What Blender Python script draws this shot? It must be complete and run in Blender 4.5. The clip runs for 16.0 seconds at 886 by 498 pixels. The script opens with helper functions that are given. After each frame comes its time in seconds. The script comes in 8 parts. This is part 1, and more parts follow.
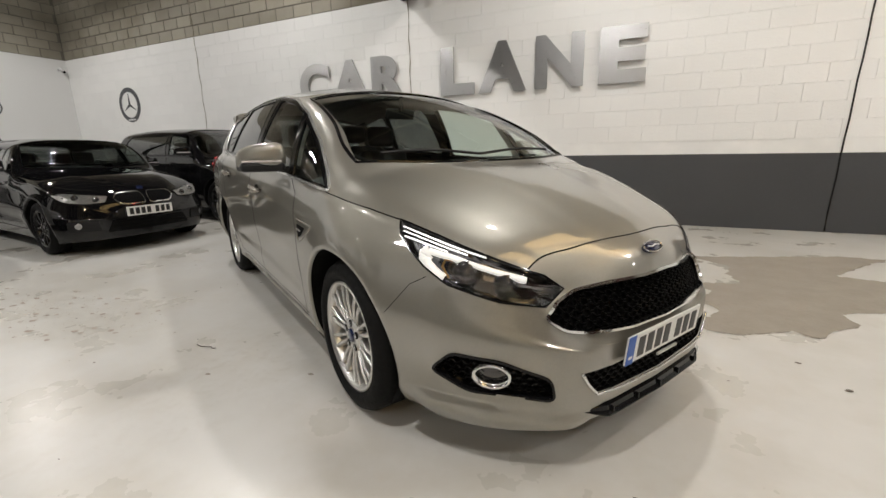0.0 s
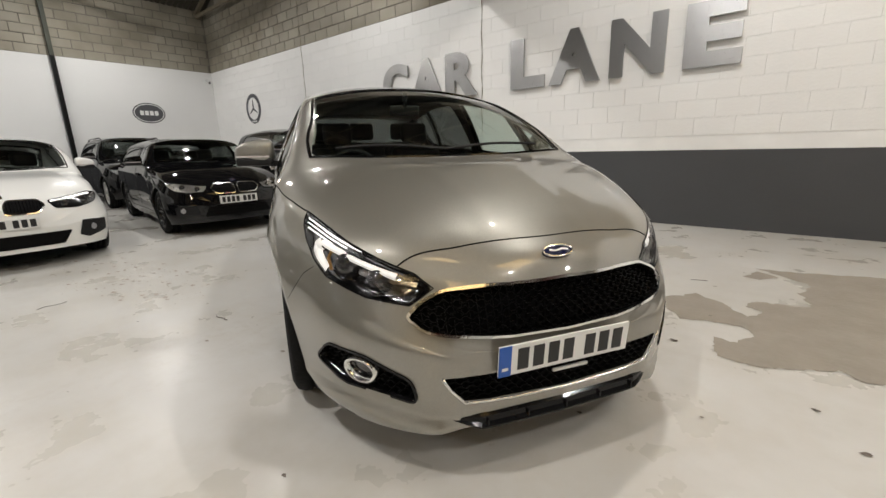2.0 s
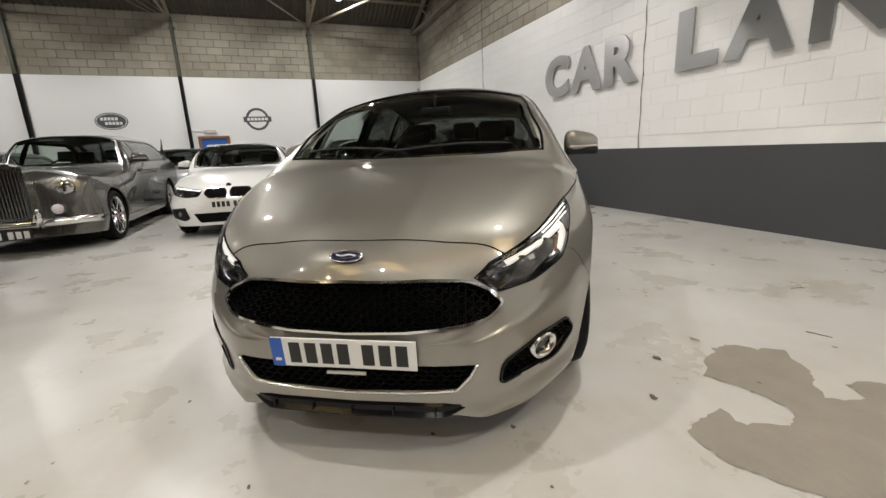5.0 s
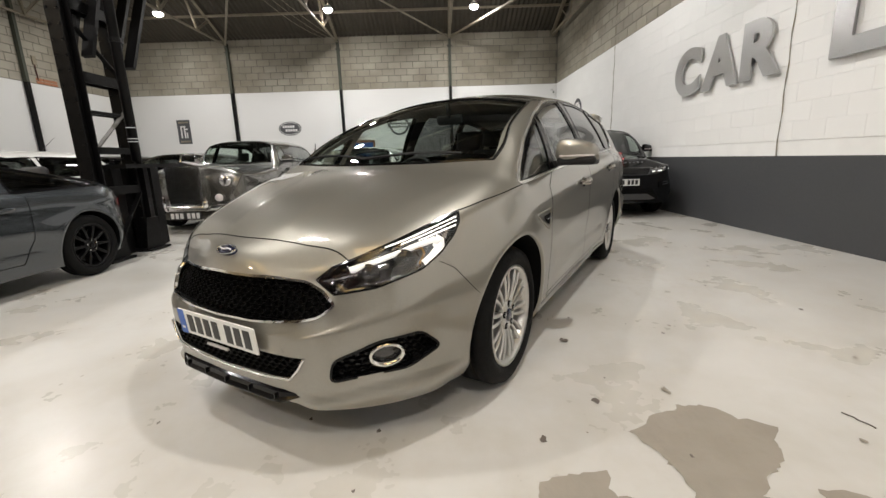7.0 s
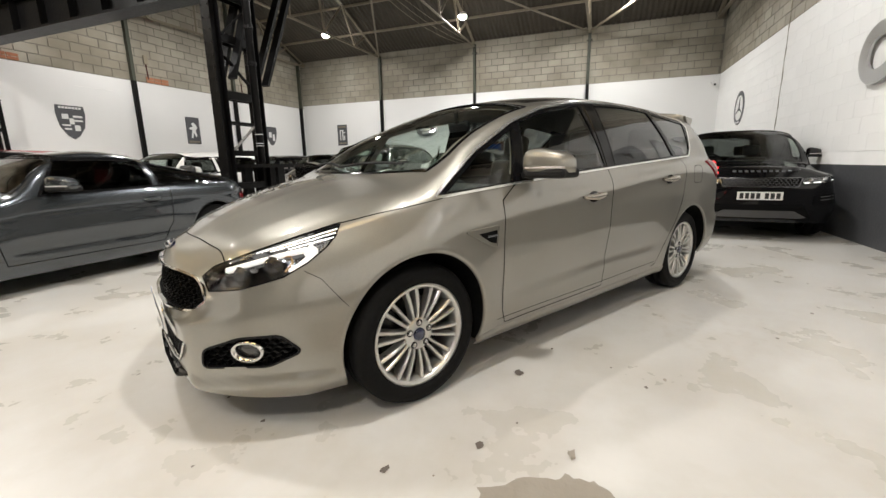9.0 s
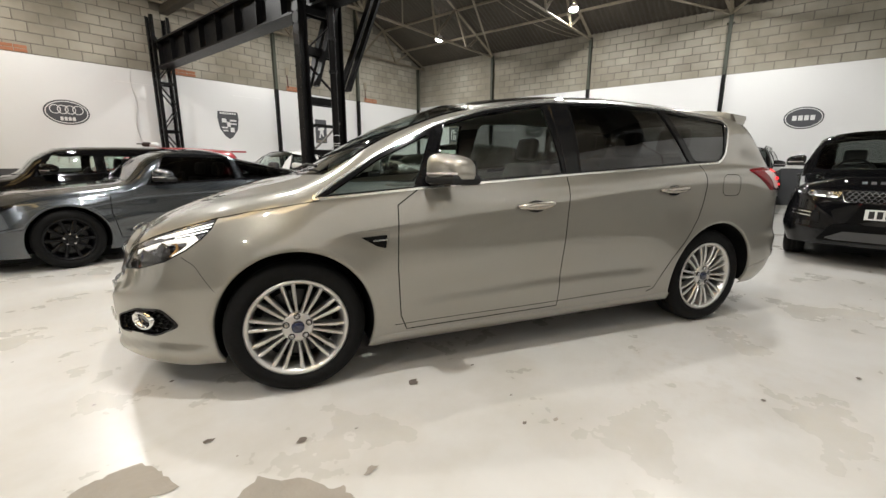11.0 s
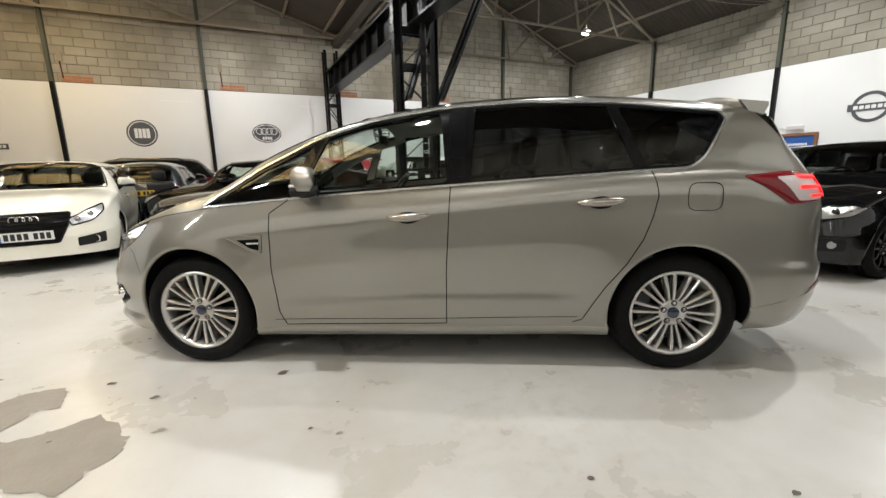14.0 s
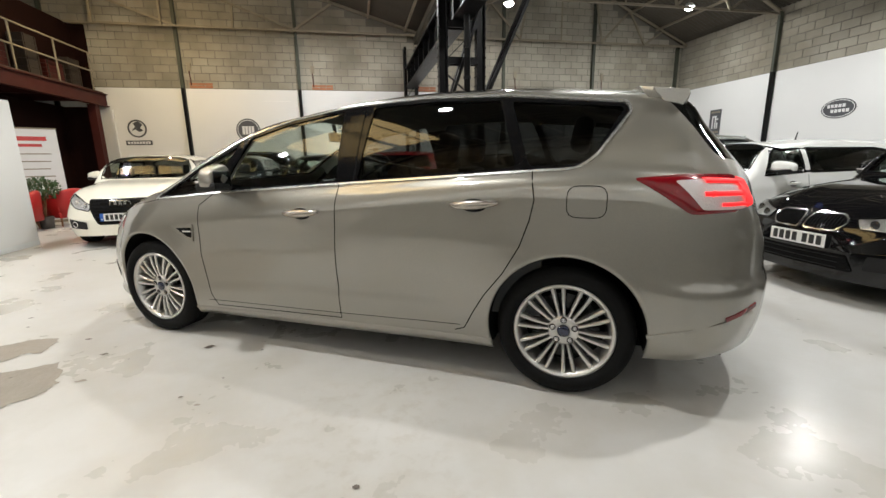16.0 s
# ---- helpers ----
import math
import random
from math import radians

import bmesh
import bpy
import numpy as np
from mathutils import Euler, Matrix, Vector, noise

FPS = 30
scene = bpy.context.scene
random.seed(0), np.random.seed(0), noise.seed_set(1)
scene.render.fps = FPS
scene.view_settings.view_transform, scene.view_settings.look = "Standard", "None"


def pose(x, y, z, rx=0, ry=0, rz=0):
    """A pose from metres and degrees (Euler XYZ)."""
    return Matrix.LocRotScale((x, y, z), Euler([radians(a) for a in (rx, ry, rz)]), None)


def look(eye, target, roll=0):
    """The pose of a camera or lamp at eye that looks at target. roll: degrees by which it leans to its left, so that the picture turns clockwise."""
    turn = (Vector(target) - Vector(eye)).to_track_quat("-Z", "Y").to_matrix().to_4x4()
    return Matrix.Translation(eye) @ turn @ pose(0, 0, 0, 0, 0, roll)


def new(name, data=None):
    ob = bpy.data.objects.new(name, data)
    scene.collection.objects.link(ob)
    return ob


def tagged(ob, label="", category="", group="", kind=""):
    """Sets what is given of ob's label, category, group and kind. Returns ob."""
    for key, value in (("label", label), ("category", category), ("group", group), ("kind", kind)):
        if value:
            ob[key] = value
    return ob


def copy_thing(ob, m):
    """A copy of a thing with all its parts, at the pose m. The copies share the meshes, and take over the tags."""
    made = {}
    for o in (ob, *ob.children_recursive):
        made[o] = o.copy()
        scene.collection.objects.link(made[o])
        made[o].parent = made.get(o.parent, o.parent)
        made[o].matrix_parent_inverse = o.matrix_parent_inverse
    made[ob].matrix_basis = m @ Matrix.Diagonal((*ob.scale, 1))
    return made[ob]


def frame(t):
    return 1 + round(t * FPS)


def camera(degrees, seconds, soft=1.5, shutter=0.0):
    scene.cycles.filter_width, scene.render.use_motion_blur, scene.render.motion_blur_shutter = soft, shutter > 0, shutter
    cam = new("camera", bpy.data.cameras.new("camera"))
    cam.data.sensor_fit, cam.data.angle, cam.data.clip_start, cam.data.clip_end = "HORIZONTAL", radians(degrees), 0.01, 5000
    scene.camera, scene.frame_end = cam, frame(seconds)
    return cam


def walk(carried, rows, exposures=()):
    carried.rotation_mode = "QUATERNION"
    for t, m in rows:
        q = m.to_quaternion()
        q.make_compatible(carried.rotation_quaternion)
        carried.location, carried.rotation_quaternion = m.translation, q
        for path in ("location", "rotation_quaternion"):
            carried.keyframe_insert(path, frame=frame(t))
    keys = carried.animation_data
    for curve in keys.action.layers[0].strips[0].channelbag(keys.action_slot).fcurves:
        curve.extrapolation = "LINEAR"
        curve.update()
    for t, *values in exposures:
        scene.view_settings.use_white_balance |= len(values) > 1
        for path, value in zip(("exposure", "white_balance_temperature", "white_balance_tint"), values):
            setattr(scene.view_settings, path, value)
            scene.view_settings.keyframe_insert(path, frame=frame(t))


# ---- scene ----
cam = camera(94.0, 16.0)
PATH = [
    (0, (-0.007, 0.093, 1.157), (-0.806, 1.865, 0.687), -1.1),
    (0.5, (0.134, 0.176, 1.159), (-0.767, 1.897, 0.685), -1.0),
    (1, (0.31, 0.264, 1.156), (-0.703, 1.924, 0.684), -1.3),
    (1.5, (0.503, 0.368, 1.151), (-0.617, 1.956, 0.679), -1.6),
    (2, (0.657, 0.508, 1.134), (-0.576, 2.009, 0.658), -1.5),
    (2.5, (0.804, 0.655, 1.141), (-0.537, 2.057, 0.659), -1.6),
    (3, (0.994, 0.81, 1.143), (-0.46, 2.096, 0.66), -1.7),
    (3.5, (1.162, 0.98, 1.126), (-0.403, 2.13, 0.646), -2.2),
    (6, (1.676, 2.167, 1.122), (-0.239, 2.522, 0.669), -2.0),
    (6.5, (1.746, 2.443, 1.12), (-0.196, 2.622, 0.678), -1.8),
    (7, (1.742, 2.7, 1.117), (-0.212, 2.695, 0.69), -1.8),
    (7.5, (1.701, 2.966, 1.141), (-0.247, 2.782, 0.725), -1.9),
    (8, (1.668, 3.263, 1.137), (-0.255, 2.893, 0.727), -1.8),
    (8.5, (1.6, 3.527, 1.13), (-0.277, 2.969, 0.723), -1.7),
    (9, (1.481, 3.791, 1.147), (-0.346, 3.088, 0.737), -1.0),
    (11.5, (0.669, 5.045, 1.175), (-0.753, 3.697, 0.772), -0.0),
    (12, (0.459, 5.239, 1.188), (-0.858, 3.786, 0.794), -0.1),
    (12.5, (0.256, 5.436, 1.185), (-0.952, 3.888, 0.802), -0.2),
    (13, (0.03, 5.614, 1.184), (-1.068, 3.986, 0.803), -0.5),
    (13.5, (-0.23, 5.759, 1.197), (-1.211, 4.059, 0.812), -0.9),
    (14, (-0.487, 5.906, 1.198), (-1.35, 4.145, 0.805), -1.2),
    (14.5, (-0.758, 6.049, 1.2), (-1.51, 4.239, 0.798), -1.1),
    (15, (-1.056, 6.129, 1.194), (-1.689, 4.277, 0.785), -1.1),
    (15.5, (-1.354, 6.213, 1.204), (-1.859, 4.323, 0.79), -1.1),
    (16, (-1.671, 6.289, 1.211), (-2.055, 4.371, 0.792), -1.0),
]
walk(cam, [(t, look(eye, target, roll)) for t, eye, target, roll in PATH], [(0, -0.67, 6500, 10), (3.5, -0.68, 6450, 10), (6, -0.57, 6500, 10), (9, -0.17, 6480, 9.5), (12, -0.12, 6330, 8.5), (16, -0.15, 6250, 7.5)])

# ---- light ----
world = bpy.data.worlds.new("hall_air")
scene.world = world
world.use_nodes = True
world.node_tree.nodes["Background"].inputs[0].default_value = (0.9, 0.93, 1.0, 1)
world.node_tree.nodes["Background"].inputs[1].default_value = 0.008
scene.view_settings.exposure = 0.0
LAMP_Z = 5.55
# rows continued unseen to x = 9.2, added for more light from the east
LAMPS = [(-11.65, -5.5), (-11.78, -0.53), (-11.89, 3.82), (-6.17, -6.0), (-6.1, -0.6), (-5.75, 4.15), (-1.05, -6.0), (-0.9, -0.75),
         (-0.45, 4.05), (3.4, -6.1), (4.1, -0.55), (4.1, 3.85), (9.2, -0.55), (9.2, 3.85)]
LAMP_POWER, LAMP_TINT, WARM_TINT = 147, (1.0, 0.972, 0.935), (1.0, 0.77, 0.45)

# ---- materials ----


def nodes(name):
    m = bpy.data.materials.new(name)
    m.use_nodes = True
    return m, m.node_tree, m.node_tree.nodes["Principled BSDF"]


def plain(name, colour, rough=0.5, metal=0.0, coat=0.0, vary=0.12, scale=6.0, bump=0.0, bump_scale=60.0, spec=0.5):
    """A surface with two scales of variation in tone and roughness, and fine relief."""
    m, t, b = nodes(name)
    co = t.nodes.new("ShaderNodeTexCoord")
    big, fine = t.nodes.new("ShaderNodeTexNoise"), t.nodes.new("ShaderNodeTexNoise")
    big.inputs["Scale"].default_value, big.inputs["Detail"].default_value = scale, 4
    fine.inputs["Scale"].default_value, fine.inputs["Detail"].default_value = bump_scale, 3
    for n in (big, fine):
        t.links.new(co.outputs["Object"], n.inputs["Vector"])
    mix = t.nodes.new("ShaderNodeMixRGB")
    mix.inputs[1].default_value = (*[c * (1 - vary) for c in colour], 1)
    mix.inputs[2].default_value = (*[min(1, c * (1 + vary)) for c in colour], 1)
    t.links.new(big.outputs["Fac"], mix.inputs[0])
    t.links.new(mix.outputs[0], b.inputs["Base Color"])
    ramp = t.nodes.new("ShaderNodeMapRange")
    ramp.inputs["To Min"].default_value, ramp.inputs["To Max"].default_value = max(0.02, rough * 0.8), min(1, rough * 1.2)
    t.links.new(fine.outputs["Fac"], ramp.inputs["Value"])
    t.links.new(ramp.outputs[0], b.inputs["Roughness"])
    b.inputs["Metallic"].default_value, b.inputs["Coat Weight"].default_value = metal, coat
    b.inputs["Coat Roughness"].default_value, b.inputs["Specular IOR Level"].default_value = 0.03, spec
    if bump:
        bp = t.nodes.new("ShaderNodeBump")
        bp.inputs["Strength"].default_value, bp.inputs["Distance"].default_value = bump, 0.01
        t.links.new(fine.outputs["Fac"], bp.inputs["Height"])
        t.links.new(bp.outputs[0], b.inputs["Normal"])
    return m


def paint(name, colour, metal=0.0, rough=0.35, flake=0.0, sheen=0.5, lacquer=1.6):
    """Car paint: pigment with flakes under clear lacquer."""
    m, t, b = nodes(name)
    co, vo = t.nodes.new("ShaderNodeTexCoord"), t.nodes.new("ShaderNodeTexVoronoi")
    vo.inputs["Scale"].default_value = 900
    t.links.new(co.outputs["Object"], vo.inputs["Vector"])
    dust = t.nodes.new("ShaderNodeTexNoise")
    dust.inputs["Scale"].default_value, dust.inputs["Detail"].default_value = 2.5, 5
    t.links.new(co.outputs["Object"], dust.inputs["Vector"])
    mix = t.nodes.new("ShaderNodeMixRGB")
    mix.inputs[1].default_value = (*[c * (1 - flake) for c in colour], 1)
    mix.inputs[2].default_value = (*[c * (1 + flake) for c in colour], 1)
    t.links.new(vo.outputs["Color"], mix.inputs[0])
    t.links.new(mix.outputs[0], b.inputs["Base Color"])
    b.inputs["Metallic"].default_value, b.inputs["Roughness"].default_value = metal, rough
    b.inputs["Specular IOR Level"].default_value = sheen
    b.inputs["Coat Weight"].default_value, b.inputs["Coat IOR"].default_value = 1.0, lacquer
    cr = t.nodes.new("ShaderNodeMapRange")
    cr.inputs["To Min"].default_value, cr.inputs["To Max"].default_value = 0.01, 0.045
    t.links.new(dust.outputs["Fac"], cr.inputs["Value"])
    t.links.new(cr.outputs[0], b.inputs["Coat Roughness"])
    return m


def glass(name, tint, gloss=1.0):
    """A thin pane: what lies behind, tinted, under a mirror coat that strengthens at a glancing view."""
    m = bpy.data.materials.new(name)
    m.use_nodes = True
    t = m.node_tree
    t.nodes.clear()
    out, mix = t.nodes.new("ShaderNodeOutputMaterial"), t.nodes.new("ShaderNodeMixShader")
    tr, gl, lw = t.nodes.new("ShaderNodeBsdfTransparent"), t.nodes.new("ShaderNodeBsdfGlossy"), t.nodes.new("ShaderNodeLayerWeight")
    tr.inputs[0].default_value = (*tint, 1)
    gl.inputs["Roughness"].default_value = 0.01
    gl.inputs["Color"].default_value = (gloss, gloss, gloss, 1)
    lw.inputs["Blend"].default_value = 0.5
    pw, ma = t.nodes.new("ShaderNodeMath"), t.nodes.new("ShaderNodeMath")
    pw.operation, ma.operation = "POWER", "MULTIPLY_ADD"
    pw.inputs[1].default_value, ma.inputs[1].default_value, ma.inputs[2].default_value = 4.0, 0.85, 0.06
    t.links.new(lw.outputs["Facing"], pw.inputs[0])
    t.links.new(pw.outputs[0], ma.inputs[0])
    t.links.new(ma.outputs[0], mix.inputs[0])
    t.links.new(tr.outputs[0], mix.inputs[1])
    t.links.new(gl.outputs[0], mix.inputs[2])
    t.links.new(mix.outputs[0], out.inputs[0])
    return m


def glow(name, colour, strength):
    m, t, b = nodes(name)
    b.inputs["Base Color"].default_value = (*colour, 1)
    b.inputs["Emission Color"].default_value = (*colour, 1)
    b.inputs["Emission Strength"].default_value = strength
    return m


def masonry(name, colour, vary, rough, stain):
    """Concrete block: each one a little different, pitted and streaked."""
    m, t, b = nodes(name)
    info, geo, co = t.nodes.new("ShaderNodeObjectInfo"), t.nodes.new("ShaderNodeNewGeometry"), t.nodes.new("ShaderNodeTexCoord")
    add = t.nodes.new("ShaderNodeMath")
    add.operation = "ADD"
    t.links.new(info.outputs["Random"], add.inputs[0])
    t.links.new(geo.outputs["Random Per Island"], add.inputs[1])
    fr = t.nodes.new("ShaderNodeMath")
    fr.operation = "FRACT"
    t.links.new(add.outputs[0], fr.inputs[0])
    big, fine = t.nodes.new("ShaderNodeTexNoise"), t.nodes.new("ShaderNodeTexNoise")
    big.inputs["Scale"].default_value, big.inputs["Detail"].default_value = 0.5, 6
    fine.inputs["Scale"].default_value, fine.inputs["Detail"].default_value = 45, 5
    for n in (big, fine):
        t.links.new(geo.outputs["Position"], n.inputs["Vector"])
    mix = t.nodes.new("ShaderNodeMixRGB")
    mix.inputs[1].default_value = (*[c * (1 - vary) for c in colour], 1)
    mix.inputs[2].default_value = (*[min(1, c * (1 + vary)) for c in colour], 1)
    t.links.new(fr.outputs[0], mix.inputs[0])
    mul = t.nodes.new("ShaderNodeMixRGB")
    mul.blend_type = "MULTIPLY"
    ramp = t.nodes.new("ShaderNodeValToRGB")
    ramp.color_ramp.elements[0].position, ramp.color_ramp.elements[1].position = 0.35, 0.65
    ramp.color_ramp.elements[0].color = (1 - stain, 1 - stain * 1.05, 1 - stain * 1.15, 1)
    t.links.new(big.outputs["Fac"], ramp.inputs[0])
    mul.inputs[0].default_value = 1
    t.links.new(mix.outputs[0], mul.inputs[1])
    t.links.new(ramp.outputs[0], mul.inputs[2])
    t.links.new(mul.outputs[0], b.inputs["Base Color"])
    bp = t.nodes.new("ShaderNodeBump")
    bp.inputs["Strength"].default_value, bp.inputs["Distance"].default_value = 0.5, 0.006
    t.links.new(fine.outputs["Fac"], bp.inputs["Height"])
    t.links.new(bp.outputs[0], b.inputs["Normal"])
    b.inputs["Roughness"].default_value = rough
    return m


def floor_paint():
    """Worn glossy floor paint, with scuffs, dust and bare patches of its own."""
    m, t, b = nodes("painted_concrete")
    geo = t.nodes.new("ShaderNodeNewGeometry")
    cols = []
    for scale, detail in ((0.55, 6), (1.6, 5), (13, 9)):
        n = t.nodes.new("ShaderNodeTexNoise")
        n.inputs["Scale"].default_value, n.inputs["Detail"].default_value = scale, detail
        n.inputs["Roughness"].default_value = 0.6
        t.links.new(geo.outputs["Position"], n.inputs["Vector"])
        cols.append(n)
    r1 = t.nodes.new("ShaderNodeValToRGB")
    r1.color_ramp.elements[0].position, r1.color_ramp.elements[1].position = 0.34, 0.62
    r1.color_ramp.elements[0].color, r1.color_ramp.elements[1].color = (0.47, 0.455, 0.42, 1), (0.56, 0.55, 0.525, 1)
    t.links.new(cols[0].outputs["Fac"], r1.inputs[0])
    r2 = t.nodes.new("ShaderNodeValToRGB")
    r2.color_ramp.elements[0].position, r2.color_ramp.elements[1].position = 0.24, 0.56
    r2.color_ramp.elements[0].color, r2.color_ramp.elements[1].color = (0.84, 0.81, 0.75, 1), (1, 1, 1, 1)
    t.links.new(cols[1].outputs["Fac"], r2.inputs[0])
    mul = t.nodes.new("ShaderNodeMixRGB")
    mul.blend_type = "MULTIPLY"
    mul.inputs[0].default_value = 1
    t.links.new(r1.outputs[0], mul.inputs[1])
    t.links.new(r2.outputs[0], mul.inputs[2])
    spread = t.nodes.new("ShaderNodeTexNoise")
    spread.inputs["Scale"].default_value, spread.inputs["Detail"].default_value = 0.75, 3
    shift = t.nodes.new("ShaderNodeVectorMath")
    shift.inputs[1].default_value = (17.3, 4.1, 0)
    t.links.new(geo.outputs["Position"], shift.inputs[0])
    t.links.new(shift.outputs[0], spread.inputs["Vector"])
    grit, where = t.nodes.new("ShaderNodeMapRange"), t.nodes.new("ShaderNodeMapRange")
    grit.inputs["From Min"].default_value, grit.inputs["From Max"].default_value = 0.50, 0.64
    where.inputs["From Min"].default_value, where.inputs["From Max"].default_value = 0.54, 0.68
    where.inputs["To Max"].default_value = 0.25
    t.links.new(cols[2].outputs["Fac"], grit.inputs["Value"])
    t.links.new(spread.outputs["Fac"], where.inputs["Value"])
    both, dirt = t.nodes.new("ShaderNodeMath"), t.nodes.new("ShaderNodeMixRGB")
    both.operation = "MULTIPLY"
    t.links.new(grit.outputs[0], both.inputs[0])
    t.links.new(where.outputs[0], both.inputs[1])
    t.links.new(both.outputs[0], dirt.inputs[0])
    t.links.new(mul.outputs[0], dirt.inputs[1])
    dirt.inputs[2].default_value = (0.36, 0.32, 0.26, 1)
    t.links.new(dirt.outputs[0], b.inputs["Base Color"])
    mr = t.nodes.new("ShaderNodeMapRange")
    mr.inputs["From Min"].default_value, mr.inputs["From Max"].default_value = 0.3, 0.7
    mr.inputs["To Min"].default_value, mr.inputs["To Max"].default_value = 0.24, 0.36
    t.links.new(cols[1].outputs["Fac"], mr.inputs["Value"])
    t.links.new(mr.outputs[0], b.inputs["Roughness"])
    bp = t.nodes.new("ShaderNodeBump")
    b.inputs["Specular IOR Level"].default_value = 0.42
    bp.inputs["Strength"].default_value, bp.inputs["Distance"].default_value = 0.25, 0.004
    t.links.new(cols[1].outputs["Fac"], bp.inputs["Height"])
    t.links.new(bp.outputs[0], b.inputs["Normal"])
    return m


M_FLOOR = floor_paint()
M_WHITE = plain("white_emulsion", (0.735, 0.733, 0.72), 0.6, vary=0.04, scale=0.8, bump=0.15, bump_scale=40)
M_WBLOCK = masonry("white_painted_block", (0.86, 0.857, 0.84), 0.015, 0.55, 0.05)
M_WJOINT = plain("white_painted_joint", (0.84, 0.835, 0.815), 0.7, vary=0.1, scale=3)
M_BAND = plain("charcoal_emulsion", (0.058, 0.060, 0.064), 0.5, vary=0.10, scale=1.2, bump=0.2, bump_scale=30)
M_BLOCK = masonry("grey_concrete_block", (0.37, 0.343, 0.283), 0.10, 0.9, 0.45)
M_MORTAR = plain("grey_mortar", (0.17, 0.155, 0.13), 0.95, vary=0.2, scale=4, bump=0.4)
M_STEEL = plain("black_gloss_steel", (0.0055, 0.0053, 0.0055), 0.36, vary=0.3, scale=5, bump=0.25, bump_scale=25, spec=0.14)
M_ANGLE = plain("dull_painted_angle_steel", (0.25, 0.215, 0.155), 0.6, metal=0.0, vary=0.4, scale=3)
M_GREEN = plain("green_grey_post_paint", (0.045, 0.05, 0.034), 0.6, vary=0.25, scale=3)
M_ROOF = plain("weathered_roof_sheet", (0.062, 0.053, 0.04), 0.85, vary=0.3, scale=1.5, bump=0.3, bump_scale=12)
M_BRUSHED = plain("brushed_steel", (0.50, 0.50, 0.50), 0.30, metal=1.0, vary=0.08, scale=2, bump_scale=80)
M_SIGN = plain("dark_grey_sign_print", (0.07, 0.072, 0.078), 0.55, vary=0.12, scale=6)
M_OFFWHITE = plain("sign_white", (0.72, 0.72, 0.71), 0.6, vary=0.05)
M_BARE = plain("bare_worn_concrete", (0.27, 0.24, 0.20), 0.7, vary=0.2, scale=5, bump=0.5, bump_scale=30)
M_ORANGE = plain("red_clay_brick", (0.36, 0.15, 0.08), 0.85, vary=0.25, scale=9, bump=0.4)
M_RED = plain("red_oxide_paint", (0.055, 0.012, 0.010), 0.6, vary=0.25, scale=3, spec=0.2)
M_RUBBER = plain("tyre_rubber", (0.005, 0.005, 0.005), 0.7, vary=0.3, scale=12, bump=0.2, spec=0.15)
M_ALLOY = plain("silver_alloy", (0.62, 0.61, 0.59), 0.30, metal=0.85, vary=0.04)
M_DARKMIRROR = plain("tinted_mirror_glass", (0.05, 0.052, 0.055), 0.03, metal=1.0, vary=0.05)
M_DARKALLOY = plain("gloss_black_alloy", (0.009, 0.009, 0.010), 0.25, metal=0.2, vary=0.1)
M_CHROME = plain("chrome", (0.84, 0.84, 0.83), 0.12, metal=1.0, vary=0.02)
M_BRIGHT = plain("bright_anodised_trim", (0.82, 0.82, 0.80), 0.22, metal=0.85, vary=0.03)
M_TRIM = plain("gloss_black_trim", (0.006, 0.006, 0.0065), 0.10, vary=0.1, spec=0.22)
M_PLASTIC = plain("grained_black_plastic", (0.012, 0.012, 0.0125), 0.5, vary=0.15, bump=0.3, bump_scale=200, spec=0.25)
M_VOID = plain("dark_underseal", (0.004, 0.004, 0.004), 0.9, vary=0.2, spec=0.1)
M_SEAM = plain("panel_gap_shadow_line", (0.004, 0.004, 0.004), 0.8, vary=0.1, spec=0.1)
M_SEAT = plain("charcoal_leather", (0.014, 0.0135, 0.014), 0.5, vary=0.15, bump=0.3, bump_scale=90)
M_LINER = plain("pale_grey_headlining", (0.42, 0.40, 0.36), 0.8, vary=0.06)
M_DASH = plain("soft_touch_dashboard", (0.022, 0.025, 0.026), 0.6, vary=0.1, bump=0.3, bump_scale=160)
M_GLASS = glass("clear_car_glass", (0.80, 0.87, 0.83))
M_PRIVACY = glass("privacy_glass", (0.14, 0.148, 0.146))
M_LENS = glass("lamp_lens", (0.92, 0.92, 0.92), 0.8)
M_REDLENS = plain("red_lamp_lens", (0.16, 0.004, 0.008), 0.08, vary=0.1)
M_WHITELENS = plain("clear_ribbed_lens", (0.60, 0.55, 0.55), 0.12, vary=0.08, bump=0.3, bump_scale=120)
M_REFLECT = plain("lamp_reflector", (0.55, 0.55, 0.55), 0.12, metal=1.0, vary=0.1)
M_DRL = glow("daylight_lamp_strip", (1.0, 0.98, 0.93), 2.6)
M_TAILGLOW = glow("lit_tail_lamp_strip", (1.0, 0.012, 0.015), 1.2)
M_AMBER = plain("amber_lens", (0.42, 0.24, 0.08), 0.2)
M_PLATE = plain("white_reflective_plate", (0.74, 0.74, 0.72), 0.35, vary=0.03)
M_YPLATE = plain("yellow_reflective_plate", (0.80, 0.55, 0.03), 0.35, vary=0.03)
M_INK = plain("black_plate_ink", (0.012, 0.012, 0.012), 0.4)
M_BLUE = plain("blue_plate_band", (0.02, 0.10, 0.42), 0.4)
M_BADGE = plain("deep_blue_enamel", (0.006, 0.013, 0.055), 0.15, coat=1.0)

# ---- building tools ----


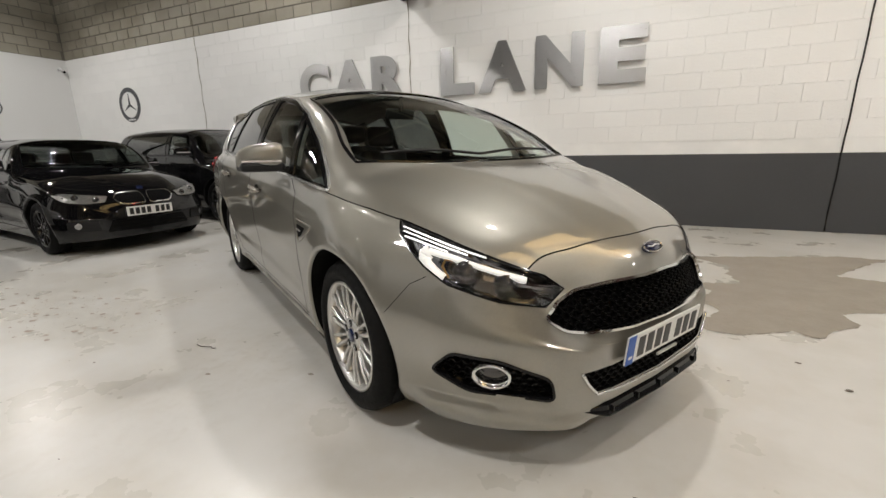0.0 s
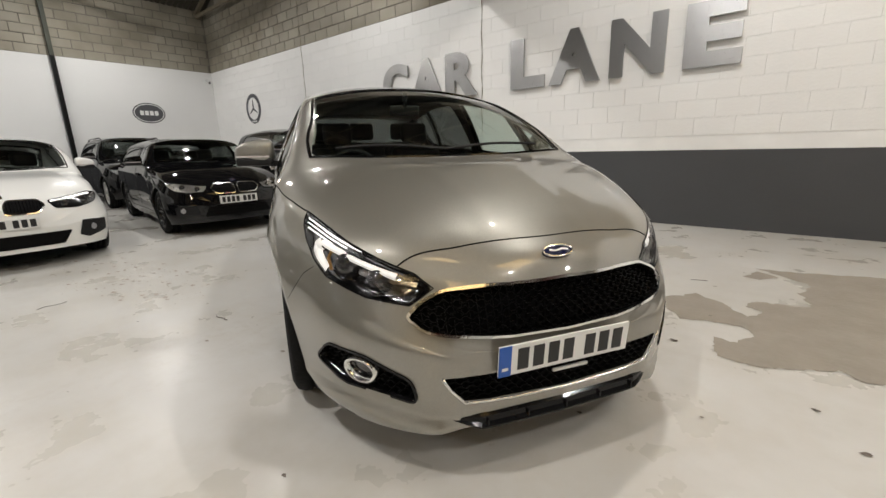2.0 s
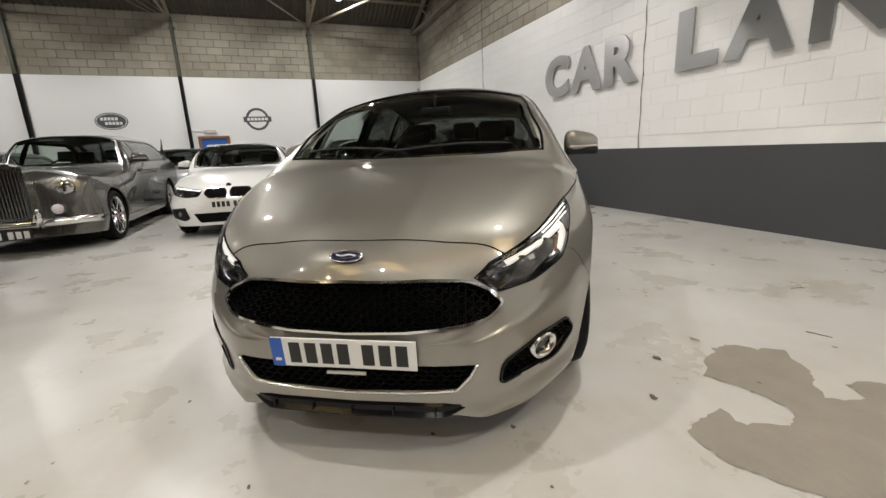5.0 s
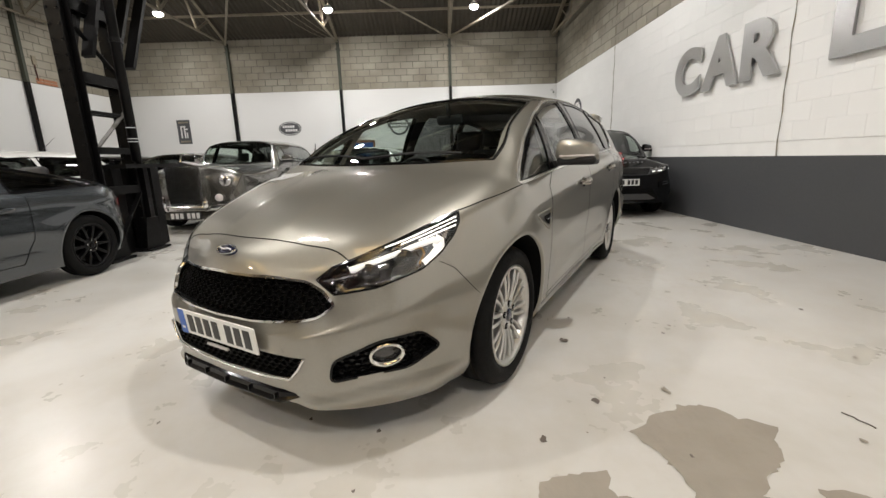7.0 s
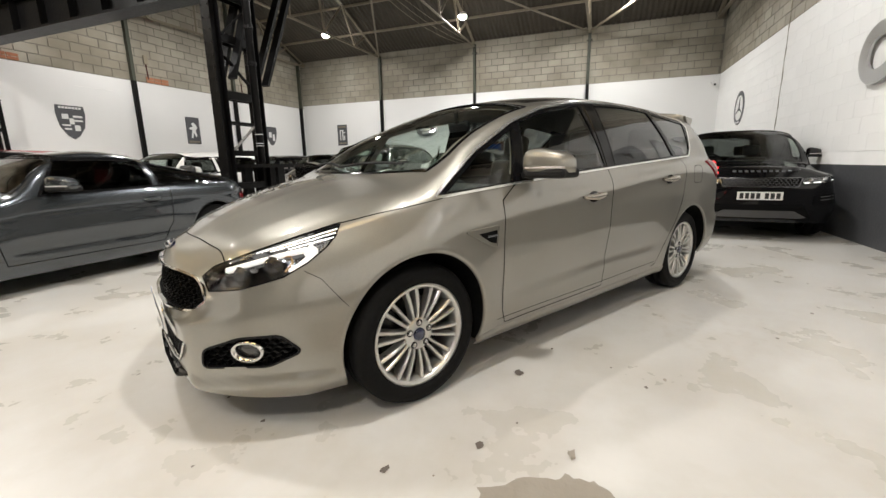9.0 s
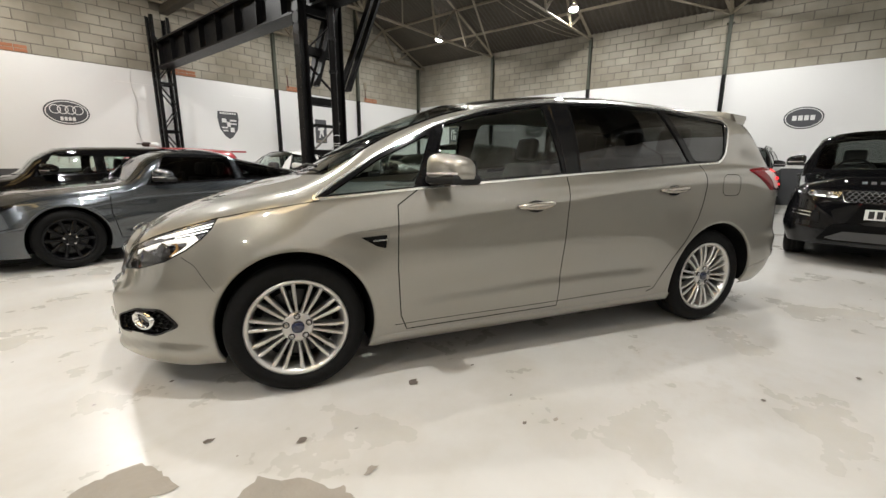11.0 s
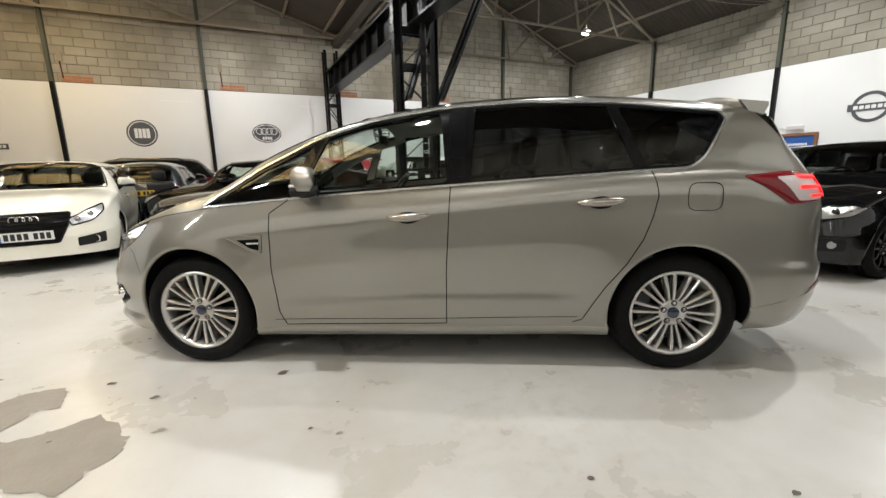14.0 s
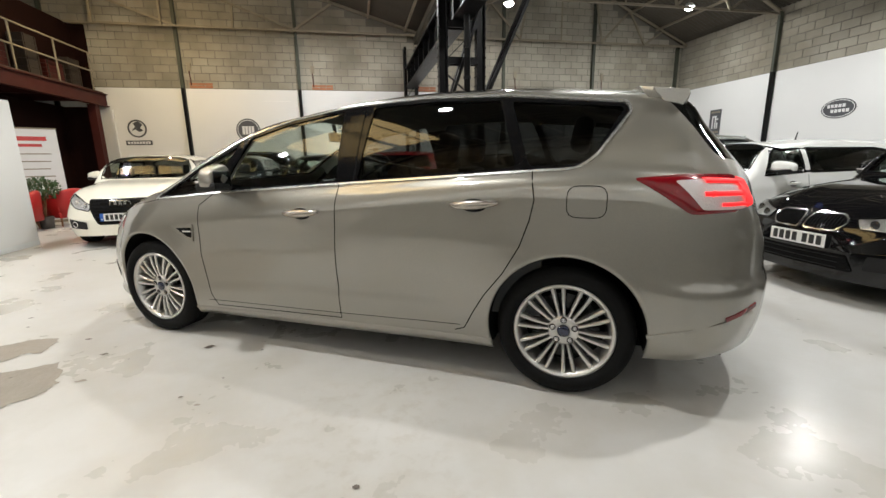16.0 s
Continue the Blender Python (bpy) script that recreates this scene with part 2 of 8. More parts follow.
def part(name, bm, material, parent=None, label="", smooth=False):
    """Links a bmesh as one mesh object, under a thing or part if one is given."""
    me = bpy.data.meshes.new(name)
    bm.normal_update()
    bm.to_mesh(me)
    bm.free()
    if smooth:
        me.shade_smooth() if hasattr(me, "shade_smooth") else None
    me.materials.append(material)
    ob = new(name, me)
    if parent:
        ob.parent = parent
    if label:
        ob["label"] = label
    return ob


def thing(name, label, category, m=None, group="", kind=""):
    ob = new(name)
    ob.empty_display_size = 0.1
    if m is not None:
        ob.matrix_world = m
    return tagged(ob, label, category, group, kind)


def box(bm, lo, hi, m=None, bevel=0.0):
    """Adds a box, with chamfered edges if asked, to a bmesh."""
    c = [(a + b) / 2 for a, b in zip(lo, hi)]
    s = [abs(b - a) for a, b in zip(lo, hi)]
    mat = Matrix.Translation(c) @ Matrix.Diagonal((*s, 1))
    if m is not None:
        mat = m @ mat
    got = bmesh.ops.create_cube(bm, size=1, matrix=mat)
    if bevel:
        edges = list({e for v in got["verts"] for e in v.link_edges})
        bmesh.ops.bevel(bm, geom=edges, offset=bevel, segments=2, affect="EDGES", profile=0.5)
    return bm


def bar(bm, a, b, w, h=None, up=(0, 0, 1)):
    """A bar of rectangular section from a to b."""
    a, b = Vector(a), Vector(b)
    h = h or w
    d = (b - a).normalized()
    side = d.cross(Vector(up))
    if side.length < 1e-4:
        side = d.cross(Vector((1, 0, 0)))
    side.normalize()
    top = side.cross(d)
    vs = [bm.verts.new(p + side * sx * w / 2 + top * sz * h / 2) for p in (a, b) for sx, sz in ((-1, -1), (1, -1), (1, 1), (-1, 1))]
    for q in ((3, 2, 1, 0), (4, 5, 6, 7), (0, 1, 5, 4), (1, 2, 6, 5), (2, 3, 7, 6), (3, 0, 4, 7)):
        bm.faces.new([vs[i] for i in q])
    return bm


def angle_bar(bm, a, b, w, t=0.012, up=(0, 0, 1)):
    """An L-section rolled steel bar."""
    a, b = Vector(a), Vector(b)
    d = (b - a).normalized()
    side = d.cross(Vector(up))
    if side.length < 1e-4:
        side = d.cross(Vector((1, 0, 0)))
    side.normalize()
    top = side.cross(d)
    bar(bm, a, b, w, t, up)
    bar(bm, a + side * w / 2 + top * w / 2, b + side * w / 2 + top * w / 2, t, w, up)
    return bm


def rod(bm, pts, r, n=8, close=False):
    """A round bar swept along points."""
    pts = [Vector(p) for p in pts]
    rings = []
    k = len(pts)
    for i, p in enumerate(pts):
        if close:
            d = pts[(i + 1) % k] - pts[i - 1]
        else:
            d = pts[min(i + 1, k - 1)] - pts[max(i - 1, 0)]
        d.normalize()
        u = d.cross(Vector((0, 0, 1)))
        if u.length < 1e-3:
            u = d.cross(Vector((1, 0, 0)))
        u.normalize()
        v = d.cross(u)
        rr = r[i] if isinstance(r, (list, tuple)) else r
        rings.append([bm.verts.new(p + u * rr * math.cos(2 * math.pi * j / n) + v * rr * math.sin(2 * math.pi * j / n)) for j in range(n)])
    for i in range(k if close else k - 1):
        a, b = rings[i], rings[(i + 1) % k]
        for j in range(n):
            bm.faces.new((a[j], a[(j + 1) % n], b[(j + 1) % n], b[j]))
    if not close:
        bm.faces.new(rings[0][::-1])
        bm.faces.new(rings[-1])
    return bm


def lathe(bm, profile, n=40, m=None, close=False):
    """Turns (radius, along) pairs round the y axis."""
    m = m or Matrix()
    rings = [[bm.verts.new(m @ Vector((r * math.cos(2 * math.pi * j / n), y, r * math.sin(2 * math.pi * j / n)))) for j in range(n)] for r, y in profile]
    for i in range(len(rings) if close else len(rings) - 1):
        a, b = rings[i], rings[(i + 1) % len(rings)]
        for j in range(n):
            bm.faces.new((a[j], b[j], b[(j + 1) % n], a[(j + 1) % n]))
    return bm


def disc(bm, r, n, m):
    bmesh.ops.create_circle(bm, cap_ends=True, radius=r, segments=n, matrix=m)
    return bm


def slab(bm, outline, depth, m=None):
    """A flat plate: a 2D outline in x and z, with thickness along y."""
    m = m or Matrix()
    f = [bm.verts.new(m @ Vector((x, 0, z))) for x, z in outline]
    b = [bm.verts.new(m @ Vector((x, depth, z))) for x, z in outline]
    bm.faces.new(f)
    bm.faces.new(b[::-1])
    k = len(f)
    for i in range(k):
        bm.faces.new((f[i], b[i], b[(i + 1) % k], f[(i + 1) % k]))
    return bm


def lettering(bm, text, size, thick, m, bold=0.0, width=None):
    """Built-in font as solid letters in the xz plane of m, centred, cap height = size."""
    cu = bpy.data.curves.new("lettering", "FONT")
    cu.body, cu.align_x, cu.extrude, cu.offset = text, "LEFT", 0.5, bold
    ob = bpy.data.objects.new("lettering", cu)
    scene.collection.objects.link(ob)
    dg = bpy.context.evaluated_depsgraph_get()
    me = bpy.data.meshes.new_from_object(ob.evaluated_get(dg))
    bpy.data.objects.remove(ob)
    bpy.data.curves.remove(cu)
    co = np.array([v.co for v in me.vertices])
    lo, hi = co.min(0), co.max(0)
    sx = size / (hi[1] - lo[1]) if width is None else width / (hi[0] - lo[0])
    sz = size / (hi[1] - lo[1])
    for v in me.vertices:
        x, y, z = v.co
        v.co = m @ Vector(((x - (lo[0] + hi[0]) / 2) * sx, z * thick, (y - (lo[1] + hi[1]) / 2) * sz))
    bm.from_mesh(me)
    bpy.data.meshes.remove(me)
    return bm


# ---- the hall ----
WEST, EAST, SOUTH, NORTH = -14.30, 11.5, -8.80, 7.01
PAINTED, BANDED, EAVES, VALLEY = 3.68, 1.02, 5.30, -3.9
RIDGE_W, RIDGE_E, RIDGE_Z = -9.1, 3.8, 7.6


def roof_height(x):
    """The underside of the two-bay roof."""
    if x < VALLEY:
        half = RIDGE_W - WEST if x < RIDGE_W else VALLEY - RIDGE_W
        return EAVES + (RIDGE_Z - EAVES) * (1 - abs(x - RIDGE_W) / half)
    half = RIDGE_E - VALLEY if x < RIDGE_E else EAST - RIDGE_E
    return EAVES + (RIDGE_Z - EAVES) * (1 - abs(x - RIDGE_E) / half)


bm = bmesh.new()
box(bm, (WEST - 0.3, SOUTH - 0.3, -0.2), (EAST + 0.3, NORTH + 0.3, 0))
floor = tagged(part("floor", bm, M_FLOOR), "pale grey painted concrete floor, glossy and worn", "floor", kind="structure")


def wall_body(name, label, lo, hi, material, gable=None):
    bm = bmesh.new()
    if gable is None:
        box(bm, lo, hi)
    else:
        xs = [lo[0], RIDGE_W, VALLEY, RIDGE_E, hi[0]]
        outline = [(lo[0], lo[2]), (hi[0], lo[2])] + [(x, roof_height(x) + 0.1) for x in reversed(xs)]
        slab(bm, outline, hi[1] - lo[1], Matrix.Translation((0, lo[1], 0)))
        bmesh.ops.recalc_face_normals(bm, faces=bm.faces)
    return tagged(part(name, bm, material), label, "wall", kind="structure")


wall_north = wall_body("wall_north", "white-painted blockwork wall over a charcoal band, bare above", (WEST - 0.3, NORTH + 0.012, 0), (EAST + 0.3, NORTH + 0.3, 0), M_MORTAR, True)
wall_south = wall_body("wall_south", "white lower wall with bare grey blockwork above", (WEST - 0.3, SOUTH - 0.3, 0), (EAST + 0.3, SOUTH - 0.012, 0), M_MORTAR, True)
wall_west = wall_body("wall_west", "white lower wall with bare grey blockwork above", (WEST - 0.3, SOUTH, 0), (WEST - 0.012, NORTH, EAVES + 0.2), M_MORTAR)
wall_east = wall_body("wall_east", "plain grey rendered wall closing the hall", (EAST, SOUTH, 0), (EAST + 0.3, NORTH, EAVES + 0.2), M_MORTAR)


def facing(name, parent, material, lo, hi):
    bm = bmesh.new()
    box(bm, lo, hi)
    return part(name, bm, material, parent)


# smooth painted boards on the west and south walls, joint backing on the north wall
facing("white_boarding", wall_west, M_WHITE, (WEST - 0.012, SOUTH, BANDED), (WEST, NORTH, PAINTED))
facing("charcoal_band", wall_west, M_BAND, (WEST - 0.012, SOUTH, 0), (WEST + 0.003, NORTH, BANDED))
facing("white_boarding", wall_south, M_WHITE, (WEST, SOUTH - 0.012, BANDED), (EAST, SOUTH, PAINTED - 0.12))
facing("charcoal_band", wall_south, M_BAND, (WEST, SOUTH - 0.012, 0), (EAST, SOUTH + 0.003, BANDED))
facing("painted_joint", wall_north, M_WJOINT, (WEST, NORTH + 0.006, BANDED), (EAST, NORTH + 0.012, PAINTED))
facing("charcoal_band", wall_north, M_BAND, (WEST, NORTH - 0.003, 0), (EAST, NORTH + 0.012, BANDED))

# corrugated roof, one sheet
bm = bmesh.new()
xs = [WEST - 0.3 + i * 0.2 for i in range(int((EAST - WEST + 0.6) / 0.2) + 2)] + [RIDGE_W, VALLEY, RIDGE_E]
xs = sorted(xs)
ys = [SOUTH - 0.3 + j * 0.076 for j in range(int((NORTH - SOUTH + 0.6) / 0.076) + 2)]
grid = [[bm.verts.new((x, y, roof_height(min(max(x, WEST), EAST)) + (0.02 if j % 2 else -0.02) + 0.12)) for j, y in enumerate(ys)] for x in xs[::3] + [xs[-1]]]
for a, b in zip(grid, grid[1:]):
    for j in range(len(ys) - 1):
        bm.faces.new((a[j], b[j], b[j + 1], a[j + 1]))
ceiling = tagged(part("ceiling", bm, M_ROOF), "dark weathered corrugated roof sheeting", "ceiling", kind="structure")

# wall posts
for i, y in enumerate((-4.85, -0.88, 3.12)):
    p = thing("wall_post", "steel wall post, black below and green-grey above", "post", pose(WEST + 0.06, y, 0), "wall posts")
    bm = bmesh.new(); box(bm, (-0.06, -0.05, 0), (0.06, 0.05, PAINTED), bevel=0.008); part("painted_foot", bm, M_STEEL, p)
    bm = bmesh.new(); box(bm, (-0.055, -0.045, PAINTED), (0.055, 0.045, EAVES + 0.05)); box(bm, (-0.06, -0.09, EAVES - 0.25), (0.06, 0.09, EAVES - 0.23)); part("upper_length", bm, M_GREEN, p)
for x in (-14.05, -10.5, -7.0, 0.03, 3.52, 7.0):
    p = thing("wall_post", "steel wall post, black below and green-grey above", "post", pose(x, SOUTH + 0.06, 0), "wall posts")
    bm = bmesh.new(); box(bm, (-0.05, -0.06, 0), (0.05, 0.06, PAINTED - 0.12), bevel=0.008); part("painted_foot", bm, M_STEEL, p)
    bm = bmesh.new(); box(bm, (-0.045, -0.055, PAINTED - 0.12), (0.045, 0.055, roof_height(x) - 0.1)); part("upper_length", bm, M_GREEN, p)


# roof trusses of angle steel
def truss(x0, x1, y, ridge, web=None):
    t = thing("roof_truss", "light angle-steel roof truss, dull and dusty", "roof truss", pose(0, y, 0), "roof trusses")
    z0 = EAVES - 0.02
    bm = bmesh.new(); angle_bar(bm, (x0, 0, z0), (x1, 0, z0), 0.07); part("tie", bm, M_ANGLE, t)
    for a, b in ((x0, ridge), (x1, ridge)):
        bm = bmesh.new(); angle_bar(bm, (a, 0, z0 + 0.06), (b, 0, RIDGE_Z - 0.05), 0.09); part("rafter", bm, M_ANGLE, t)
    for xa, za, xb, zb in web or ():
        bm = bmesh.new(); angle_bar(bm, (xa, 0.02, za), (xb, 0.02, zb), 0.06); part("strut", bm, M_ANGLE, t)
    for a in () if web else (x0, x1):
        for s, e in ((0.22, 0.36), (0.5, 0.36), (0.5, 0.7), (0.78, 0.7)):
            xa, xb = a + (ridge - a) * s * 0.98, a + (ridge - a) * e
            bm = bmesh.new(); angle_bar(bm, (xa, 0.02, roof_height(xa) - 0.05), (xb, 0.02, z0), 0.05); part("strut", bm, M_ANGLE, t)
    bm = bmesh.new(); angle_bar(bm, (ridge, 0, z0), (ridge, 0, RIDGE_Z - 0.1), 0.05); part("king_post", bm, M_ANGLE, t)
    return t


EAST_WEB = [(0.0, EAVES, RIDGE_E - 0.05, EAVES + 1.33), (1.8, EAVES, 1.77, EAVES + 0.64), (0.0, EAVES, -1.15, roof_height(-1.15) - 0.04), (RIDGE_E - 0.3, EAVES, 7.05, roof_height(7.05) - 0.05), (5.6, EAVES, 5.6, EAVES + 0.72)]
for y in (SOUTH + 0.25, -4.85, -0.88, 3.12, NORTH - 0.2):
    truss(WEST + 0.02, VALLEY, y, RIDGE_W)
    truss(VALLEY, EAST - 0.02, y, RIDGE_E, EAST_WEB)
# purlins
for x in [WEST + 1.2 * k for k in range(1, 22)]:
    if x < EAST:
        bm = bmesh.new(); angle_bar(bm, (x, SOUTH, roof_height(x) + 0.04), (x, NORTH, roof_height(x) + 0.04), 0.06)
        tagged(part("purlin", bm, M_ANGLE), "thin steel purlin under the roof sheets", "purlin", "purlins", "structure")
for (a, b) in (((WEST + 0.1, -4.85, EAVES), (RIDGE_W + 2.5, -0.88, EAVES + 0.05)), ((WEST + 0.1, 3.12, EAVES), (RIDGE_W + 2.5, -0.88, EAVES + 0.05)), ((WEST + 0.1, 3.12, EAVES), (RIDGE_W + 2, 6.8, EAVES + 0.05))):
    bm = bmesh.new(); angle_bar(bm, a, b, 0.05)
    tagged(part("wind_brace", bm, M_ANGLE), "thin diagonal steel bracing under the roof", "brace", "wind braces")


# black lattice column and girder
def lattice_column(x0, x1, y0, y1, top, name="lattice_column"):
    c = thing(name, "riveted black lattice steel column with diagonal lacing", "column")
    for x in (x0, x1):
        for y in (y0, y1):
            sx, sy = (1 if x == x0 else -1), (1 if y == y0 else -1)
            bm = bmesh.new()
            box(bm, (x, y, 0), (x + sx * 0.08, y + sy * 0.018, top))
            box(bm, (x, y, 0), (x + sx * 0.018, y + sy * 0.08, top))
            part("leg", bm, M_STEEL, c)
    for y in (y0 + 0.02, y1 - 0.02):
        for k in range(int(top / 0.62)):
            z = 0.75 + k * 0.62
            if z + 0.62 < top:
                a, b = ((x0, x1) if k % 2 else (x1, x0))
                bm = bmesh.new(); bar(bm, (a, y, z), (b, y, z + 0.62), 0.018, 0.07, (0, 1, 0)); part("lacing_bar", bm, M_STEEL, c)
                if k % 2 == 0:
                    bm = bmesh.new(); bar(bm, (x0, y, z), (x1, y, z), 0.018, 0.08); part("batten", bm, M_STEEL, c)
    bm = bmesh.new(); box(bm, (x0 - 0.06, y0 - 0.06, 0), (x1 + 0.06, y1 + 0.06, 0.03)); part("base_plate", bm, M_STEEL, c)
    for y in (y0 - 0.01, y1 + 0.01):
        bm = bmesh.new(); slab(bm, [(x0 - 0.03, 0.03), (x1 + 0.03, 0.03), (x1 + 0.01, 0.5), (x0 - 0.01, 0.5)], 0.016, Matrix.Translation((0, y, 0))); part("gusset", bm, M_STEEL, c)
    bm = bmesh.new()
    for x in (x0 + 0.04, x1 - 0.04):
        for k in range(int(top / 0.16)):
            for y, s in ((y0, -1), (y1, 1)):
                box(bm, (x - 0.012, y + s * 0.004, 0.1 + k * 0.16), (x + 0.012, y + s * 0.014, 0.124 + k * 0.16))
    tagged(part("rivets", bm, M_STEEL, c), kind="stuff")
    return c


GX = -3.62
CY = -1.47
col = thing("twin_leg_column", "heavy black painted steel column of two laced legs", "column")
for x in (-3.28, -3.97):
    bm = bmesh.new()
    box(bm, (x - 0.08, CY - 0.08, 0), (x - 0.064, CY + 0.08, 6.0), bevel=0.003)
    box(bm, (x + 0.064, CY - 0.08, 0), (x + 0.08, CY + 0.08, 6.0), bevel=0.003)
    box(bm, (x - 0.064, CY - 0.008, 0), (x + 0.064, CY + 0.008, 6.0))
    part("leg", bm, M_STEEL, col)
    bm = bmesh.new(); box(bm, (x - 0.2, CY - 0.2, 0), (x + 0.2, CY + 0.2, 0.03), bevel=0.004); part("base_plate", bm, M_STEEL, col)
    for k in range(2):
        bm = bmesh.new(); slab(bm, [(x - 0.19, 0.03), (x + 0.19, 0.03), (x + 0.11, 0.45), (x - 0.11, 0.45)], 0.014, Matrix.Translation((0, CY + (0.12 if k else -0.135), 0))); part("gusset", bm, M_STEEL, col)
for z, h in ((0.85, 0.1), (1.34, 0.08), (1.78, 0.04), (2.17, 0.12), (2.95, 0.12), (3.55, 0.12), (4.3, 0.12)):
    for y in (CY - 0.07, CY + 0.07):
        bm = bmesh.new(); box(bm, (-3.90, y - 0.01, z - h / 2), (-3.35, y + 0.01, z + h / 2)); part("batten", bm, M_STEEL, col)
for z0, z1, mat in ((0.15, 0.80, M_STEEL), (1.38, 1.84, plain("bare_grey_lacing_bar", (0.10, 0.095, 0.085), 0.5, vary=0.3)), (2.70, 2.25, M_STEEL), (2.98, 3.5, M_STEEL), (4.25, 3.6, M_STEEL)):
    bm = bmesh.new(); bar(bm, (-3.35, CY + 0.085, z0), (-3.90, CY + 0.085, z1), 0.014, 0.055, (0, 1, 0)); part("lacing_bar", bm, mat, col)
for (xa, za), (xb, zb) in (((-3.44, 2.40), (-4.20, 4.55)), ((-4.09, 2.40), (-5.08, 4.55))):
    for y in (CY - 0.11, CY + 0.11):
        bm = bmesh.new(); bar(bm, (xa, y, za), (xb, y, zb), 0.05, 0.13, (0, 1, 0)); part("knee_brace", bm, M_STEEL, col)
bm = bmesh.new()
for x in (-3.36, -3.20, -4.05, -3.89):
    sx = 0.007 if x in (-3.20, -3.89) else -0.007
    for k in range(36):
        for y in (CY - 0.055, CY + 0.055):
            box(bm, (x - 0.008 + sx, y - 0.012, 0.12 + k * 0.16), (x + 0.008 + sx, y + 0.012, 0.144 + k * 0.16))
tagged(part("rivets", bm, M_STEEL, col), kind="stuff")
bm = bmesh.new(); rod(bm, [(-3.65, -1.17, 1.2), (-3.65, -1.17, 6.0)], 0.055, 14); part("downpipe", bm, M_STEEL, col, smooth=True)
for z in (2.6, 3.1, 4.0):
    bm = bmesh.new(); rod(bm, [(-3.65, -1.17, z), (-3.65, -1.17, z + 0.05)], 0.068, 14); part("pipe_collar", bm, M_STEEL, col)
for z in (1.44, 1.475, 1.61):
    bm = bmesh.new(); rod(bm, [(-3.65, -1.17, z), (-3.65, -1.17, z + 0.008)], 0.058, 14); part("pipe_tape_line", bm, M_OFFWHITE, col)
for x in (-4.47, -4.25, -4.02, -3.75):
    bm = bmesh.new(); box(bm, (x, -1.70, 0), (x + 0.03, -1.50, 1.16)); box(bm, (x - 0.02, -1.505, 0), (x + 0.14, -1.495, 1.16)); part("guard_channel", bm, M_STEEL, col)
bm = bmesh.new(); box(bm, (-4.5, -1.72, 1.12), (-3.35, -1.10, 1.17)); part("guard_rail", bm, M_STEEL, col)
lattice_column(-3.85, -3.4, SOUTH + 0.1, SOUTH + 0.45, 4.9, "wall_pillar")
g = thing("crane_girder", "heavy black riveted steel girder on lattice columns", "girder")
for z0, z1 in ((3.62, 3.66), (4.22, 4.26)):
    bm = bmesh.new(); box(bm, (GX - 0.17, SOUTH + 0.15, z0), (GX + 0.17, NORTH - 0.02, z1)); part("flange", bm, M_STEEL, g)
bm = bmesh.new(); box(bm, (GX - 0.012, SOUTH + 0.15, 3.66), (GX + 0.012, NORTH - 0.02, 4.22)); part("web", bm, M_STEEL, g)
for k in range(18):
    bm = bmesh.new(); box(bm, (GX - 0.13, SOUTH + 0.5 + 0.85 * k, 3.66), (GX + 0.13, SOUTH + 0.515 + 0.85 * k, 4.22)); part("stiffener", bm, M_STEEL, g)
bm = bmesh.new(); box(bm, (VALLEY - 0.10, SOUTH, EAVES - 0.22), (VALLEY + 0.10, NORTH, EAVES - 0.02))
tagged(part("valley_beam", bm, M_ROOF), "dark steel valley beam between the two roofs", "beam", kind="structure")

# yellowed rooflight sheets in the east roof, with added emission for their yellow reflections
M_ROOFLIGHT = plain("glowing_yellowed_fibreglass", (0.62, 0.46, 0.20), 0.5, vary=0.2, scale=2)
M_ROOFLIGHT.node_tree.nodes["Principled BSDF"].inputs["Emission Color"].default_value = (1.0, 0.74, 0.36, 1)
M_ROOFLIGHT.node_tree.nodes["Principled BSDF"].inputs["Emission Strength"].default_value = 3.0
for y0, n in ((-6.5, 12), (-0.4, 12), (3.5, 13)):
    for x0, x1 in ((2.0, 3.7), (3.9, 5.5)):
        r = thing("rooflight", "yellowed translucent fibreglass rooflight sheet with a glow of its own", "rooflight", None, "rooflights")
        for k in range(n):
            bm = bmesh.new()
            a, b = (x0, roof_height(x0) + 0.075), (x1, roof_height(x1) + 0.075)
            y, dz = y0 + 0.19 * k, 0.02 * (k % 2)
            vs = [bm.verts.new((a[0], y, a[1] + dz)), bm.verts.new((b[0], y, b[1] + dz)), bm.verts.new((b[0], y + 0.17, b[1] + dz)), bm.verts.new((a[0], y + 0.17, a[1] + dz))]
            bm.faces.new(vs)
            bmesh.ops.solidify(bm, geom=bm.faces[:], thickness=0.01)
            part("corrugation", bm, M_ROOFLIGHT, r)

